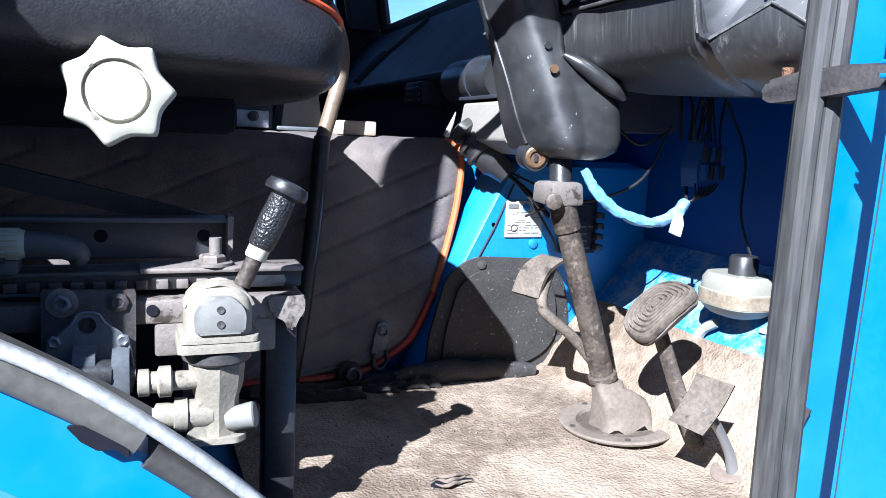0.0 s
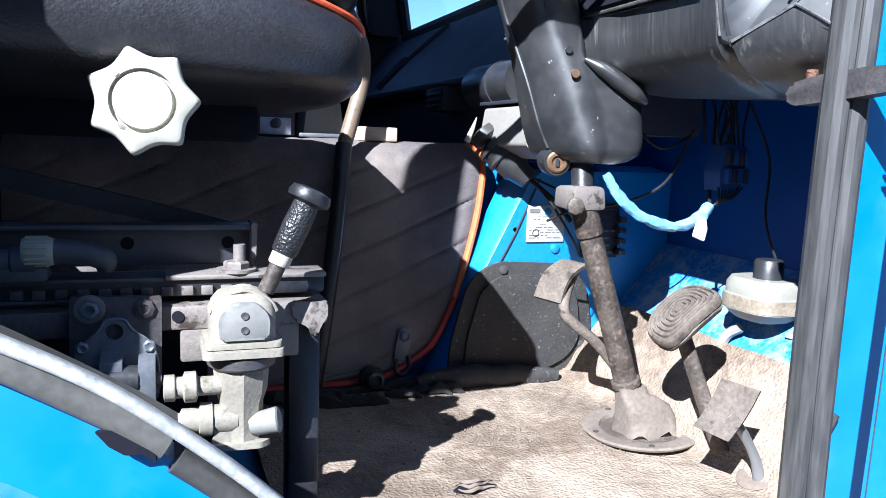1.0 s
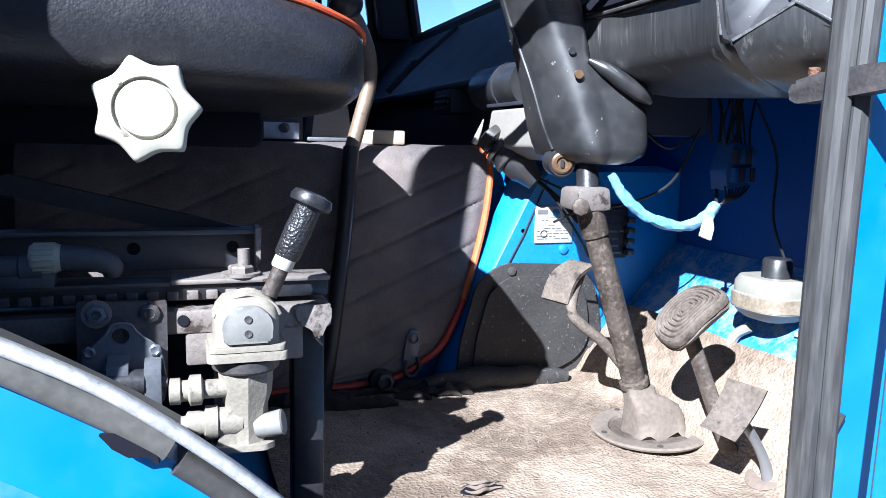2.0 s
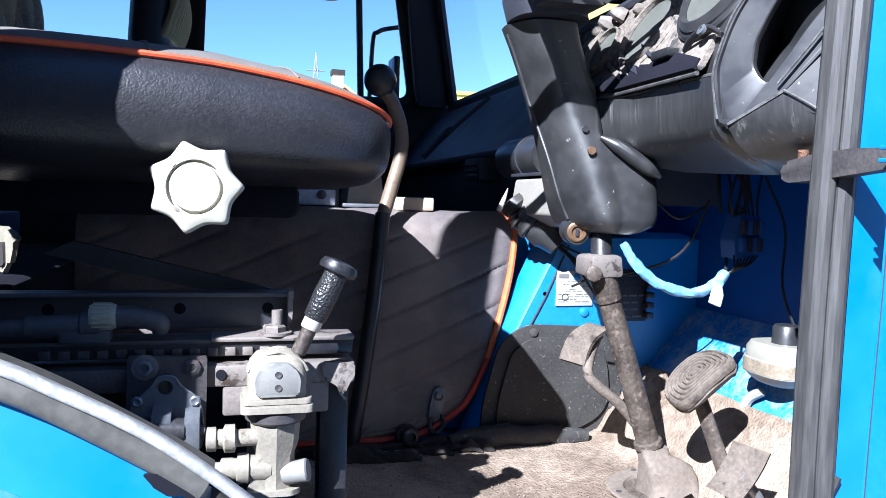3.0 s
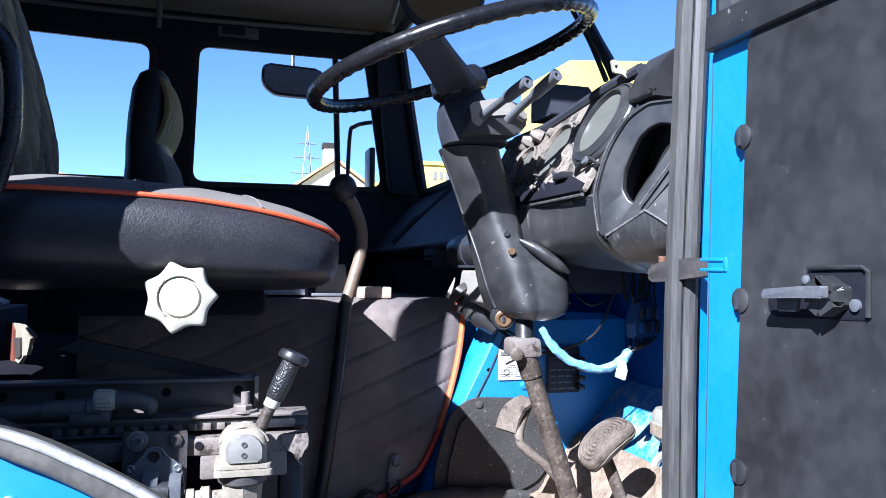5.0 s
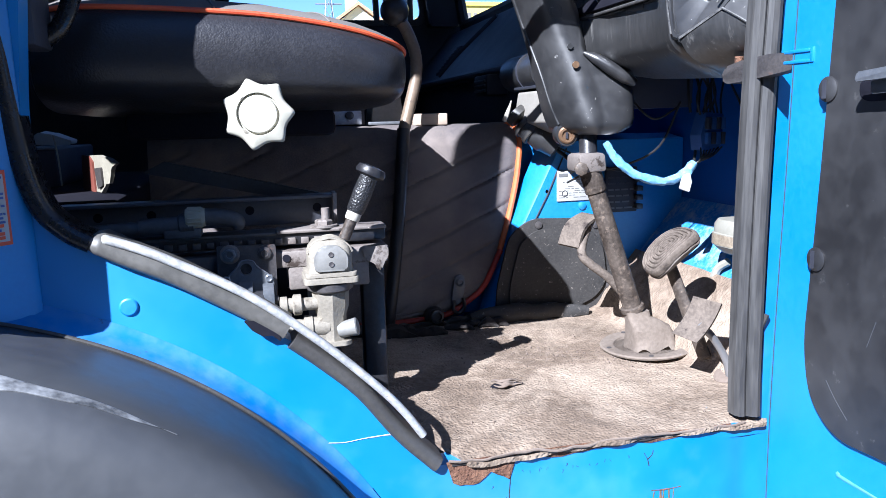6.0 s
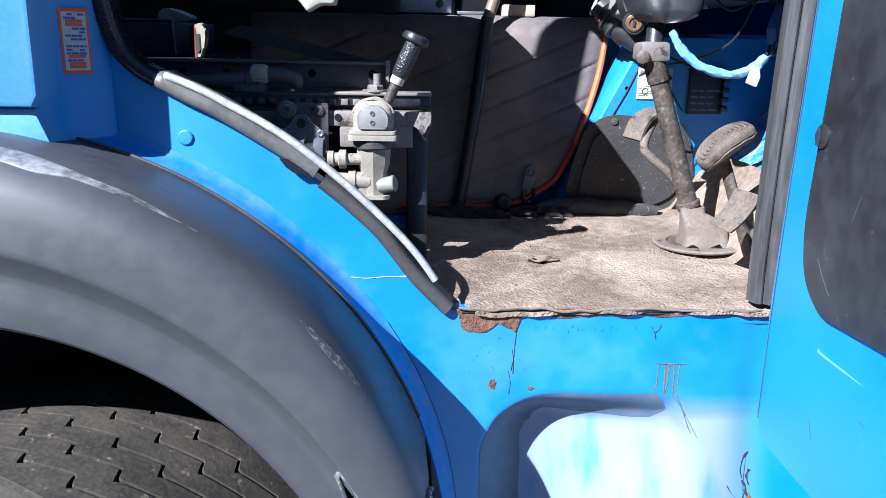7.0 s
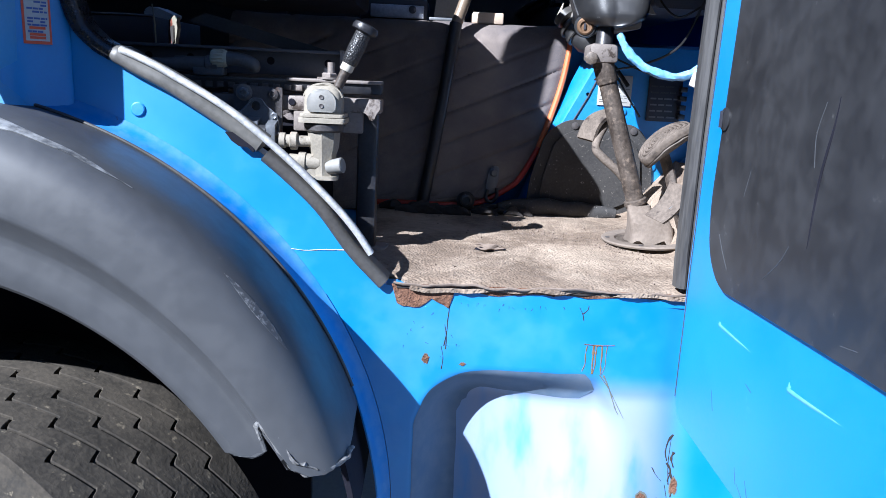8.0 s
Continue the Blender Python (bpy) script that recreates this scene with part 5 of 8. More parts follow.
zs = [1.0085, 1.0105, 1.013, 1.020, 1.05, 1.079, 1.15, 1.226, 1.30, 1.362, 1.395, 1.412]
pip = [(front_x(z) - 0.001, np.interp(z, [p[1] for p in prof[:-5]], [p[0] for p in prof[:-5]]) - 0.004, z) for z in zs]
# One piping: the lower run takes the shaded colour, the front the sunlit one.
part("piping", tube(B(), [(0.30, 1.362, 1.009), (0.40, 1.362, 1.010)] + [(a, b - 0.004, c) for a, b, c in pip[:7]], 0.0065, 8), M["piping_shaded"], quilt, "red piping along the lower edge, coloured as in shade")
part("piping_front", tube(B(), pip[6:] + [(0.735, 1.46, 1.424)], 0.0066, 8), M["piping_lit"], quilt, "worn red-orange piping up the front edge, coloured as sunlit")
clip = part("cover_clip", prism(B(), rounded([(-0.011, -0.035), (0.011, -0.035), (0.014, 0.0), (0.010, 0.030), (-0.010, 0.030), (-0.012, 0)], 0.008), (0.588, 1.363, 1.075), (1, 0, 0), (0.15, 0, 1), 0.008, 0.002), M["zinc"], quilt, "grey metal fastening clip")
part("clip_stud", lathe(B(), (0.591, 1.356, 1.090), (0, -1, 0), [(0.010, 0), (0.010, 0.005), (0.006, 0.008), (0.006, 0.004), (0.002, 0.004)], 14), M["zinc"], clip)
part("clip_loop", tube(B(), [(0.578, 1.355, 1.05), (0.575, 1.35, 1.03), (0.588, 1.35, 1.022), (0.60, 1.352, 1.035), (0.598, 1.355, 1.055)], 0.004, 8), M["black_steel"], clip)


# ---- driver's seat ----
def superellipse(cy, cz, hy, hz, n=28, p=3.2):
    out = []
    for k in range(n):
        a = 2 * math.pi * k / n
        c, s = math.cos(a), math.sin(a)
        out.append((cy + hy * math.copysign(abs(c) ** (2 / p), c), cz + hz * math.copysign(abs(s) ** (2 / p), s)))
    return out


seat = thing("driver_seat", (0.1, 1.09, 1.0), "black vinyl driver's seat with grey cloth top and orange-red piping", "seat")
CY = 1.095
stations = [(-0.095, 0.20, 1.585, 1.47), (-0.085, 0.235, 1.602, 1.46), (-0.05, 0.25, 1.610, 1.456), (0.0, 0.252, 1.613, 1.455), (0.10, 0.252, 1.610, 1.455), (0.20, 0.250, 1.603, 1.455), (0.28, 0.246, 1.590, 1.456),
            (0.33, 0.240, 1.578, 1.457), (0.362, 0.230, 1.567, 1.459), (0.382, 0.216, 1.559, 1.463), (0.395, 0.195, 1.551, 1.470), (0.403, 0.160, 1.545, 1.481), (0.407, 0.110, 1.539, 1.493)]


def cushion_z(s, t, b0):
    """The height of the cushion's top at s, from -1 at the piping on one side to 1 on the other."""
    return (t + b0) / 2 + (t - b0) / 2 * (1 - abs(s * 0.93) ** 3.6) ** (1 / 3.6) + 0.003 + 0.006 * (1 - s * s)


rings = [[Vector((x, a, b)) for a, b in superellipse(CY, (t + b0) / 2, h, (t - b0) / 2, p=3.6)] for x, h, t, b0 in stations]
part("cushion_side", loft(B(), rings), M["vinyl"], seat, "black grained vinyl side")
bm = B()
rows = []
for x, h, t, b0 in stations:
    rows.append([bm.verts.new((x, CY + 0.93 * h * s, cushion_z(s, t, b0))) for s in np.linspace(-1, 1, 25)])
for a, b in zip(rows, rows[1:]):
    for i in range(24):
        bm.faces.new((a[i], a[i + 1], b[i + 1], b[i]))
thicken(bm, (0, 0, -0.012))
part("cushion_top", bm, M["seat_cloth"], seat, "grey cloth top", angle=60)
edge = [(x, CY - h * 0.932, cushion_z(1, t, b0)) for x, h, t, b0 in stations[1:]] + [(0.409, CY, 1.532)] + [(x, CY + h * 0.932, cushion_z(1, t, b0)) for x, h, t, b0 in stations[:0:-1]]
part("piping", tube(B(), edge, 0.0034, 8), M["piping"], seat, "orange-red piping")
for x0 in (0.12, 0.27):
    pts = []
    for s in np.linspace(-0.97, 0.5, 12):
        x = x0 - 0.03 + 0.05 * abs(s)
        h, t, b0 = (float(np.interp(x, [q[0] for q in stations], [q[i] for q in stations])) for i in (1, 2, 3))
        pts.append((x, CY + 0.93 * h * s, cushion_z(s, t, b0) + 0.0008))
    part("top_seam", tube(B(), pts, 0.0016, 6), M["seat_cloth"], seat, "stitched seam")
# backrest, leaning back, with a quilted tan middle
back = [(z, h, x - 0.075, d) for z, h, x, d in ((1.56, 0.225, -0.065, 0.075), (1.62, 0.24, -0.055, 0.085), (1.70, 0.245, -0.06, 0.085), (1.80, 0.24, -0.078, 0.08), (1.92, 0.225, -0.105, 0.072), (2.02, 0.19, -0.13, 0.06), (2.07, 0.14, -0.143, 0.045))]
rings = [[Vector((x + a, CY + b, z)) for b, a in superellipse(0, 0, h, d, p=3.0)] for z, h, x, d in back]
part("backrest", loft(B(), rings), M["vinyl"], seat)
bm = B()
rows = []
for z, h, x, d in [(np.interp(z, [q[0] for q in back], [q[0] for q in back]), np.interp(z, [q[0] for q in back], [q[1] for q in back]), np.interp(z, [q[0] for q in back], [q[2] for q in back]), np.interp(z, [q[0] for q in back], [q[3] for q in back])) for z in np.linspace(1.58, 2.02, 80)]:
    row = []
    for i in range(65):
        s = -0.92 + 1.84 * i / 64
        q1, q2 = abs(((z + s * 0.40) / 0.14) % 1 - 0.5) * 2, abs(((z - s * 0.40) / 0.14) % 1 - 0.5) * 2
        row.append(bm.verts.new((x + d * (1 - abs(s) ** 3) ** (1 / 3.0) + 0.002 + 0.015 * (1 - max(q1, q2) ** 5), CY + h * s, z)))
    rows.append(row)
for a, b in zip(rows, rows[1:]):
    for i in range(64):
        bm.faces.new((a[i], a[i + 1], b[i + 1], b[i]))
thicken(bm, (-0.006, 0, 0))
part("back_quilt", bm, M["olive_cloth"], seat, "dark olive diamond-quilted panel", angle=60)
# seat pan and frame
part("seat_pan", box(B(), 0.0, 0.30, 0.97, 1.28, 1.420, 1.462, 0.012), M["deep_black"], seat)
part("scissor_arm", prism(B(), [(0.02, 1.375), (0.05, 1.39), (0.27, 1.335), (0.26, 1.318)], (0, 0.97, 0), (1, 0, 0), (0, 0, 1), 0.012), M["black_steel"], seat)
bm = box(B(), -0.30, 0.286, 0.935, 0.950, 1.293, 1.336, 0.002)
channel = part("upper_channel", bm, M["channel"], seat, "scuffed black steel channel with holes")
box_bm = box(B(), -0.30, 0.286, 0.918, 0.936, 1.331, 1.336, 0.001)
part("channel_lip", box_bm, M["channel"], channel)
part("channel_end", prism(B(), rounded([(0.284, 1.290), (0.288, 1.290), (0.290, 1.338), (0.284, 1.338)], 0.001), (0, 0.95, 0), (1, 0, 0), (0, 0, 1), 0.036), M["rail_steel"], channel)
for x in (-0.10, -0.04, 0.03, 0.165, 0.262):
    part("channel_hole", lathe(B(), (x, 0.936, 1.316), (0, -1, 0), [(0.0065, 0), (0.0065, 0.0014)], 14), M["deep_black"], channel)
rail = part("slide_rail", box(B(), -0.32, 0.356, 0.893, 0.945, 1.268, 1.287, 0.003), M["black_steel"], seat, "toothed slide rail")
part("rail_top", box(B(), 0.20, 0.357, 0.888, 0.93, 1.285, 1.2905, 0.002), M["rail_steel"], rail, "dusty rail flange")
part("rail_top", box(B(), -0.32, 0.20, 0.892, 0.93, 1.283, 1.288, 0.002), M["hose_rubber"], rail)
for k in range(14):
    part("rail_tooth", box(B(), 0.03 + k * 0.0185, 0.041 + k * 0.0185, 0.889, 0.896, 1.270, 1.279, 0.001), M["rail_steel"] if k > 9 else M["dark_bracket"], rail)
part("lower_rail", box(B(), 0.19, 0.357, 0.878, 0.94, 1.238, 1.262, 0.003), M["rail_steel"], seat, "dusty steel cross rail")
part("lower_rail_rear", box(B(), -0.32, 0.19, 0.882, 0.94, 1.234, 1.260, 0.003), M["dark_bracket"], seat)
part("rail_hole", lathe(B(), (0.211, 0.878, 1.252), (0, -1, 0), [(0.0055, 0), (0.0055, 0.0016)], 14), M["deep_black"], rail)
bm = prism(B(), rounded([(0.318, 1.262), (0.356, 1.262), (0.356, 1.246), (0.350, 1.238), (0.346, 1.228), (0.340, 1.226), (0.336, 1.236), (0.322, 1.244)], 0.004), (0, 0.885, 0), (1, 0, 0), (0, 0, 1), 0.012, 0.003)
part("front_bracket", bm, M["rail_steel"], seat, "bent dusty bracket")
post = part("post", box(B(), 0.318, 0.352, 0.888, 0.922, 0.998, 1.240, 0.006), M["black_steel"], seat, "scuffed black steel post")
part("post_foot", prism(B(), rounded([(-0.035, -0.02), (0.035, -0.025), (0.04, 0.02), (-0.03, 0.025)], 0.008), (0.335, 0.905, 1.0055), (1, 0, 0), (0, 1, 0), 0.006, 0.002), M["rail_steel"], post)
nut = part("adjuster_bolt", bolt_head(B(), (0.268, 0.905, 1.291), (0, 0, 1), 0.013, 0.010), M["rail_steel"], seat, "dusty hexagon bolt")
part("washer", lathe(B(), (0.268, 0.905, 1.2905), (0, 0, 1), [(0.02, 0), (0.02, 0.003)], 18), M["rail_steel"], nut)
part("stud", rod(B(), (0.271, 0.905, 1.30), (0.271, 0.905, 1.318), 0.006), M["rail_steel"], nut)
# hinge plate
hinge = part("hinge_plate", prism(B(), rounded([(0.118, 1.276), (0.197, 1.274), (0.196, 1.190), (0.116, 1.178)], 0.003), (0, 0.876, 0), (1, 0, 0), (0, 0, 1), 0.006, 0.0015), M["dark_bracket"], seat, "dark grey hinge plate")
part("plate_bolt", lathe(B(), (0.135, 0.870, 1.264), (0, -1, 0), [(0.0115, 0), (0.0115, 0.002), (0.0085, 0.002), (0.0085, 0.0055), (0.006, 0.0065), (0.005, 0.0065), (0.005, 0.002)], 6), M["zinc"], hinge)
part("plate_washer", lathe(B(), (0.135, 0.870, 1.264), (0, -1, 0), [(0.0135, 0), (0.0135, 0.0012), (0.010, 0.0016)], 20), M["rail_steel"], hinge)
part("plate_bolt", lathe(B(), (0.1815, 0.870, 1.263), (0, -1, 0), [(0.0095, 0), (0.0095, 0.003), (0.005, 0.005), (0.004, 0.0035)], 8), M["dark_bracket"], hinge)
outline_b = rounded([(0.122, 1.226), (0.142, 1.246), (0.149, 1.256), (0.164, 1.256), (0.171, 1.246), (0.190, 1.228), (0.196, 1.192), (0.192, 1.176), (0.120, 1.180)], [0.004, 0.006, 0.006, 0.006, 0.006, 0.006, 0.004, 0.004, 0.004])
hole_b = [(0.1555 + 0.0078 * math.cos(2 * math.pi * k / 20), 1.2435 + 0.0078 * math.sin(2 * math.pi * k / 20)) for k in range(20)]
link_plate = part("hinge_bracket", sheet_with_holes(B(), outline_b, [hole_b], "y", 0.862, 0.867), M["zinc"], seat, "dull zinc hinge bracket with a round hole")
part("bracket_edge", tube(B(), [(a, 0.862, b) for a, b in ((0.123, 1.226), (0.142, 1.245), (0.149, 1.2545), (0.164, 1.2545), (0.171, 1.245), (0.189, 1.228), (0.195, 1.192))], 0.0014, 6), M["zinc"], link_plate, "rolled edge of the bracket")
for x, z in ((0.1285, 1.230), (0.1855, 1.229), (0.1865, 1.186)):
    part("bracket_screw", lathe(B(), (x, 0.8625, z), (0, -1, 0), [(0.0060, 0), (0.0060, 0.003), (0.0042, 0.0042), (0.0022, 0.0030)], 6), M["zinc"], link_plate)
# clevis: two bent straps round a dark bush
for x0, x1, z0, z1, out in ((0.144, 0.163, 1.195, 1.226, 0.020), (0.176, 0.191, 1.180, 1.222, 0.022)):
    prof = [(0.862, z1), (0.862 - out, z1 - 0.006), (0.862 - out - 0.003, (z0 + z1) / 2), (0.862 - out + 0.002, z0), (0.862 - out + 0.006, z0), (0.862 - out + 0.001, (z0 + z1) / 2), (0.862 - out + 0.004, z1 - 0.010), (0.862, z1 - 0.004)]
    part("clevis_strap", prism(B(), prof, (x0, 0, 0), (0, 1, 0), (0, 0, 1), x1 - x0, 0.001), M["zinc"], seat, "bent zinc strap")
part("hinge_bush", lathe(B(), (0.126, 0.848, 1.205), (1, 0, -0.06), [(0.009, 0), (0.0125, 0.002), (0.0125, 0.050), (0.009, 0.052)], 20), M["black_steel"], seat, "dark bush")
part("hinge_pin", rod(B(), (0.120, 0.848, 1.2055), (0.196, 0.848, 1.2010), 0.0055, 0.0055, 12), M["dark_bracket"], seat)

# star knob
KC = Vector((0.186, 0.843, 1.452))
ka = Vector((-0.05, -1, 0.03)).normalized()
ku = (Vector((-0.26, 0, 0.966)) - ka * ka.dot(Vector((-0.26, 0, 0.966)))).normalized()
kw = ka.cross(ku)


def star_ring(r_out, r_in, d, n=112):
    ring = []
    for k in range(n):
        a = 2 * math.pi * k / n
        c = min(1.0, 1.10 * (1 - abs(math.sin(3.5 * a)) ** 0.95))
        r = 0.96 * (r_in + (r_out - r_in) * c)
        ring.append(KC + ka * d + (ku * math.cos(a) + kw * math.sin(a)) * r)
    return ring


rings = [star_ring(0.0470, 0.0385, 0.0), star_ring(0.0490, 0.0400, 0.003), star_ring(0.0490, 0.0400, 0.015), star_ring(0.0475, 0.0388, 0.0185), star_ring(0.0440, 0.0365, 0.0202),
         star_ring(0.0285, 0.0285, 0.0212), star_ring(0.0278, 0.0278, 0.0165), star_ring(0.0258, 0.0258, 0.0165), star_ring(0.0252, 0.0252, 0.0200), star_ring(0.0245, 0.0245, 0.0207), star_ring(0.002, 0.002, 0.0210)]
knob = part("tilt_knob", loft(B(), rings), M["knob_white"], seat, "white star-shaped plastic knob", angle=42)
part("knob_shaft", rod(B(), KC - ka * 0.0, KC - ka * 0.04, 0.012), M["black_steel"], seat)
# Two grey arcs draw the crescent shade in the knob's ring.
for a, l in ((0.35, 0.008), (2.0, 0.012)):
    pts = [KC + ka * 0.0196 + (ku * math.cos(a + q) + kw * math.sin(a + q)) * 0.0282 for q in np.linspace(0, l / 0.026, 6)]
    part("knob_slot", tube(B(), pts, [0.0012, 0.0024, 0.0012], 6), M["valve"], knob, "grey arc painted as shade in the ring recess")

# hoses by the rails
hose = thing("air_hose", (0.07, 0.88, 1.29), "grey ribbed hose coupling on the seat rail", "hose")
part("nipple", lathe(B(), (0.02, 0.888, 1.305), (1, 0, 0.03), [(0.012, 0), (0.012, 0.05), (0.014, 0.052), (0.014, 0.07)], 16), M["hose_rubber"], hose)
part("collar", lathe(B(), (0.080, 0.884, 1.316), (1, 0, 0), [(0.012, 0), (0.0135, 0.003), (0.0135, 0.022), (0.012, 0.026)], 20), M["collar"], hose, "olive grey ribbed collar")
for k in range(16):
    a = 2 * math.pi * k / 16
    part("collar_rib", rod(B(), (0.083, 0.884 + 0.0135 * math.cos(a), 1.316 + 0.0135 * math.sin(a)), (0.101, 0.884 + 0.0135 * math.cos(a), 1.316 + 0.0135 * math.sin(a)), 0.0012, 0.0012, 6), M["collar"], hose)
part("elbow", tube(B(), [(0.105, 0.884, 1.316), (0.128, 0.884, 1.315), (0.147, 0.885, 1.308), (0.148, 0.888, 1.298)], [0.012, 0.011, 0.011, 0.008], 12), M["hose_rubber"], hose)
part("pipe", tube(B(), [(-0.25, 0.90, 1.302), (-0.1, 0.895, 1.30), (0.02, 0.888, 1.304)], 0.010, 10), M["hose_rubber"], hose)
part("clamp", box(B(), 0.05, 0.10, 0.877, 0.905, 1.288, 1.303, 0.004), M["hose_rubber"], hose)
single("dust_sheet", wobble(box(B(), 0.0, 0.10, 0.80, 0.92, 1.195, 1.225, 0.012, 4), 0.012, 40), M["seal"], "crumpled grey sheet under the seat rail", "sheet")

# ---- hand brake valve ----
valve = thing("hand_brake_valve", (0.27, 0.85, 1.12), "dusty pale grey hand brake valve with a black lever", "brake valve")
VX, VY = 0.268, 0.850
plate_o = rounded([(-0.037, -0.034), (0.037, -0.034), (0.037, 0.034), (-0.037, 0.034)], 0.008)
part("flange", prism(B(), plate_o, (VX, VY, 1.2235), (1, 0, 0), (0, 1, 0), 0.008, 0.002), M["valve"], valve)
part("flange_upper", prism(B(), [(a * 0.95, b * 0.95) for a, b in plate_o], (VX, VY, 1.2325), (1, 0, 0), (0, 1, 0), 0.0055, 0.002), M["valve"], valve)
rings = []
for z, w, d in ((1.237, 0.032, 0.030), (1.242, 0.0305, 0.029), (1.260, 0.0305, 0.028), (1.272, 0.028, 0.026), (1.280, 0.0215, 0.021), (1.2835, 0.0125, 0.013)):
    rings.append([Vector((VX + a, VY + b, z)) for a, b in superellipse(0, 0, w, d, 32, 4.5)])
part("cover", loft(B(), rings), M["valve"], valve)
badge = rounded([(-0.0215, 1.241), (0.0215, 1.241), (0.0235, 1.261), (0.0125, 1.276), (-0.0125, 1.276), (-0.0235, 1.261)], [0.004, 0.004, 0.008, 0.012, 0.012, 0.008])
face = part("end_cap", prism(B(), [(a, b) for a, b in badge], (VX, VY - 0.028, 0), (1, 0, 0), (0, 0, 1), 0.006, 0.002), M["valve_cap"], valve, "smooth grey end cap")
for z in (1.2505, 1.2640):
    part("cap_screw", lathe(B(), (VX, VY - 0.034, z), (0, -1, 0), [(0.0035, 0), (0.0035, 0.0012), (0.001, 0.0005)], 12), M["dark_bracket"], face)
for k in range(3):
    pts = [(VX + (0.0328 - k * 0.0005) * math.sin(a), VY - 0.017 + k * 0.013, 1.2525 + (0.0320 - 0.001 * abs(k - 1)) * math.cos(a)) for a in np.linspace(-1.2, 1.2, 9)]
    part("cover_rib", wobble(tube(B(), pts, 0.0022, 6), 0.0015, 60), M["valve"], valve)
part("neck", lathe(B(), (VX, VY, 1.2085), (0, 0, 1), [(0.028, 0), (0.032, 0.003), (0.032, 0.012), (0.027, 0.0152)], 24), M["dark_bracket"], valve)
part("barrel", lathe(B(), (VX, VY, 1.120), (0, 0, 1), [(0.017, 0.014), (0.0205, 0.018), (0.0205, 0.052), (0.0245, 0.064), (0.0265, 0.090)], 8), M["valve"], valve, angle=20)
part("side_nut", lathe(B(), (VX - 0.030, VY - 0.006, 1.192), (-1, 0, 0), [(0.009, -0.02), (0.009, 0.010), (0.0145, 0.012), (0.0145, 0.022), (0.010, 0.024), (0.010, 0.030), (0.0125, 0.031), (0.0125, 0.040), (0.006, 0.041)], 12), M["valve"], valve)
part("lower_port", lathe(B(), (VX - 0.005, VY - 0.006, 1.158), (-1, 0, 0.02), [(0.014, 0), (0.014, 0.022), (0.0165, 0.023), (0.0165, 0.034), (0.012, 0.035), (0.012, 0.05), (0.008, 0.052), (0.008, 0.07)], 10), M["valve"], valve)
part("outlet", lathe(B(), (VX + 0.008, VY - 0.012, 1.152), (1, -0.30, 0.22), [(0.010, 0), (0.0115, 0.010), (0.0128, 0.026), (0.011, 0.0275), (0.002, 0.027)], 18), M["valve_cap"], valve, "pale outlet plug")
part("foot", prism(B(), rounded([(-0.034, -0.022), (0.016, -0.024), (0.026, -0.016), (0.022, 0.02), (-0.034, 0.02)], 0.004), (VX, VY, 1.132), (1, 0, 0), (0, 1, 0), 0.006, 0.002), M["valve"], valve)
part("lower_web", prism(B(), [(-0.030, 1.136), (-0.006, 1.136), (-0.004, 1.170), (-0.020, 1.166)], (VX, VY - 0.016, 0), (1, 0, 0), (0, 0, 1), -0.02, 0.003), M["valve"], valve)
part("mount", box(B(), VX - 0.055, VX + 0.06, VY + 0.03, VY + 0.042, 1.205, 1.255, 0.003), M["rail_steel"], valve)
LA, LB = Vector((0.290, 0.846, 1.280)), Vector((0.334, 0.848, 1.376))
ld = (LB - LA).normalized()
part("lever_rod", rod(B(), LA, LA + ld * 0.04, 0.008), M["dirty_steel"], valve, "rusty lever rod")
part("lever_collar", lathe(B(), LA + ld * 0.028, ld, [(0.0095, 0), (0.0105, 0.002), (0.0105, 0.012)], 16), M["white"], valve)
part("lever_grip", lathe(B(), LA + ld * 0.038, ld, [(0.0095, 0), (0.0125, 0.004), (0.0135, 0.03), (0.0125, 0.052), (0.0125, 0.055)], 24), M["grip"], valve, "knurled black grip")
part("lever_head", lathe(B(), LA + ld * 0.092, ld, [(0.0125, 0), (0.0205, 0.003), (0.0215, 0.008), (0.019, 0.014), (0.010, 0.016), (0.002, 0.0145)], 24), M["black_steel"], valve, "flared black head")

# ---- gear lever ----
gear = thing("gear_lever", (0.43, 1.335, 1.0), "bent gear lever with a black sleeve and ball knob", "gear lever")
part("sleeve", tube(B(), [(0.426, 1.335, 1.0), (0.445, 1.345, 1.12), (0.467, 1.365, 1.27), (0.487, 1.400, 1.42)], 0.0142, 16), M["black_steel"], gear, "black lower sleeve")
part("rod", tube(B(), [(0.486, 1.398, 1.413), (0.505, 1.412, 1.47), (0.523, 1.425, 1.53), (0.524, 1.433, 1.58), (0.508, 1.44, 1.628), (0.493, 1.44, 1.65)], 0.0130, 16), M["lever_steel"], gear, "worn tan steel rod")
bm = B()
bmesh.ops.create_uvsphere(bm, u_segments=28, v_segments=18, radius=0.0305)
bmesh.ops.translate(bm, verts=bm.verts, vec=(0.484, 1.44, 1.667))
lathe(bm, (0.496, 1.44, 1.642), (-0.1, 0.15, 0.5), [(0.014, -0.004), (0.016, 0.004), (0.014, 0.012)], 16)
part("ball_knob", bm, M["black_steel"], gear, "smooth black ball")

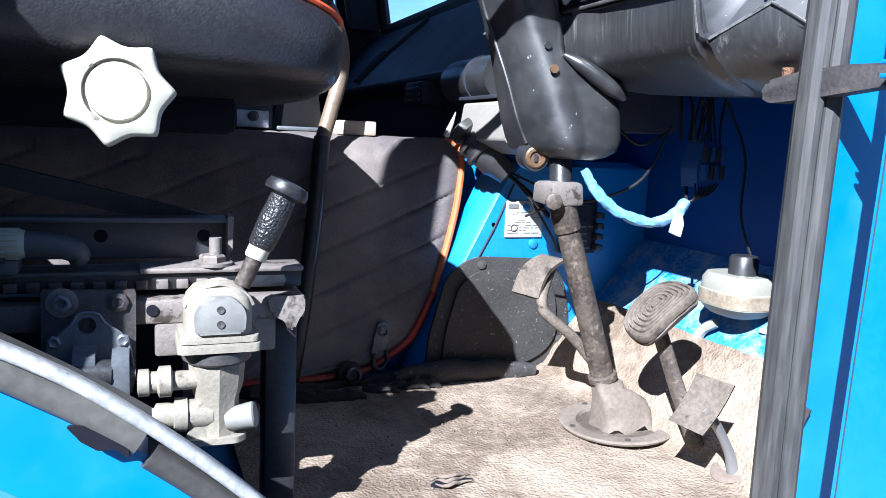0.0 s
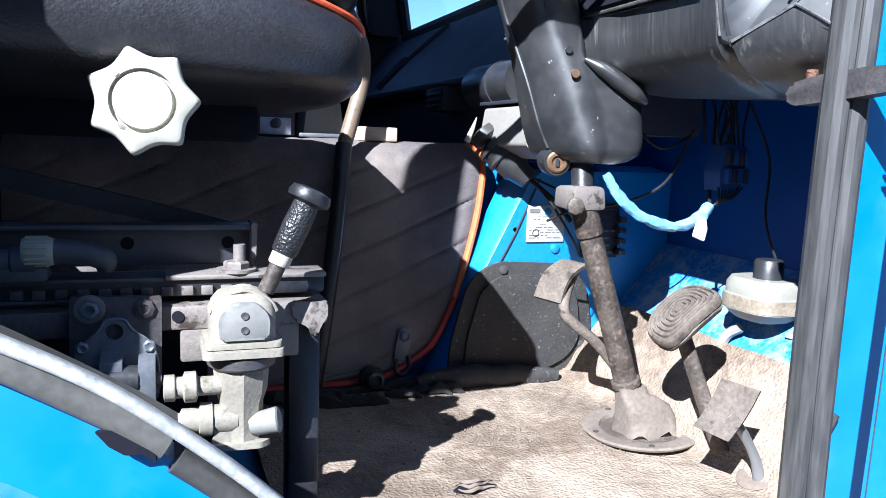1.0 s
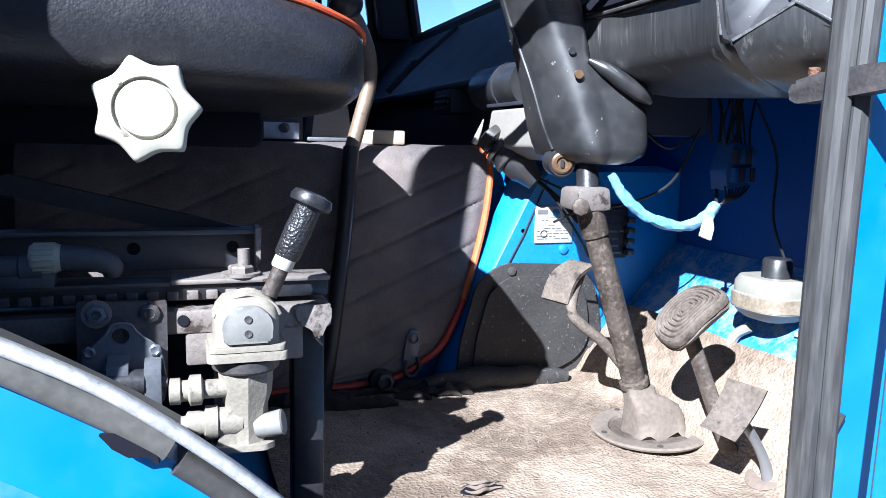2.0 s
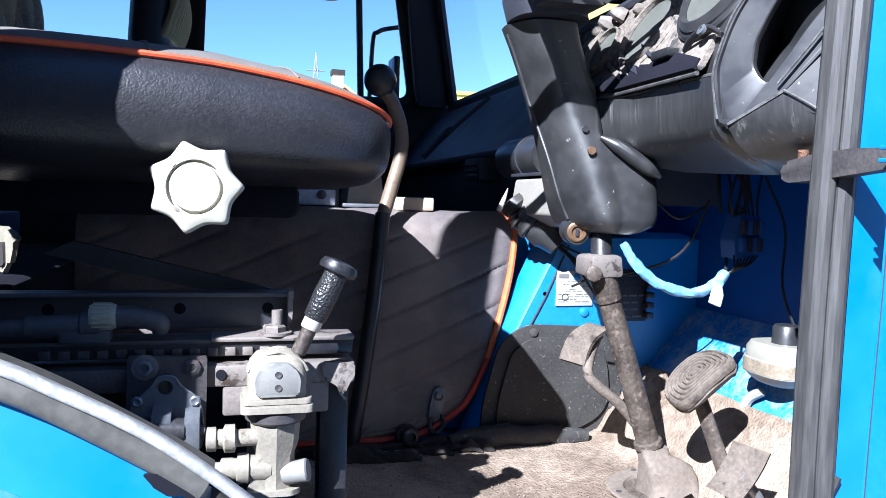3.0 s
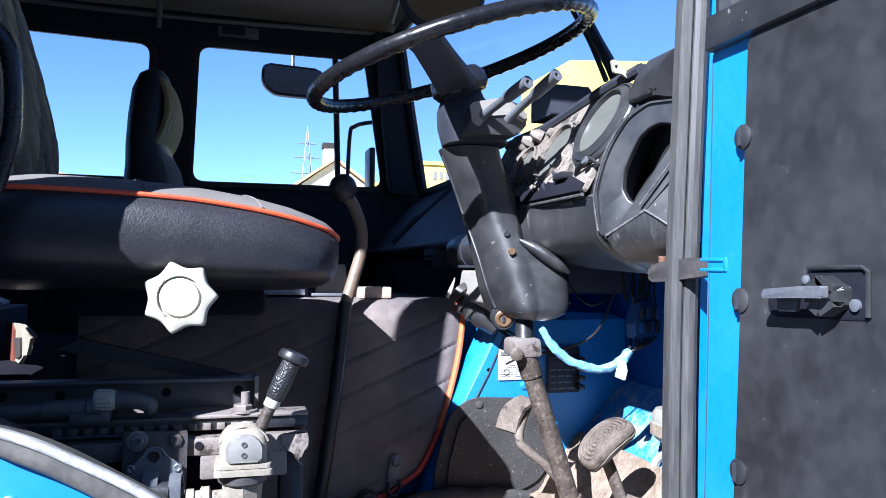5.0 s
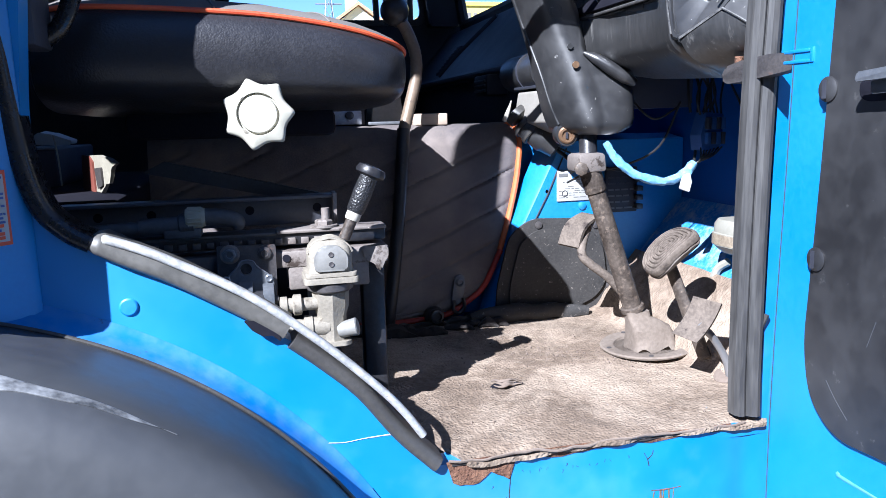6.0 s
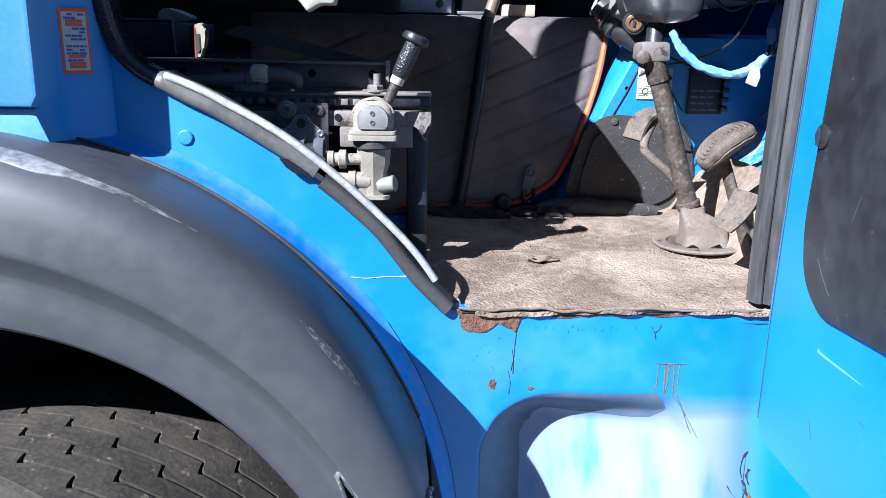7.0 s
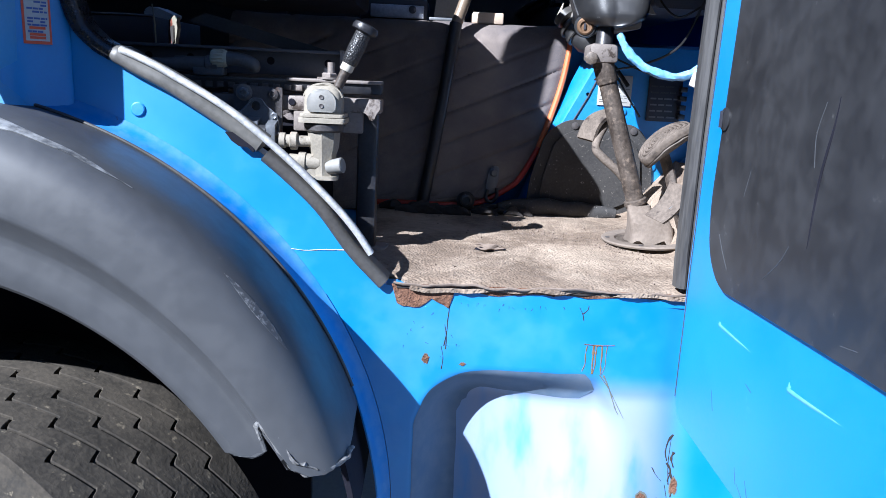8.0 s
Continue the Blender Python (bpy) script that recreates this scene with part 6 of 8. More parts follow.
# ---- pedals ----
def pad_sheet(corners, thick, bulge=0.0, nx=10, ny=10):
    a, b, c, d = (Vector(p) for p in corners)
    n = (b - a).cross(d - a).normalized()
    bm = B()
    rows = []
    for j in range(ny + 1):
        v = j / ny
        row = []
        for i in range(nx + 1):
            u = i / nx
            # rounded plan
            row.append(bm.verts.new((a * (1 - u) + b * u) * (1 - v) + (d * (1 - u) + c * u) * v + n * bulge * (1 - (2 * v - 1) ** 2)))
        rows.append(row)
    for r0, r1 in zip(rows, rows[1:]):
        for i in range(nx):
            bm.faces.new((r0[i], r0[i + 1], r1[i + 1], r1[i]))
    thicken(bm, -n * thick)
    return bm


acc = thing("accelerator_pedal", (0.87, 0.80, 1.0), "bare worn steel accelerator pedal plate", "pedal")
part("plate", pad_sheet([(0.840, 0.846, 1.152), (0.864, 0.806, 1.147), (0.823, 0.806, 1.088), (0.805, 0.848, 1.094)], 0.005, 0.009), M["pedal"], acc)
part("stem", tube(B(), [(0.836, 0.828, 1.115), (0.868, 0.834, 1.085), (0.896, 0.838, 1.045), (0.910, 0.842, 1.012)], [0.007, 0.006, 0.008], 10), M["galvanised"], acc, "bare steel stem")
part("floor_ring", lathe(B(), (0.912, 0.846, 1.016), (-0.5, 0, 1), [(0.026, 0), (0.028, 0.003), (0.022, 0.005), (0.012, 0.003)], 18), M["mat_edge"], acc)

brake = thing("brake_pedal", (0.85, 0.92, 1.0), "dusty brake pedal with an oval ribbed rubber pad", "pedal")
P0 = Vector((0.843, 0.942, 1.220))
bu = Vector((0.745, -0.07, 0.655)).normalized()       # along the pad
bn = Vector((-0.655, -0.06, 0.75))
bn = (bn - bu * bn.dot(bu)).normalized()
bv = bn.cross(bu)


def pad_ring(k, d):
    out = []
    for a, b in superellipse(0, 0, 0.053 * k, 0.036 * k, 40, 2.9):
        curve = -0.012 * (a / 0.052) ** 2
        out.append(P0 + bu * a + bv * b + bn * (d + curve))
    return out


rings = [pad_ring(0.92, -0.014), pad_ring(0.98, -0.012), pad_ring(1.0, -0.007), pad_ring(1.0, -0.002), pad_ring(0.96, 0.001)]
for k in (0.86, 0.72, 0.58, 0.44, 0.30, 0.16):
    rings += [pad_ring(k + 0.035, 0.001), pad_ring(k + 0.015, -0.0025), pad_ring(k - 0.015, -0.0025), pad_ring(k - 0.035, 0.001)]
part("rubber_pad", loft(B(), rings), M["pedal"], brake, "grey rubber pad with oval ribs", angle=30)
part("pad_plate", wobble(loft(B(), [pad_ring(0.95, -0.020), pad_ring(0.99, -0.0155), pad_ring(0.93, -0.0135)]), 0.003, 60), M["dirty_steel"], brake)
part("arm", tube(B(), [P0 - bn * 0.018 - bu * 0.012, (0.862, 0.944, 1.165), (0.884, 0.925, 1.09), (0.905, 0.91, 1.025)], [0.011, 0.011, 0.012], 10, flat=0.6), M["dirty_steel"], brake)

clutch = thing("clutch_pedal", (0.80, 1.13, 1.05), "curved bare steel clutch pedal on a bent arm", "pedal")
bm = B()
rows = []
for j in range(13):
    t = j / 12
    c = Vector((0.750, 1.138, 1.194)).lerp(Vector((0.800, 1.145, 1.252)), t) + Vector((-0.010, -0.004, 0.010)) * math.sin(math.pi * t)
    wv = Vector((0.012, -0.021, -0.002))
    rows.append([bm.verts.new(c - wv * (1.0 - 0.12 * t)), bm.verts.new(c + wv * (1.0 - 0.12 * t))])
for a, b in zip(rows, rows[1:]):
    bm.faces.new((a[0], a[1], b[1], b[0]))
thicken(bm, (0.005, 0.003, -0.004))
part("plate", bm, M["pedal"], clutch, angle=60)
part("arm", tube(B(), [(0.800, 1.145, 1.240), (0.778, 1.130, 1.205), (0.769, 1.115, 1.178), (0.784, 1.108, 1.160), (0.82, 1.10, 1.130), (0.88, 1.09, 1.06)], 0.0085, 10), M["pedal"], clutch)

# ---- steering column ----
column = thing("steering_column", (0.85, 1.04, 1.0), "steering column with a rusty grey tube and scuffed black shroud", "steering column")
CB, CT = Vector((0.858, 1.045, 1.03)), Vector((0.752, 1.052, 1.348))
cd = (CT - CB).normalized()
part("tube", rod(B(), CB, CT, 0.0175, 0.0165, 20), M["dirty_steel"], column, "rust-flecked grey tube")
part("upper_sleeve", lathe(B(), CT - cd * 0.045, cd, [(0.019, 0), (0.0195, 0.002), (0.0195, 0.046)], 20), M["dirty_steel"], column)
part("clamp", wobble(box(B(), 0.724, 0.776, 1.030, 1.085, 1.342, 1.374, 0.006), 0.003, 40), M["rail_steel"], column, "dirty steel clamp")
part("clamp_bolt", lathe(B(), (0.728, 1.032, 1.348), (-0.3, -1, 0), [(0.012, 0), (0.012, 0.007), (0.009, 0.009)], 8), M["dirty_steel"], column)
part("inner_shaft", rod(B(), CT, (0.762, 1.085, 1.46), 0.016), M["black_steel"], column)
rings = []
for z, hx, hy, cx, cy in ((1.012, 0.045, 0.036, 0.872, 1.036), (1.018, 0.044, 0.036, 0.871, 1.036), (1.036, 0.042, 0.033, 0.869, 1.037), (1.052, 0.039, 0.030, 0.866, 1.039), (1.063, 0.032, 0.027, 0.859, 1.042), (1.070, 0.0235, 0.0235, 0.847, 1.045), (1.080, 0.0225, 0.0225, 0.843, 1.045)):
    rings.append([Vector((cx + a, cy + b, z + (0.006 * math.sin(a * 160) if z < 1.02 else 0))) for a, b in superellipse(0, 0, hx, hy, 44, 3.6)])
part("rubber_boot", wobble(loft(B(), rings), 0.007, 30), M["boot"], column, "dusty grey square boot with a torn hem")
part("boot_clip", lathe(B(), CB + cd * 0.052, cd, [(0.020, 0), (0.022, 0.002), (0.022, 0.010), (0.019, 0.012)], 18), M["dirty_steel"], column)
part("floor_flange", lathe(B(), (0.868, 1.040, 1.0115), (-0.04, 0, 1), [(0.086, 0), (0.0875, 0.003), (0.085, 0.0055), (0.066, 0.0055), (0.062, 0.004), (0.060, 0.0)], 44), M["boot"], column, "dusty round floor flange")
for a in (0.4, 1.7, 3.1, 4.3, 5.5):
    part("flange_hole", lathe(B(), (0.868 + 0.0765 * math.cos(a), 1.040 + 0.0765 * math.sin(a), 1.0170 + 0.0031 * math.cos(a)), (-0.04, 0, 1), [(0.0045, 0), (0.0045, 0.001)], 10), M["dark_bracket"], column)
lock = part("ignition_lock", lathe(B(), (0.728, 1.108, 1.408), (-0.25, -1, -0.05), [(0.021, 0), (0.021, 0.032), (0.019, 0.036), (0.016, 0.036)], 22), M["black_plastic"], column, "black ignition lock barrel")
part("key_face", lathe(B(), (0.728, 1.108, 1.408), (-0.25, -1, -0.05), [(0.0155, 0.030), (0.0155, 0.038), (0.013, 0.040), (0.009, 0.040), (0.008, 0.037), (0.002, 0.037)], 22), M["brass"], lock, "worn brass-coloured key face")
part("key_slot", box(B(), 0.7165, 0.7195, 1.068, 1.073, 1.400, 1.411), M["black_dark"], lock)

AX0, AX1 = Vector((0.748, 1.085, 1.410)), Vector((0.668, 1.095, 1.715))
# lower shroud: a straight moulded cover that widens into a skirt, stepped back above a slanting fin
SHROUD = [(1.406, 0.738, 0.782, 1.012), (1.409, 0.724, 0.799, 1.012), (1.418, 0.711, 0.815, 1.014), (1.434, 0.703, 0.821, 1.017), (1.46, 0.694, 0.823, 1.023), (1.495, 0.686, 0.823, 1.031),
          (1.52, 0.680, 0.812, 1.038), (1.547, 0.673, 0.792, 1.047), (1.575, 0.665, 0.776, 1.055), (1.603, 0.656, 0.760, 1.062), (1.64, 0.643, 0.742, 1.063), (1.684, 0.625, 0.724, 1.062), (1.712, 0.612, 0.718, 1.062)]


def shroud_y(x, z, a):
    """The front of the shroud; a runs from -1 at its left edge to 1 at its right."""
    yf = float(np.interp(z, [q[0] for q in SHROUD], [q[3] for q in SHROUD]))
    skirt = 1 - step(z, 1.50, 1.56)
    fin = 1.547 - 0.70 * (x - 0.735)
    back = step(z, fin, fin + 0.010) * step(x, 0.733, 0.765) * (1 - step(z, 1.60, 1.64))
    edge = 1 - step(z, 1.405, 1.425)
    return yf - 0.014 * max(0.0, a) * skirt + 0.062 * max(0.0, -a) ** 3 + (0.05 - 0.035 * skirt) * max(0.0, a) ** 6 + 0.030 * back + 0.012 * edge


zs_, rings = np.concatenate([np.linspace(1.406, 1.418, 4), np.linspace(1.422, 1.712, 60)]), []
for z in zs_:
    xl, xr = (float(np.interp(z, [q[0] for q in SHROUD], [q[i] for q in SHROUD])) for i in (1, 2))
    ring = []
    for k in range(33):
        a = -1 + k / 16
        x = xl + (xr - xl) * (a + 1) / 2
        ring.append(Vector((x, shroud_y(x, z, a), z)))
    ring += [Vector((xr - 0.004, 1.15, z)), Vector((xl + 0.004, 1.15, z))]
    rings.append(ring)
shroud = part("lower_shroud", loft(B(), rings), M["black_plastic"], column, "scuffed black plastic shroud with a flared skirt", angle=50)
rim_pts = []
for z in np.linspace(1.425, 1.70, 12):
    xl = float(np.interp(z, [q[0] for q in SHROUD], [q[1] for q in SHROUD]))
    rim_pts.append((xl - 0.001, shroud_y(xl, z, -1.0) + 0.002, z))
part("shroud_rim", tube(B(), rim_pts, 0.0028, 8), M["black_plastic"], column, "thin raised rim down the shroud edge")
rings = []
for t, hx, hy in ((1.0, 0.053, 0.055), (1.002, 0.056, 0.058), (1.10, 0.056, 0.06), (1.20, 0.050, 0.054), (1.28, 0.036, 0.038), (1.40, 0.030, 0.030)):
    c = AX0.lerp(AX1, t)
    rings.append([Vector((c.x + a, c.y + b, c.z)) for a, b in superellipse(0, 0, hx, hy, 36, 2.8)])
part("upper_shroud", loft(B(), rings), M["black_dark"], column, "dark upper shroud")
fin_pts = [(0.737, 1.043, 1.546), (0.755, 1.033, 1.535), (0.778, 1.022, 1.519), (0.801, 1.013, 1.503), (0.818, 1.012, 1.493)]
part("shroud_ridge", tube(B(), fin_pts, [0.003, 0.009, 0.012, 0.012, 0.007], 14), M["black_plastic"], column, "rounded fin over the skirt")
part("shroud_screw", lathe(B(), (0.7195, 1.0385, 1.5255), (-0.1, -1, 0), [(0.006, 0), (0.006, 0.004), (0.001, 0.004)], 12), M["brass"], column)
part("shroud_screw", lathe(B(), (0.7135, 1.0485, 1.557), (-0.1, -1, 0), [(0.005, 0), (0.005, 0.003), (0.001, 0.003)], 12), M["black_plastic"], column)
for r in (0.007, 0.012):
    part("moulded_mark", lathe(B(), (0.694, 1.0635, 1.617), (-0.1, -1, 0), [(r, -0.002), (r, 0.0008), (r - 0.0015, 0.0008), (r - 0.0015, -0.002)], 24), M["black_plastic"], column)
# stalk box and two broken stalks
sb = prism(B(), rounded([(0.625, 1.722), (0.715, 1.722), (0.735, 1.745), (0.725, 1.775), (0.685, 1.785), (0.635, 1.770)], 0.006), (0, 1.09, 0), (1, 0, 0), (0, 0, 1), 0.085, 0.006)
stalk_box = part("stalk_box", sb, M["black_plastic"], column, "grey-black stalk housing")
# Added paler plate: the housing's lit, dusty face put into colour.
part("stalk_plate", prism(B(), rounded([(0.628, 1.768), (0.634, 1.738), (0.646, 1.733), (0.660, 1.752), (0.700, 1.757), (0.724, 1.744), (0.733, 1.760), (0.690, 1.786), (0.635, 1.774)], 0.003), (0, 1.0055, 0), (1, 0, 0), (0, 0, 1), 0.004, 0.001), M["heater"], stalk_box, "pale plate for the lit, dusty face round the stalks")
for a, b in (((0.652, 1.01, 1.752), (0.684, 0.885, 1.784)), ((0.70, 1.01, 1.752), (0.734, 0.888, 1.800))):
    a, b = Vector(a), Vector(b)
    d = (b - a).normalized()
    part("stalk", lathe(B(), a, d, [(0.011, 0), (0.0075, 0.012), (0.007, 0.07), (0.010, 0.078), (0.0105, (b - a).length), (0.004, (b - a).length), (0.003, (b - a).length - 0.006)], 16), M["zinc"], stalk_box, "broken-off stalk")

# steering wheel
SW = Vector((0.620, 1.085, 1.866))
sn = Vector((-0.31, 0.02, 0.95)).normalized()
su = Vector((1, 0, 0)) - sn * sn.x
su.normalize()
sv = sn.cross(su)
swheel = thing("steering_wheel", tuple(SW - sn * 0.06), "black steering wheel with a finger-ribbed rim", "steering wheel")
rings = []
for k in range(181):
    a = 2 * math.pi * k / 180
    rr = 0.0130 + 0.0016 * max(0, math.cos(a * 60)) * (1 if 0 <= a < 6.3 else 0)
    c = SW + (su * math.cos(a) + sv * math.sin(a)) * 0.252
    o = su * math.cos(a) + sv * math.sin(a)
    rings.append([c + (o * math.cos(b) + sn * math.sin(b)) * (rr if math.sin(b) < 0.2 else 0.0130) for b in (2 * math.pi * j / 14 for j in range(14))])
part("rim", loft(B(), rings, cap=False), M["rim_black"], swheel)
hubc = SW - sn * 0.045
part("hub", lathe(B(), hubc - sn * 0.02, sn, [(0.045, 0), (0.052, 0.01), (0.050, 0.03), (0.040, 0.042), (0.01, 0.046)], 28), M["rim_black"], swheel)
for a in (4.22, 1.08):
    o = su * math.cos(a) + sv * math.sin(a)
    across = sn.cross(o)
    rings = []
    for c, w, h in ((hubc + o * 0.02 - sn * 0.01, 0.036, 0.016), (hubc + o * 0.07 + sn * 0.004, 0.034, 0.012), (hubc + o * 0.14 + sn * 0.02, 0.030, 0.009), (SW + o * 0.21 - sn * 0.008, 0.027, 0.008), (SW + o * 0.246 - sn * 0.002, 0.030, 0.009)):
        rings.append([c + across * math.copysign(abs(math.cos(b)) ** 0.6, math.cos(b)) * w + sn * math.copysign(abs(math.sin(b)) ** 0.6, math.sin(b)) * h for b in (2 * math.pi * j / 20 for j in range(20))])
    part("spoke", loft(B(), rings), M["black_dark"], swheel)


# ---- dashboard ----
dash = thing("dashboard", (0.95, 1.75, 1.5), "aged black plastic dashboard with dusty gauges", "dashboard")
drv = [(0.782, 1.560), (0.768, 1.590), (0.763, 1.604), (0.858, 1.790), (0.88, 1.797), (1.0, 1.79), (1.0, 1.515), (0.93, 1.510), (0.86, 1.512), (0.81, 1.530)]
bm = prism(B(), rounded(drv, [0.02, 0.008, 0.006, 0.01, 0.01, 0.01, 0.01, 0.03, 0.05, 0.03], 5), (0, 1.36, 0), (1, 0, 0), (0, 0, 1), 0.47, 0.002)
part("driver_binnacle", bm, M["scratched_black"], dash, "scratched black instrument housing")
far = [(0.775, 1.535), (0.770, 1.560), (0.785, 1.568), (0.955, 1.762), (0.99, 1.775), (1.0, 1.74), (1.0, 1.45), (0.86, 1.45), (0.84, 1.535)]
part("passenger_side", prism(B(), rounded(far, 0.008), (0, 2.775, 0), (1, 0, 0), (0, 0, 1), 1.65, 0.004), M["dash_far"], dash, "dark blue-grey passenger dash")
slope = Vector((0.17, 0, 0.194)).normalized()
sl_n = Vector((-slope.z, 0, slope.x))
# panel lines and grille on the passenger slope
part("dash_rib", tube(B(), [Vector((0.79, 2.30, 1.574)), Vector((0.86, 2.27, 1.655)), Vector((0.945, 2.15, 1.752))], 0.012, 8, flat=0.5), M["black_dark"], dash)
for k in range(9):
    c = Vector((0.80, 2.36, 1.588)) + slope * (0.014 * k)
    part("grille_slat", box(B(), c.x - 0.004, c.x + 0.004, 2.315, 2.375, c.z - 0.004, c.z + 0.006, 0.001), M["black_dark"], dash)
part("ledge", box(B(), 0.757, 0.79, 1.50, 2.76, 1.545, 1.560, 0.004), M["black_dark"], dash)
part("lower_panel", box(B(), 0.80, 0.83, 1.45, 2.75, 1.40, 1.54, 0.006), M["dash_far"], dash)
vent = part("ash_drawer", box(B(), 0.745, 0.80, 1.63, 1.74, 1.495, 1.545, 0.004), M["black_dark"], dash)
for k in range(3):
    part("drawer_rib", box(B(), 0.741, 0.747, 1.64, 1.73, 1.503 + k * 0.012, 1.509 + k * 0.012, 0.001), M["black_plastic"], vent)
part("duct", rod(B(), (0.775, 1.30, 1.535), (0.775, 1.50, 1.535), 0.040, 0.040, 18), M["black_plastic"], dash, "round black air duct")
part("duct_rib", lathe(B(), (0.775, 1.38, 1.535), (0, 1, 0), [(0.0425, 0), (0.0425, 0.006)], 18), M["black_dark"], dash)
# instrument panel on the driver's slope
slope = Vector((0.47, 0, 0.883)).normalized()
sl_n = Vector((-slope.z, 0, slope.x))
o = Vector((0.757, 0.0, 1.603))
pl = [(0.835, 0.008), (1.355, 0.008), (1.355, 0.200), (0.835, 0.200)]
bm = prism(B(), rounded(pl, 0.012), o + sl_n * 0.001, (0, 1, 0), slope, -0.008, 0.002)
panel = part("instrument_panel", bm, M["panel_dust"], dash, "bleached dusty instrument panel")
part("panel_rim", tube(B(), [o + slope * q + sl_n * 0.010 + Vector((0, y, 0)) for y, q in ((0.84, 0.226), (0.95, 0.216), (1.10, 0.190), (1.20, 0.180), (1.35, 0.178))], 0.010, 8), M["black_dark"], dash)
part("panel_sill", tube(B(), [o + slope * 0.004 + sl_n * 0.004 + Vector((0, y, 0)) for y in (0.84, 1.0, 1.2, 1.35)], 0.003, 8), M["worn_edge"], dash, "scuffed grey sill")


def gauge(y, s, r, deep, wide, mat, words):
    """A dial sunk in a stepped bezel whose housing is wider towards the sill and the pillar."""
    c = o + slope * s + Vector((0, y, 0)) + sl_n * 0.006
    off = slope * (-0.30 * (wide - 1.12) * r) + Vector((0, -0.55 * (wide - 1.12) * r, 0))
    rings = []
    for k, h, f in ((wide, 0.0, 1.0), (wide, deep * 0.7, 1.0), (wide * 0.97, deep, 0.95), (wide * 0.93, deep + 0.001, 0.9), (wide * 0.92, deep - 0.002, 0.9), (wide * 0.90, deep - 0.002, 0.85), (wide * 0.89, deep + 0.002, 0.8),
                    (1.10, deep + 0.005, 0.1), (1.05, deep + 0.007, 0.0), (1.00, deep + 0.006, 0.0), (0.97, deep - 0.001, 0.0)):
        rings.append([c + off * f + sl_n * h + (slope * math.sin(t) + Vector((0, math.cos(t), 0))) * r * k for t in (2 * math.pi * j / 56 for j in range(56))])
    g = part("gauge", loft(B(), rings, cap=False), M[mat], dash, words, angle=24)
    part("dial", lathe(B(), c, sl_n, [(r * 0.985, deep - 0.004), (r * 0.97, deep - 0.0015), (0.001, deep - 0.001)], 44), M["gauge_face"], g, "dusty grey dial glass")
    return g


gauge(0.880, 0.133, 0.056, 0.010, 1.36, "black_plastic", "large round gauge in a stepped black housing")
gauge(1.028, 0.106, 0.053, 0.006, 1.22, "panel_dust", "round gauge in a dust-covered bezel")
gauge(1.150, 0.095, 0.038, 0.008, 1.2, "panel_dust", "small round gauge in a dusty bezel")
# Flat black plate stands for the broken gap and the shadow in it.
gap = [(0.838, 0.020), (0.868, 0.030), (0.905, 0.042), (0.925, 0.030), (0.950, 0.046), (0.962, 0.034), (0.990, 0.040), (1.02, 0.028), (1.06, 0.036), (1.10, 0.022), (1.16, 0.026), (1.20, 0.012), (1.02, 0.006), (0.84, 0.006)]
part("broken_gap", prism(B(), gap, o + sl_n * 0.0075, (0, 1, 0), slope, -0.005, 0.0008), M["deep_black"], dash, "jagged black plate for the gap and shadow where the panel is broken")
bm = tube(B(), [o + slope * q + sl_n * h + Vector((0, p, 0)) for p, q, h in ((0.812, 0.046, 0.012), (0.838, 0.056, 0.020), (0.868, 0.048, 0.018), (0.886, 0.040, 0.010))], [0.004, 0.006, 0.005, 0.004], 8, flat=0.6)
part("panel_hook", bm, M["black_plastic"], dash, "bent black bracket below the large gauge")
part("hook_screw", lathe(B(), o + slope * 0.052 + sl_n * 0.022 + Vector((0, 0.842, 0)), sl_n, [(0.007, 0), (0.007, 0.004), (0.003, 0.005), (0.003, 0.002)], 12), M["zinc"], dash)
random.seed(21)
for y, q, r in ((1.235, 0.155, 0.010), (1.10, 0.160, 0.009), (1.29, 0.10, 0.010)):
    c = o + slope * q + Vector((0, y, 0)) + sl_n * 0.008
    part("warning_lamp", lathe(B(), c, sl_n, [(r, 0), (r, 0.008), (r * 0.7, 0.012), (0.001, 0.013)], 14), M["panel_dust"], dash)
for k, (y, q) in enumerate(((1.145, 0.160), (1.175, 0.150))):
    bm = lathe(B(), o + slope * q + Vector((0, y, 0)) + sl_n * 0.010, sl_n + Vector((0, 0.4, 0)), [(0.012, 0), (0.013, 0.012), (0.009, 0.020), (0.006, 0.026)], 8)
    part("panel_stud", wobble(bm, 0.002, 40, k * 3.1), M["rail_steel"], dash, "dusty threaded stud")
for k in range(7):
    y, q, l = random.uniform(0.97, 1.12), random.uniform(0.035, 0.075), random.uniform(0.018, 0.045)
    bm = prism(B(), [(-l, 0.0), (-l * 0.2, 0.006), (l, 0.002), (l * 0.3, -0.005)], o + slope * q + Vector((0, y, 0)) + sl_n * 0.010, Vector((0, 0.86, 0)) + slope * 0.5, slope, -0.004, 0.0008)
    part("panel_shard", bm, M["panel_dust"] if k % 3 else M["black_dark"], dash, "broken splinter of the panel")
part("panel_bracket", wobble(box(B(), 0.752, 0.785, 0.905, 0.945, 1.640, 1.652, 0.003), 0.002, 40), M["black_plastic"], dash)
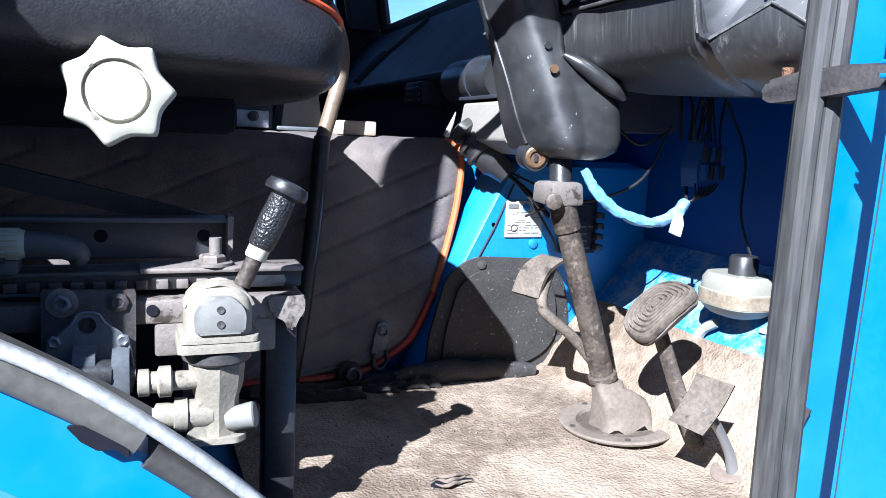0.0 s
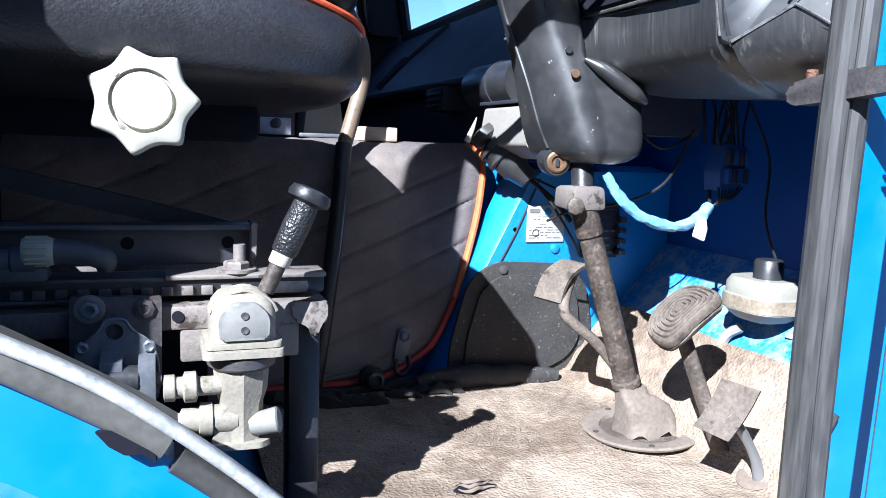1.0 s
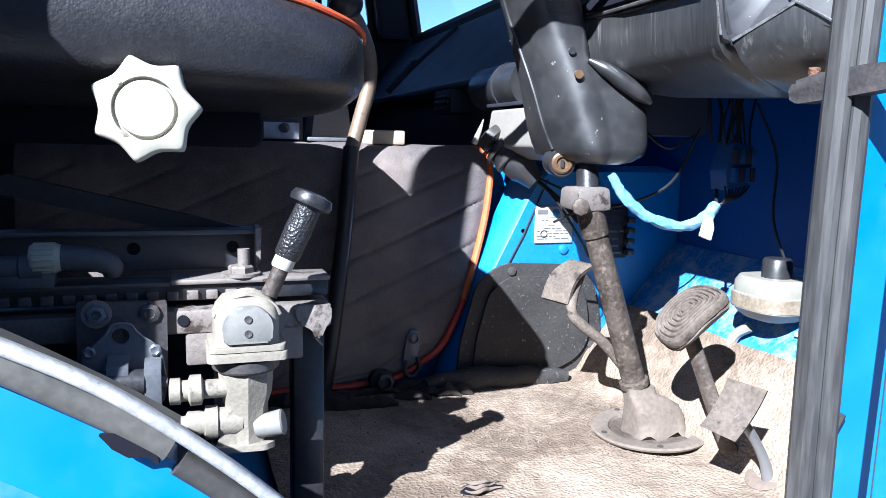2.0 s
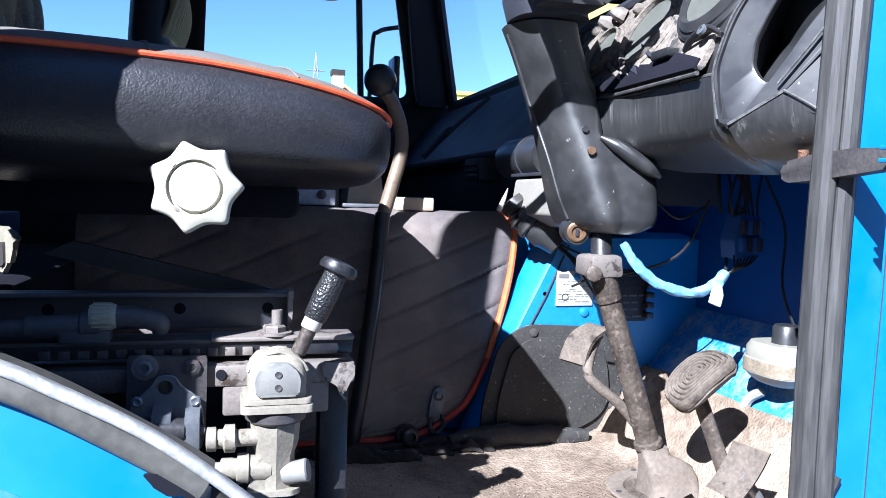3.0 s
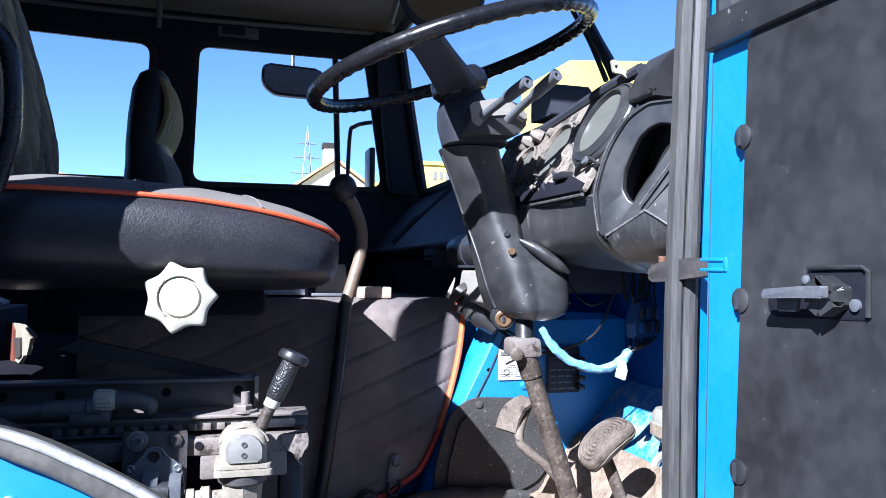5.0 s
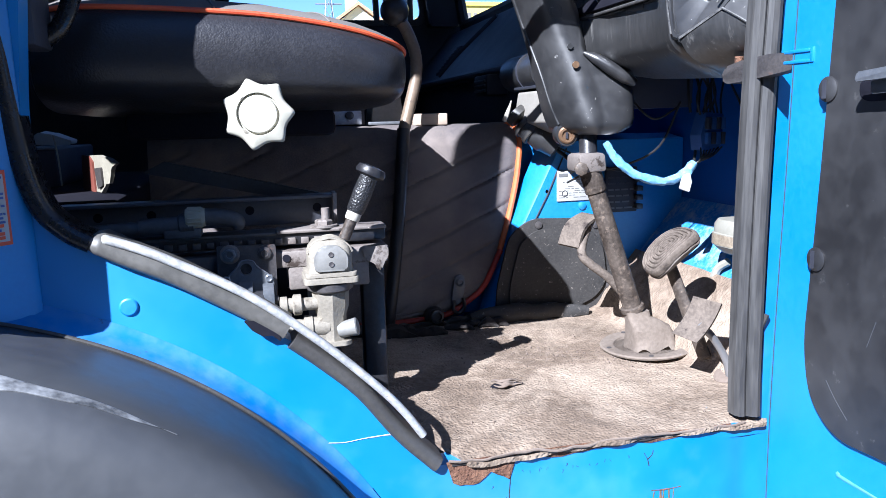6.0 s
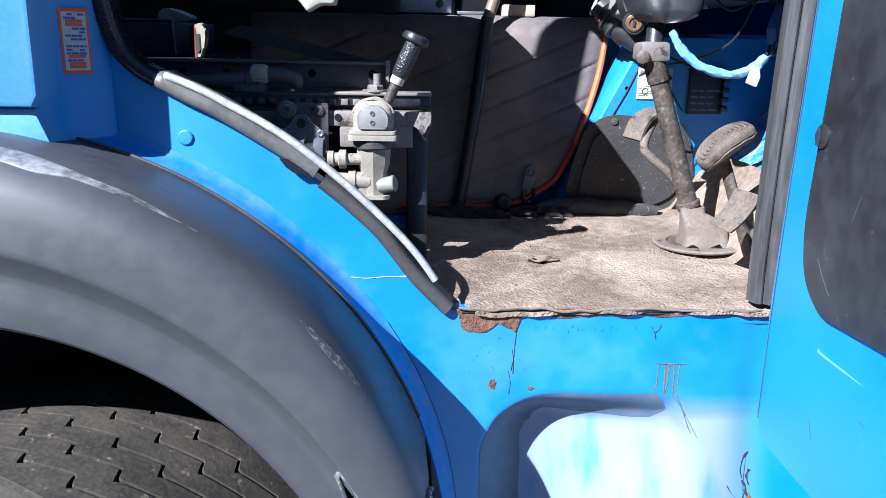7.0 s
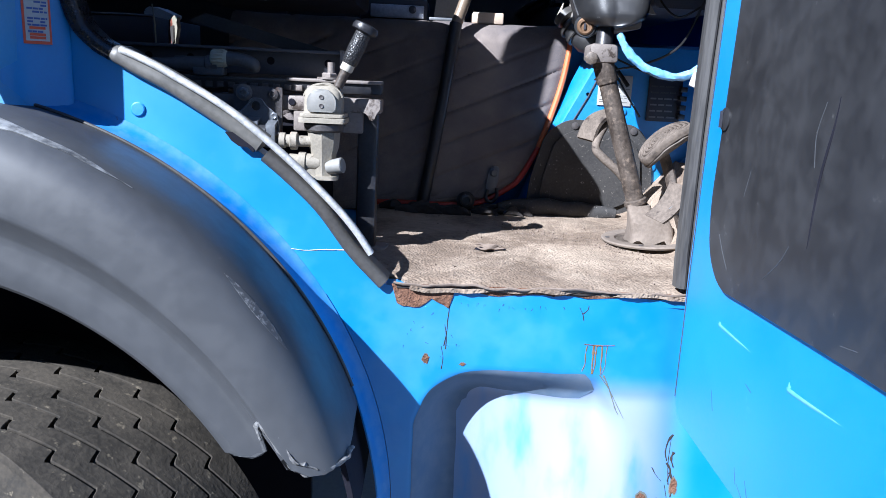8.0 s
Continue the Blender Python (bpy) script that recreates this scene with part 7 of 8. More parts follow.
# dash top: tray and dark box
part("top_box", prism(B(), rounded([(1.155, 1.798), (1.255, 1.798), (1.255, 1.850), (1.235, 1.864), (1.175, 1.864), (1.16, 1.85)], 0.005), (0.845, 0, 0), (0, 1, 0), (0, 0, 1), 0.09, 0.006), M["black_dark"], dash, "dark box on the dash top")
tag = rounded([(0.818, 1.826), (0.826, 1.827), (0.838, 1.812), (0.858, 1.806), (0.862, 1.799), (0.846, 1.799), (0.836, 1.805), (0.822, 1.806)], 0.003)
tan_tag = part("tan_clip", sheet_with_holes(B(), tag, [[(0.827 + 0.003 * math.cos(t * 0.7854), 1.816 + 0.003 * math.sin(t * 0.7854)) for t in range(8)]], "y", 0.868, 0.873), M["collar"], dash, "tan plastic clip on the dash corner")
part("clip_bolt", rod(B(), (0.866, 0.868, 1.80), (0.880, 0.868, 1.822), 0.006, 0.005), M["black_plastic"], tan_tag)
# end cheek with a hollow, between the gauges and the pillar
hu = Vector((0.56, -0.83, 0)).normalized()
ho = Vector((0.775, 0.809, 0))
hn = Vector((0, 0, 1)).cross(hu)        # into the dash


def even(points, n=72):
    """n points at even steps round a closed outline."""
    p = [Vector(q) for q in points]
    ends = [0.0]
    for i in range(len(p)):
        ends.append(ends[-1] + (p[(i + 1) % len(p)] - p[i]).length)
    out = []
    for k in range(n):
        d = ends[-1] * k / n
        i = max(j for j in range(len(p)) if ends[j] <= d)
        out.append(p[i].lerp(p[(i + 1) % len(p)], (d - ends[i]) / (ends[i + 1] - ends[i])))
    return out


outer = even(rounded([(0.004, 1.542), (-0.010, 1.548), (-0.018, 1.610), (0.002, 1.673), (0.036, 1.719), (0.064, 1.734), (0.071, 1.736), (0.128, 1.734), (0.126, 1.645), (0.065, 1.579)],
                     [0.003, 0.004, 0.012, 0.03, 0.02, 0.012, 0.006, 0.003, 0.003, 0.004]))
hollow = even(rounded([(0.046, 1.592), (0.036, 1.598), (0.0276, 1.613), (0.030, 1.640), (0.041, 1.664), (0.053, 1.686), (0.066, 1.697), (0.081, 1.703), (0.100, 1.700), (0.106, 1.684), (0.102, 1.675), (0.080, 1.646)],
                      [0.002, 0.004, 0.006, 0.006, 0.006, 0.005, 0.005, 0.006, 0.005, 0.005, 0.005, 0.01]))


def cheek_ring(f, push):
    """Between the rim (0) and the hollow (1), pushed into the dash."""
    return [ho + hu * p.x + Vector((0, 0, p.y)) + hn * push for p in (a.lerp(b, f) for a, b in zip(outer, hollow))]


rings = [[p + Vector((0.012, 0.115, 0)) for p in cheek_ring(0.0, 0.0)], cheek_ring(0.0, 0.003), cheek_ring(0.03, 0.0), cheek_ring(0.10, 0.0), cheek_ring(0.14, 0.004), cheek_ring(0.93, 0.005), cheek_ring(0.97, 0.006), cheek_ring(1.0, 0.010), cheek_ring(0.99, 0.016)]
end_cheek = part("end_cheek", loft(B(), rings, cap=False), M["black_plastic"], dash, "scuffed black end moulding with a deep hollow", angle=24)
# The hollow's inner shade is put into its near-black colour.
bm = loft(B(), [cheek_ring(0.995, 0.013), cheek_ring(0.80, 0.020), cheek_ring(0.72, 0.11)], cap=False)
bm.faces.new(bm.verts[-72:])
part("hollow", bm, M["deep_black"], end_cheek, "inside of the hollow, coloured near-black for shade")


def cheek(u, z, push=-0.001):
    return ho + hu * u + hn * push + Vector((0, 0, z))


bm = B()
pts = [(0.062, 1.580, 0.001), (0.126, 1.660, 0.006), (0.140, 1.660, 0.008), (0.140, 1.535, 0.008), (0.112, 1.550, 0.001)]
ring = [bm.verts.new(cheek(u, z, push)) for u, z, push in pts]
back = [bm.verts.new(cheek(u, z, push + 0.03)) for u, z, push in pts]
bm.faces.new(ring)
for i in range(len(ring)):
    j = (i + 1) % len(ring)
    bm.faces.new((ring[j], ring[i], back[i], back[j]))
part("side_facet", bm, M["black_plastic"], dash, angle=40)
# worn raised edges of the moulding
for pts, r in (([(0.004, 1.545), (0.034, 1.562), (0.065, 1.580)], 0.0022), ([(0.065, 1.580), (0.088, 1.566), (0.112, 1.550)], 0.0016), ([(0.058, 1.588), (0.090, 1.628), (0.118, 1.664)], 0.0016),
               ([(-0.009, 1.552), (-0.014, 1.580), (-0.0165, 1.608), (-0.008, 1.642), (0.003, 1.671), (0.020, 1.697), (0.037, 1.717)], 0.0014)):
    part("worn_edge", tube(B(), [cheek(u, z, -0.003 if r == 0.0016 else -0.001) for u, z in pts], r, 6), M["worn_edge"], dash, "scuffed grey edge")
# the front of the dash, one sweep from the column round to the pillar
FRONT = [(1.125, 0.712, 1.604, 1.530), (1.10, 0.738, 1.604, 1.518), (1.06, 0.754, 1.604, 1.506), (1.00, 0.762, 1.604, 1.498), (0.92, 0.765, 1.605, 1.494), (0.85, 0.766, 1.606, 1.491), (0.824, 0.767, 1.606, 1.490),
         (0.820, 0.772, 1.600, 1.490), (0.812, 0.774, 1.560, 1.490), (0.806, 0.7755, 1.5425, 1.490), (0.786, 0.789, 1.560, 1.491), (0.757, 0.809, 1.579, 1.493), (0.735, 0.824, 1.566, 1.499), (0.714, 0.840, 1.550, 1.508), (0.703, 0.850, 1.545, 1.516)]
rings = []
for y, xf, top, lo in FRONT:
    fold = min(1.546, top - 0.004)
    rings.append([Vector(q) for q in ((xf + 0.05, y + 0.02, top - 0.004), (xf + 0.004, y, top), (xf, y, top - 0.003), (xf + 0.001, y, (top + fold) / 2), (xf + 0.005, y, fold), (xf + 0.013, y, fold - 0.012),
                                       (xf + 0.028, y, fold - 0.024), (xf + 0.052, y, (fold + lo) / 2 - 0.010), (xf + 0.090, y, lo), (1.0, y + 0.02, lo + 0.006), (1.0, y + 0.02, top - 0.004))])
part("dash_front", loft(B(), rings), M["scratched_black"], dash, "scratched black dash front with a rounded belly", angle=33)
part("front_edge", tube(B(), [(xf + 0.002, y, top) for y, xf, top, lo in FRONT[2:7]], 0.0022, 6), M["worn_edge"], dash, "scuffed grey upper edge")
part("top_pod", prism(B(), rounded([(0.806, 1.742), (0.818, 1.778), (0.845, 1.812), (0.872, 1.818), (0.885, 1.80), (0.885, 1.742)], 0.010), (0, 0.80, 0), (1, 0, 0), (0, 0, 1), 0.06, 0.010), M["black_plastic"], dash, "black moulded pod by the pillar")

# heater box and sheets below the dash
heater = thing("heater_box", (0.80, 1.38, 1.40), "grey-beige plastic heater duct below the dash", "heater")
part("body", prism(B(), rounded([(0.735, 1.428), (0.745, 1.492), (0.86, 1.50), (0.86, 1.415), (0.78, 1.405)], 0.006), (0, 1.40, 0), (1, 0, 0), (0, 0, 1), 0.19, 0.004), M["heater"], heater)
part("rim", box(B(), 0.742, 0.87, 1.205, 1.42, 1.497, 1.503, 0.001), M["black_dark"], heater)
part("flap", prism(B(), [(0.795, 1.435), (0.80, 1.48), (0.815, 1.475), (0.845, 1.432)], (0, 1.07, 0), (1, 0, 0), (0, 0, 1), 0.01), M["heater"], heater)

# lamp-like connector on the tunnel corner
plug = thing("trailer_plug", (0.76, 1.35, 1.40), "black cylindrical cable coupling on the tunnel corner", "coupling")
pa, pd = Vector((0.731, 1.362, 1.440)), Vector((0.069, -0.05, -0.076)).normalized()
def big(rows):
    return [(r * 1.4, h * 1.3) for r, h in rows]


part("body", lathe(B(), pa + pd * 0.012, pd, big([(0.014, 0), (0.021, 0.004), (0.021, 0.020), (0.023, 0.021), (0.023, 0.030), (0.020, 0.031), (0.020, 0.050), (0.017, 0.055), (0.012, 0.075)]), 20), M["black_plastic"], plug)
part("cap", lathe(B(), pa - pd * 0.012, pd, big([(0.004, -0.004), (0.017, 0.0), (0.018, 0.012), (0.012, 0.016)]), 18), M["seal_dark"], plug)
for d in (0.022, 0.044):
    part("band", lathe(B(), pa + pd * d, pd, big([(0.0238, 0), (0.0238, 0.004)]), 20), M["seal_dark"], plug)
part("lead", tube(B(), [pa + pd * 0.085, (0.80, 1.32, 1.37), (0.835, 1.29, 1.335), (0.86, 1.27, 1.30)], 0.0045, 8), M["cable"], plug)
part("foil", tube(B(), [(0.716, 1.41, 1.432), (0.722, 1.40, 1.455), (0.727, 1.395, 1.475)], [0.006, 0.004, 0.001], 6), M["white"], plug)

# ---- wiring ----
harness = thing("wire_harness", (0.83, 1.0, 1.32), "wire harness wrapped in pale blue tape with loose ends", "wiring")
hp = [(0.776, 1.035, 1.392), (0.790, 1.025, 1.365), (0.815, 1.015, 1.340), (0.850, 1.010, 1.325), (0.885, 1.008, 1.322), (0.918, 1.008, 1.335), (0.935, 1.01, 1.352)]
part("taped_loom", wobble(tube(B(), hp, [0.006, 0.0085, 0.007, 0.008, 0.007, 0.010, 0.007], 10), 0.003, 90), M["blue_tape"], harness)
part("tape_end", wobble(prism(B(), rounded([(0, 0), (0.014, 0.006), (0.02, -0.012), (0.012, -0.028), (-0.004, -0.022)], 0.003), (0.905, 1.0, 1.33), (1, 0, 0), (0, 0, 1), 0.004), 0.003, 50), M["paper"], harness, "loose white tape end")
for k, pts in enumerate((
        [(0.935, 1.01, 1.352), (0.95, 1.03, 1.372), (0.965, 1.05, 1.40)],
        [(0.95, 1.05, 1.44), (0.945, 1.05, 1.48), (0.95, 1.06, 1.51)], [(0.965, 1.05, 1.44), (0.97, 1.055, 1.48), (0.965, 1.06, 1.51)],
        [(0.975, 1.05, 1.43), (0.985, 1.05, 1.48), (0.98, 1.05, 1.51)], [(0.985, 1.05, 1.43), (1.0, 1.05, 1.47), (0.99, 1.05, 1.51)],
        [(0.93, 1.06, 1.45), (0.89, 1.07, 1.43), (0.86, 1.09, 1.46), (0.85, 1.10, 1.50)],
        [(0.93, 1.05, 1.46), (0.90, 1.07, 1.38), (0.85, 1.11, 1.345), (0.80, 1.16, 1.33), (0.77, 1.19, 1.31)],
        [(1.02, 1.04, 1.50), (1.045, 1.02, 1.42), (1.03, 1.0, 1.33), (1.05, 0.98, 1.25)],
        [(0.80, 1.32, 1.375), (0.83, 1.29, 1.33), (0.87, 1.28, 1.27), (0.90, 1.30, 1.235)],
        [(0.78, 1.33, 1.385), (0.82, 1.27, 1.36), (0.88, 1.22, 1.33), (0.93, 1.25, 1.325)])):
    part("wire", tube(B(), pts, 0.0022 if k > 3 else 0.0028, 6), M["cable"], harness)
block = part("relay_block", prism(B(), rounded([(0.948, 1.372), (0.985, 1.380), (0.990, 1.436), (0.955, 1.440), (0.944, 1.40)], 0.003), (0, 1.04, 0), (1, 0, 0), (0, 0, 1), 0.035, 0.003), M["blue_relay"], harness, "blue relay block with dark sockets")
for k in range(4):
    for j in range(2):
        part("relay", box(B(), 0.952 + k * 0.0095, 0.9595 + k * 0.0095, 0.996, 1.006, 1.384 + j * 0.026, 1.405 + j * 0.026, 0.001), M["black_dark"] if (k + j) % 2 else M["blue_relay"], block)
random.seed(52)
for k in range(7):
    x = 0.948 + 0.007 * k
    part("wire", tube(B(), [(x, 1.01, 1.378), (x - 0.006 - 0.003 * k, 1.0, 1.364), (0.940 + random.uniform(-0.003, 0.003), 1.006, 1.352)], 0.0016, 6), M["cable"], harness)
    part("wire", tube(B(), [(x, 1.015, 1.436), (x + random.uniform(-0.012, 0.012), 1.01, 1.465), (x + random.uniform(-0.02, 0.012), 1.015, 1.505)], 0.0019, 6), M["cable"], harness)

# ---- fluid tank ----
tank = thing("fluid_tank", (1.03, 1.0, 1.15), "milky plastic fluid tank with a black cap and grimy middle", "reservoir")
TC = Vector((1.030, 0.990, 0))
rings = []
for z, h in ((1.182, 0.018), (1.185, 0.033), (1.192, 0.043), (1.199, 0.0490), (1.200, 0.0515), (1.222, 0.0515), (1.223, 0.0490), (1.238, 0.0485), (1.247, 0.043)):
    rings.append([TC + Vector((a, b, z)) for a, b in superellipse(0, 0, h * 0.9, h * 1.04, 32, 3.2)])
part("body", loft(B(), rings), M["tank"], tank)
rings = [[TC + Vector((a, b, z)) for a, b in superellipse(0, 0, h * 0.9, h * 1.04, 32, 3.2)] for z, h in ((1.2015, 0.0510), (1.2018, 0.0522), (1.2205, 0.0522), (1.2208, 0.0510))]
part("grime_band", loft(B(), rings), M["tank_grime"], tank, "brown grime round the middle")
part("cap", lathe(B(), (1.03, 0.985, 1.245), (0, 0, 1), [(0.022, 0), (0.021, 0.003), (0.021, 0.026), (0.018, 0.030), (0.002, 0.031)], 24), M["black_plastic"], tank, "black screw cap")
part("bracket", box(B(), 1.06, 1.12, 0.92, 0.932, 1.195, 1.23, 0.002), M["blue"], tank)
part("outlet", tube(B(), [(1.02, 1.02, 1.165), (1.01, 1.04, 1.145), (1.0, 1.045, 1.10)], 0.008, 8), M["tank"], tank)
part("hose", tube(B(), [(1.04, 0.95, 1.17), (1.05, 0.915, 1.165), (1.04, 0.90, 1.14), (1.03, 0.91, 1.11)], 0.004, 8), M["white"], tank)

# ---- loose things ----
single("wood_offcut", box(B(), 0.527, 0.60, 1.462, 1.545, 1.4265, 1.452, 0.003), M["brick"], "pale wood offcut lying on the tunnel cover", "wood block")
tray = thing("tray_bin", (0.44, 1.5, 1.425), "grey plastic tray box on the tunnel cover", "tray")
rings = [[Vector((a, b, z)) for a, b in ((0.435 - k, 1.50 - k), (0.51 + k, 1.50 - k), (0.51 + k, 1.60 + k), (0.435 - k, 1.60 + k))] for z, k in ((1.43, 0.0), (1.50, -0.008), (1.502, -0.012), (1.44, -0.006))]
part("body", loft(B(), rings), M["heater"], tray)
part("lip", box(B(), 0.425, 0.50, 1.484, 1.492, 1.430, 1.437, 0.002), M["zinc"], tray)
radio = thing("radio", (0.36, 1.5, 1.425), "dark radio with a bright scratched face on the tunnel cover", "radio")
part("case", box(B(), 0.26, 0.42, 1.50, 1.60, 1.43, 1.475, 0.004), M["black_dark"], radio)
part("face", box(B(), 0.285, 0.412, 1.492, 1.502, 1.432, 1.462, 0.002), M["mirror_face"], radio)
part("dial", lathe(B(), (0.385, 1.492, 1.452), (0, -1, 0), [(0.009, 0), (0.009, 0.008), (0.002, 0.009)], 14), M["black_dark"], radio)
single("window_winder", tube(B(), [(0.55, 2.77, 1.60), (0.553, 2.75, 1.60), (0.56, 2.745, 1.67)], [0.016, 0.012, 0.010], 10), M["seal"], "pale window winder on the far door", "window winder")
single("hand_rail", tube(B(), [(-0.070, 0.80, 1.785), (-0.026, 0.80, 1.768), (-0.008, 0.80, 1.733), (-0.004, 0.80, 1.66), (-0.015, 0.80, 1.60), (-0.032, 0.80, 1.56), (-0.055, 0.80, 1.54)], 0.0105, 14), M["rim_black"], "bent dark glossy tube grab handle beside the seat", "handle")
single("pillar_bracket", box(B(), -0.075, -0.045, 0.735, 0.815, 1.53, 1.81, 0.006), M["black_dark"], "dark pillar bracket behind the grab handle", "bracket")

sack = thing("paper_bag", (-0.08, 1.20, 1.331), "crumpled pale bag with red print behind the seat", "bag")
bag_u = Vector((-0.122, 0.303, 0)).normalized()


def bag_sheet(outline, lift):
    return wobble(prism(B(), rounded(outline, 0.003), Vector((-0.028, 1.055, 0)) + Vector((-lift, -0.35 * lift, 0)), bag_u, (0, 0, 1), 0.006, 0.002), 0.0035, 45)


part("sheet", bag_sheet([(0.0, 1.387), (0.03, 1.380), (0.055, 1.370), (0.060, 1.352), (0.095, 1.349), (0.125, 1.331), (0.24, 1.331), (0.25, 1.392), (0.12, 1.395), (0.05, 1.394)], 0.0), M["pale_bag"], sack)
part("print_band", bag_sheet([(0.165, 1.331), (0.262, 1.331), (0.262, 1.392), (0.200, 1.393), (0.170, 1.384)], 0.002), M["red_cloth"], sack, "red printed side")
part("print_stripes", bag_sheet([(0.105, 1.346), (0.135, 1.336), (0.138, 1.372), (0.108, 1.376)], 0.004), M["dirt"], sack, "dark print")
crate = thing("storage_box", (-0.23, 1.5, 1.331), "dark grey lidded box behind the seat", "box")
part("body", box(B(), -0.324, -0.186, 1.37, 1.72, 1.331, 1.402, 0.004), M["black_dark"], crate)
part("lid_edge", box(B(), -0.324, -0.184, 1.366, 1.376, 1.402, 1.4055, 0.001), M["zinc"], crate, "thin bright lid edge")
part("corner_strip", tube(B(), [(-0.180, 1.367, 1.333), (-0.182, 1.367, 1.39), (-0.186, 1.367, 1.428)], 0.0018, 6), M["collar"], crate, "pale upright corner strip")
bm = prism(B(), rounded([(-0.262, 1.4065), (-0.262, 1.426), (-0.250, 1.434), (-0.228, 1.431), (-0.188, 1.415), (-0.192, 1.409), (-0.22, 1.4065)], 0.003), (0, 1.58, 0), (1, 0, 0), (0, 0, 1), 0.05, 0.006)
single("crumpled_wrapper", wobble(bm, 0.005, 46), M["paper"], "small crumpled white wrapper lying on the dark box", "wrapper")
# Shelves in near-black, standing for the shade behind the seats.
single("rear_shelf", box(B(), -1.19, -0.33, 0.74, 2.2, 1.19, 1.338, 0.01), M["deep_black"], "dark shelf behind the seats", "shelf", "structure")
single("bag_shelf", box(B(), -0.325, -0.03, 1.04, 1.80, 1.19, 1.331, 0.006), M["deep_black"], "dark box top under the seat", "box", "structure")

# ---- passenger seat ----
pas = thing("passenger_seat", (0.0, 2.3, 1.42), "dark passenger seat back with tan quilted cloth", "seat")
back = [(1.50, 0.19, 0.0, 0.085), (1.62, 0.20, 0.01, 0.085), (1.72, 0.205, 0.022, 0.085), (1.80, 0.205, 0.018, 0.075), (1.86, 0.20, 0.005, 0.062), (1.95, 0.195, 0.010, 0.062), (2.03, 0.17, 0.014, 0.058), (2.08, 0.13, 0.018, 0.045), (2.10, 0.08, 0.02, 0.03)]
rings = [[Vector((x + a, 2.36 + b, z)) for b, a in superellipse(0, 0, h, d, p=3.0)] for z, h, x, d in back]
part("backrest", loft(B(), rings), M["black_dark"], pas)
zz = [q[0] for q in back]
for name, z0, z1, bulge, mat_name, words in (("headrest_front", 1.845, 2.075, 0.034, "tan_cloth", "tan ribbed headrest front"), ("quilted_front", 1.56, 1.865, 0.014, "seat_cloth", "grey quilted backrest front")):
    bm = B()
    rows = []
    for z in np.linspace(z0, z1, 48):
        h, x, d = (np.interp(z, zz, [q[i] for q in back]) for i in (1, 2, 3))
        swell = math.sin(math.pi * (z - z0) / (z1 - z0)) ** 0.7 if z0 < z < z1 else 0.0
        row = []
        for i in range(97):
            s = -0.95 + 1.9 * i / 96
            q = abs((s * 9 + 0.25 * math.sin(z * 60)) % 1 - 0.5) * 2
            row.append(bm.verts.new((x + d * (1 - abs(s) ** 3) ** (1 / 3.0) - 0.010 + bulge * swell + 0.006 * (1 - q ** 3) * swell, 2.36 + h * s, z)))
        rows.append(row)
    for a, b in zip(rows, rows[1:]):
        for i in range(96):
            bm.faces.new((a[i], a[i + 1], b[i + 1], b[i]))
    thicken(bm, (-0.012, 0, 0))
    part(name, bm, M[mat_name], pas, words, angle=60)
part("cushion", box(B(), -0.05, 0.42, 2.17, 2.57, 1.42, 1.55, 0.04, 4), M["vinyl"], pas)
part("base", box(B(), -0.02, 0.36, 2.2, 2.54, 0.985, 1.42, 0.01), M["black_dark"], pas)

# ---- far mirrors ----
mir = thing("kerb_mirror", (0.5, 3.0, 2.2), "dark backed kerb mirror outside the far window", "mirror")
part("shell", prism(B(), rounded([(0.375, 2.335), (0.625, 2.325), (0.64, 2.23), (0.60, 2.20), (0.42, 2.205), (0.37, 2.25)], 0.03), (0, 3.0, 0), (1, 0, 0), (0, 0, 1), 0.035, 0.014), M["black_plastic"], mir)
part("glass", prism(B(), rounded([(0.385, 2.325), (0.615, 2.317), (0.628, 2.235), (0.595, 2.21), (0.425, 2.215), (0.382, 2.25)], 0.025), (0, 2.966, 0), (1, 0, 0), (0, 0, 1), 0.003), M["mirror_face"], mir)
part("stem", tube(B(), [(0.50, 3.0, 2.33), (0.50, 3.0, 2.42), (0.50, 2.84, 2.44)], 0.008, 8), M["black_steel"], mir)
arm = thing("mirror_arm", (0.86, 3.0, 1.75), "bent black tube mirror arm with a slim mirror", "mirror")
part("tube", tube(B(), [(0.73, 3.0, 1.60), (0.735, 3.0, 1.80), (0.745, 3.0, 2.06), (0.765, 3.0, 2.10), (0.82, 3.0, 2.12), (0.93, 2.9, 2.12), (0.97, 2.83, 2.12)], 0.009, 8), M["black_steel"], arm)
part("mirror", box(B(), 0.835, 0.862, 3.02, 3.14, 1.80, 2.02, 0.008), M["black_plastic"], arm)
part("foot", tube(B(), [(0.73, 3.0, 1.60), (0.76, 2.9, 1.58), (0.80, 2.835, 1.58)], 0.009, 8), M["black_steel"], arm)
wip = thing("windscreen_wiper", (0.98, 1.2, 1.80), "black wiper arm and blade standing on the windscreen", "wiper")
part("arm", tube(B(), [(1.012, 1.17, 1.84), (0.992, 1.18, 1.905), (0.975, 1.225, 1.985), (0.958, 1.265, 2.07), (0.945, 1.275, 2.15), (0.92, 1.29, 2.28)], [0.014, 0.009], 8), M["black_steel"], wip)
part("blade", tube(B(), [(0.986, 1.195, 1.885), (0.970, 1.24, 1.98), (0.955, 1.298, 2.07), (0.940, 1.32, 2.15), (0.918, 1.35, 2.28)], 0.006, 8), M["black_dark"], wip)
part("pivot", rod(B(), (0.99, 1.165, 1.80), (1.03, 1.165, 1.835), 0.018), M["black_steel"], wip)

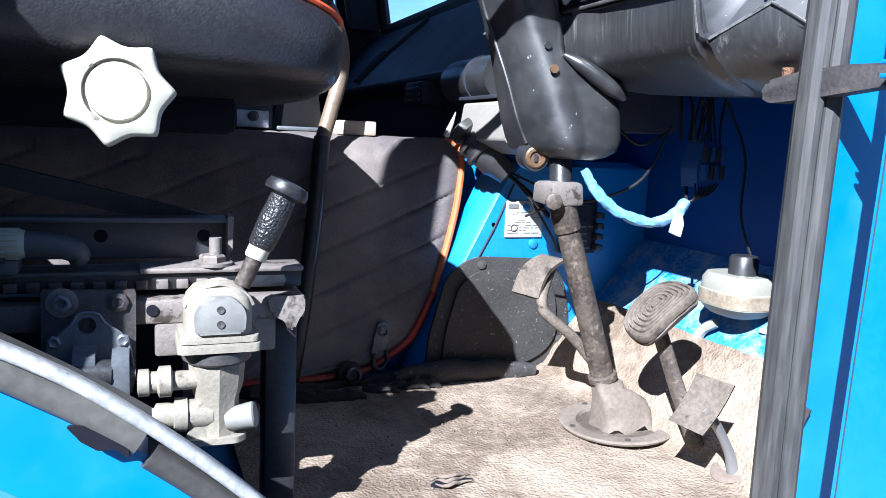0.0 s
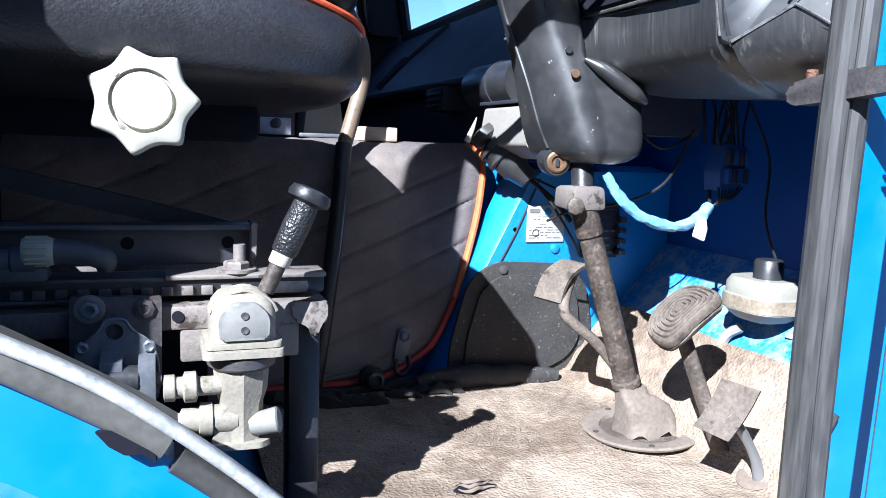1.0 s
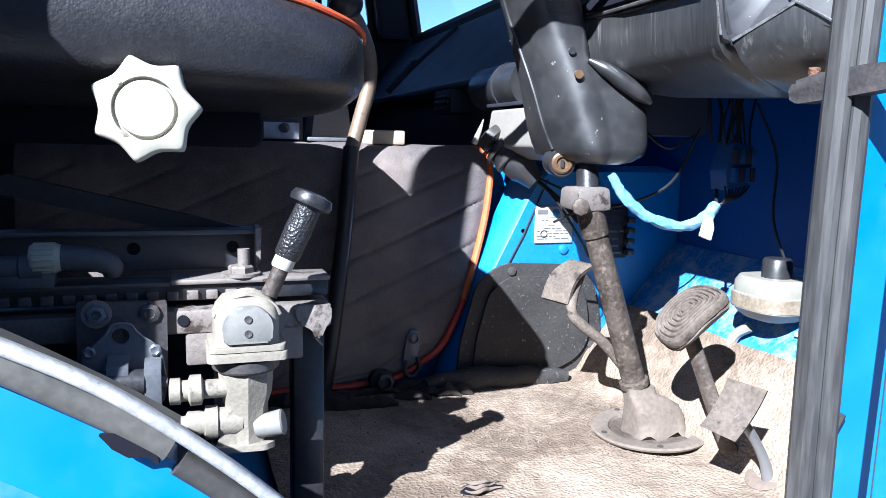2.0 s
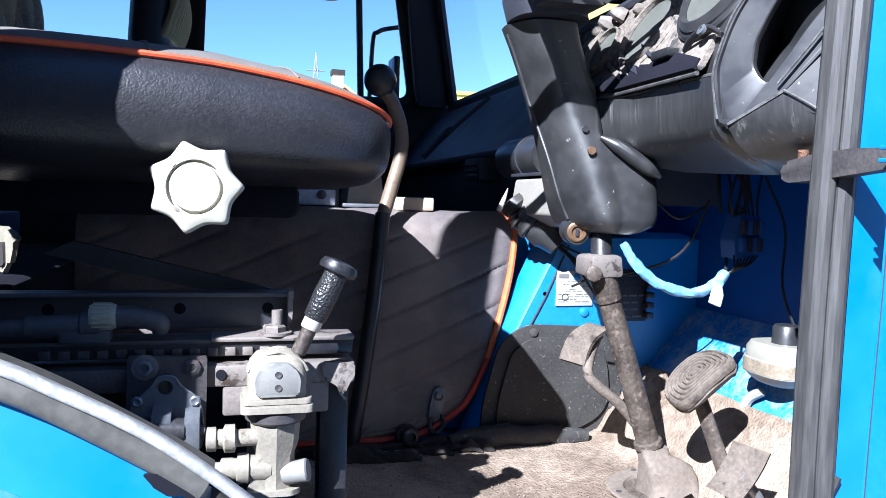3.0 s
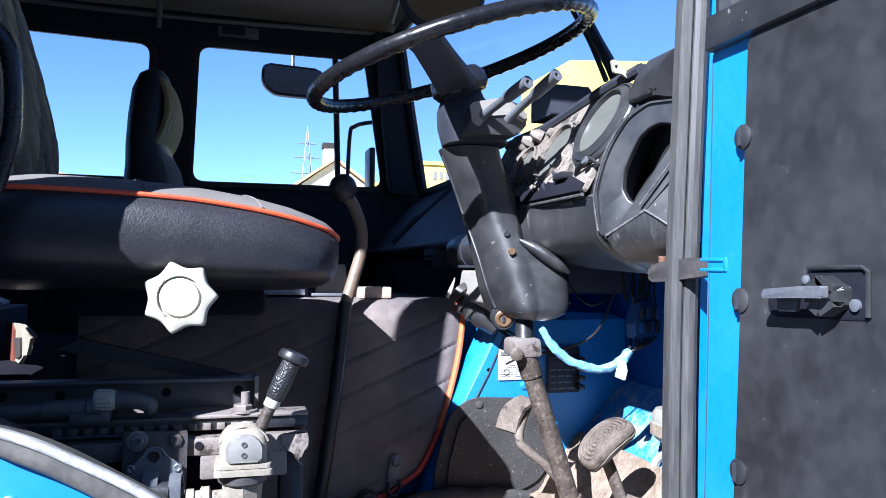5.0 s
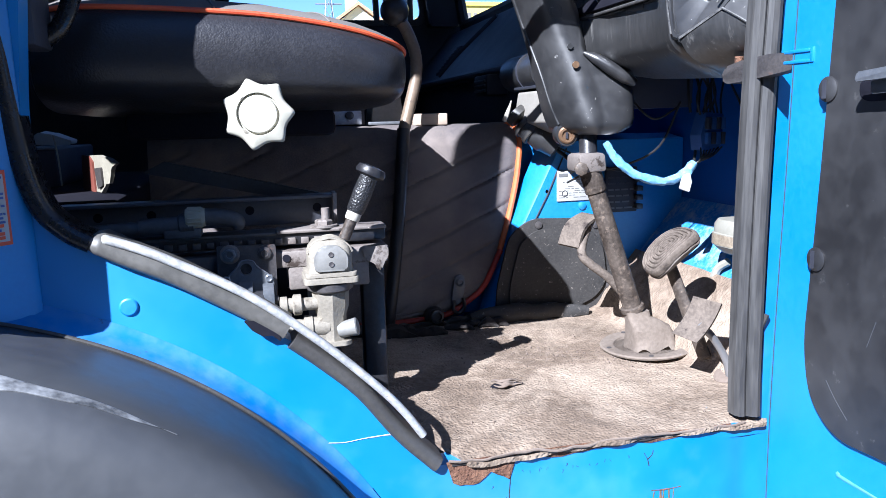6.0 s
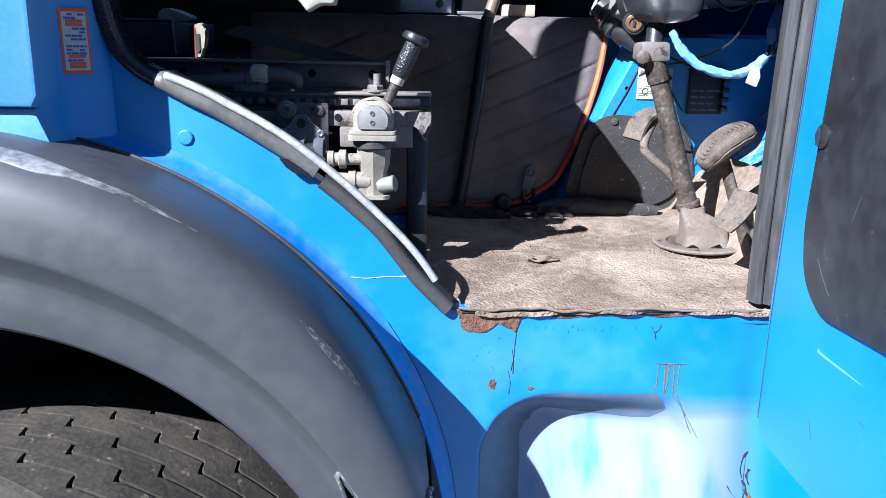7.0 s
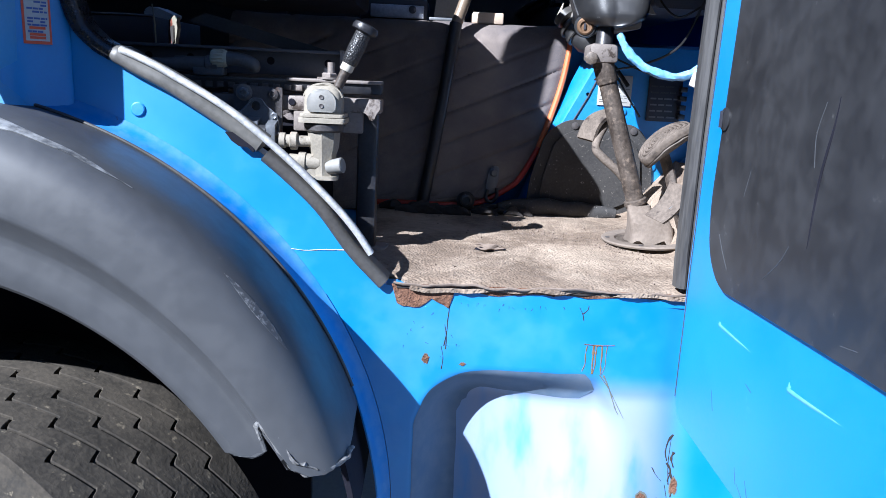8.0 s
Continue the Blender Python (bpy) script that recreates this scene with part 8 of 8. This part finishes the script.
# ---- distance ----
def house(name, x0, x1, y0, y1, h, ridge, wall, roof, label):
    hs = thing(name, ((x0 + x1) / 2, (y0 + y1) / 2, 0), label, "building")
    part("wall", prism(B(), [(x0, 0), (x1, 0), (x1, h), ((x0 + x1) / 2, ridge), (x0, h)], (0, y1, 0), (1, 0, 0), (0, 0, 1), y1 - y0), M[wall], hs)
    for s in (-1, 1):
        a = Vector(((x0 + x1) / 2, 0, ridge + 0.05))
        b = Vector((x0 - 0.4 if s < 0 else x1 + 0.4, 0, h - 0.1))
        pts = [(a.x, a.z), (b.x, b.z), (b.x, b.z + 0.25), (a.x, a.z + 0.25)]
        part("roof", prism(B(), pts, (0, y1 + 0.4, 0), (1, 0, 0), (0, 0, 1), y1 - y0 + 0.8), M[roof], hs)
    return hs


white_house = house("house", 5.3, 12.0, 60, 70, 7.6, 10.1, "white_wall", "roof_tile", "white rendered house with a chimney")
ch = part("chimney", box(B(), 7.9, 8.75, 61, 62, 9.0, 11.3), M["white_wall"], white_house)
part("chimney_cap", box(B(), 7.8, 8.85, 60.9, 62.1, 11.3, 11.7), M["dirt"], ch)
for x in (6.2, 7.6, 9.0):
    w = part("window", box(B(), x, x + 0.8, 59.93, 60.05, 5.6, 6.9), M["black_dark"], white_house)
hall = thing("yellow_hall", (16, 42, 0), "long pale yellow clad industrial hall", "building")
part("wall", box(B(), 10.4, 40, 40, 60, 0, 7.3, 0.02), M["yellow_wall"], hall)
part("roof_edge", box(B(), 10.3, 40.1, 39.9, 60.1, 7.3, 7.5), M["yellow_wall"], hall)
for k in range(5):
    part("sign_letter", box(B(), 11.3 + k * 0.36, 11.5 + k * 0.36, 39.96, 40.02, 6.5 + 0.05 * (k % 2), 6.95), M["heater"], hall)
part("tall_wall", prism(B(), [(17.3, 7.5), (17.3, 12.5), (19.6, 13.95), (40, 15.5), (40, 7.5)], (0, 42, 0), (1, 0, 0), (0, 0, 1), 1.9), M["yellow_wall"], hall)
low_house = house("low_house", -9.0, -5.5, 30, 38, 4.6, 4.9, "white_wall", "roof_tile", "low house with an orange-brown tiled roof")
shed = thing("far_wall", (-2, 45, 0), "low white yard wall with sheds", "building")
part("wall", box(B(), -4, 5, 45, 46, 0, 6.2), M["white_wall"], shed)
street = thing("street_lamp", (-7.4, 30, 0), "tall grey street lamp", "lamp post")
part("pole", rod(B(), (-7.4, 30, 0), (-7.4, 30, 9.9), 0.075, 0.05, 12), M["galvanised"], street)
part("head", box(B(), -8.0, -6.7, 29.8, 30.2, 9.88, 10.05, 0.04), M["galvanised"], street)
pyl = thing("power_pylon", (12.7, 120, 0), "lattice steel power pylon far away", "pylon")
PB = Vector((12.6, 120, 0))
for sx_ in (-1, 1):
    for sy_ in (-1, 1):
        part("leg", rod(B(), PB + Vector((sx_ * 2.2, sy_ * 2.2, 0)), PB + Vector((0, 0, 24.0)), 0.09, 0.06, 6), M["galvanised"], pyl)
for k in range(12):
    z0, z1 = 2 * k, 2 * k + 2
    w0, w1 = 2.2 * (1 - z0 / 24), 2.2 * (1 - z1 / 24)
    for s in (-1, 1):
        part("brace", rod(B(), PB + Vector((-w0 * s, -w0, z0)), PB + Vector((w1 * s, -w1, z1)), 0.05, 0.05, 5), M["galvanised"], pyl)
for z, w in ((16.5, 2.6), (19.0, 2.0), (21.2, 1.4)):
    part("cross_arm", rod(B(), PB + Vector((-w, 0, z)), PB + Vector((w, 0, z)), 0.10, 0.10, 6), M["galvanised"], pyl)
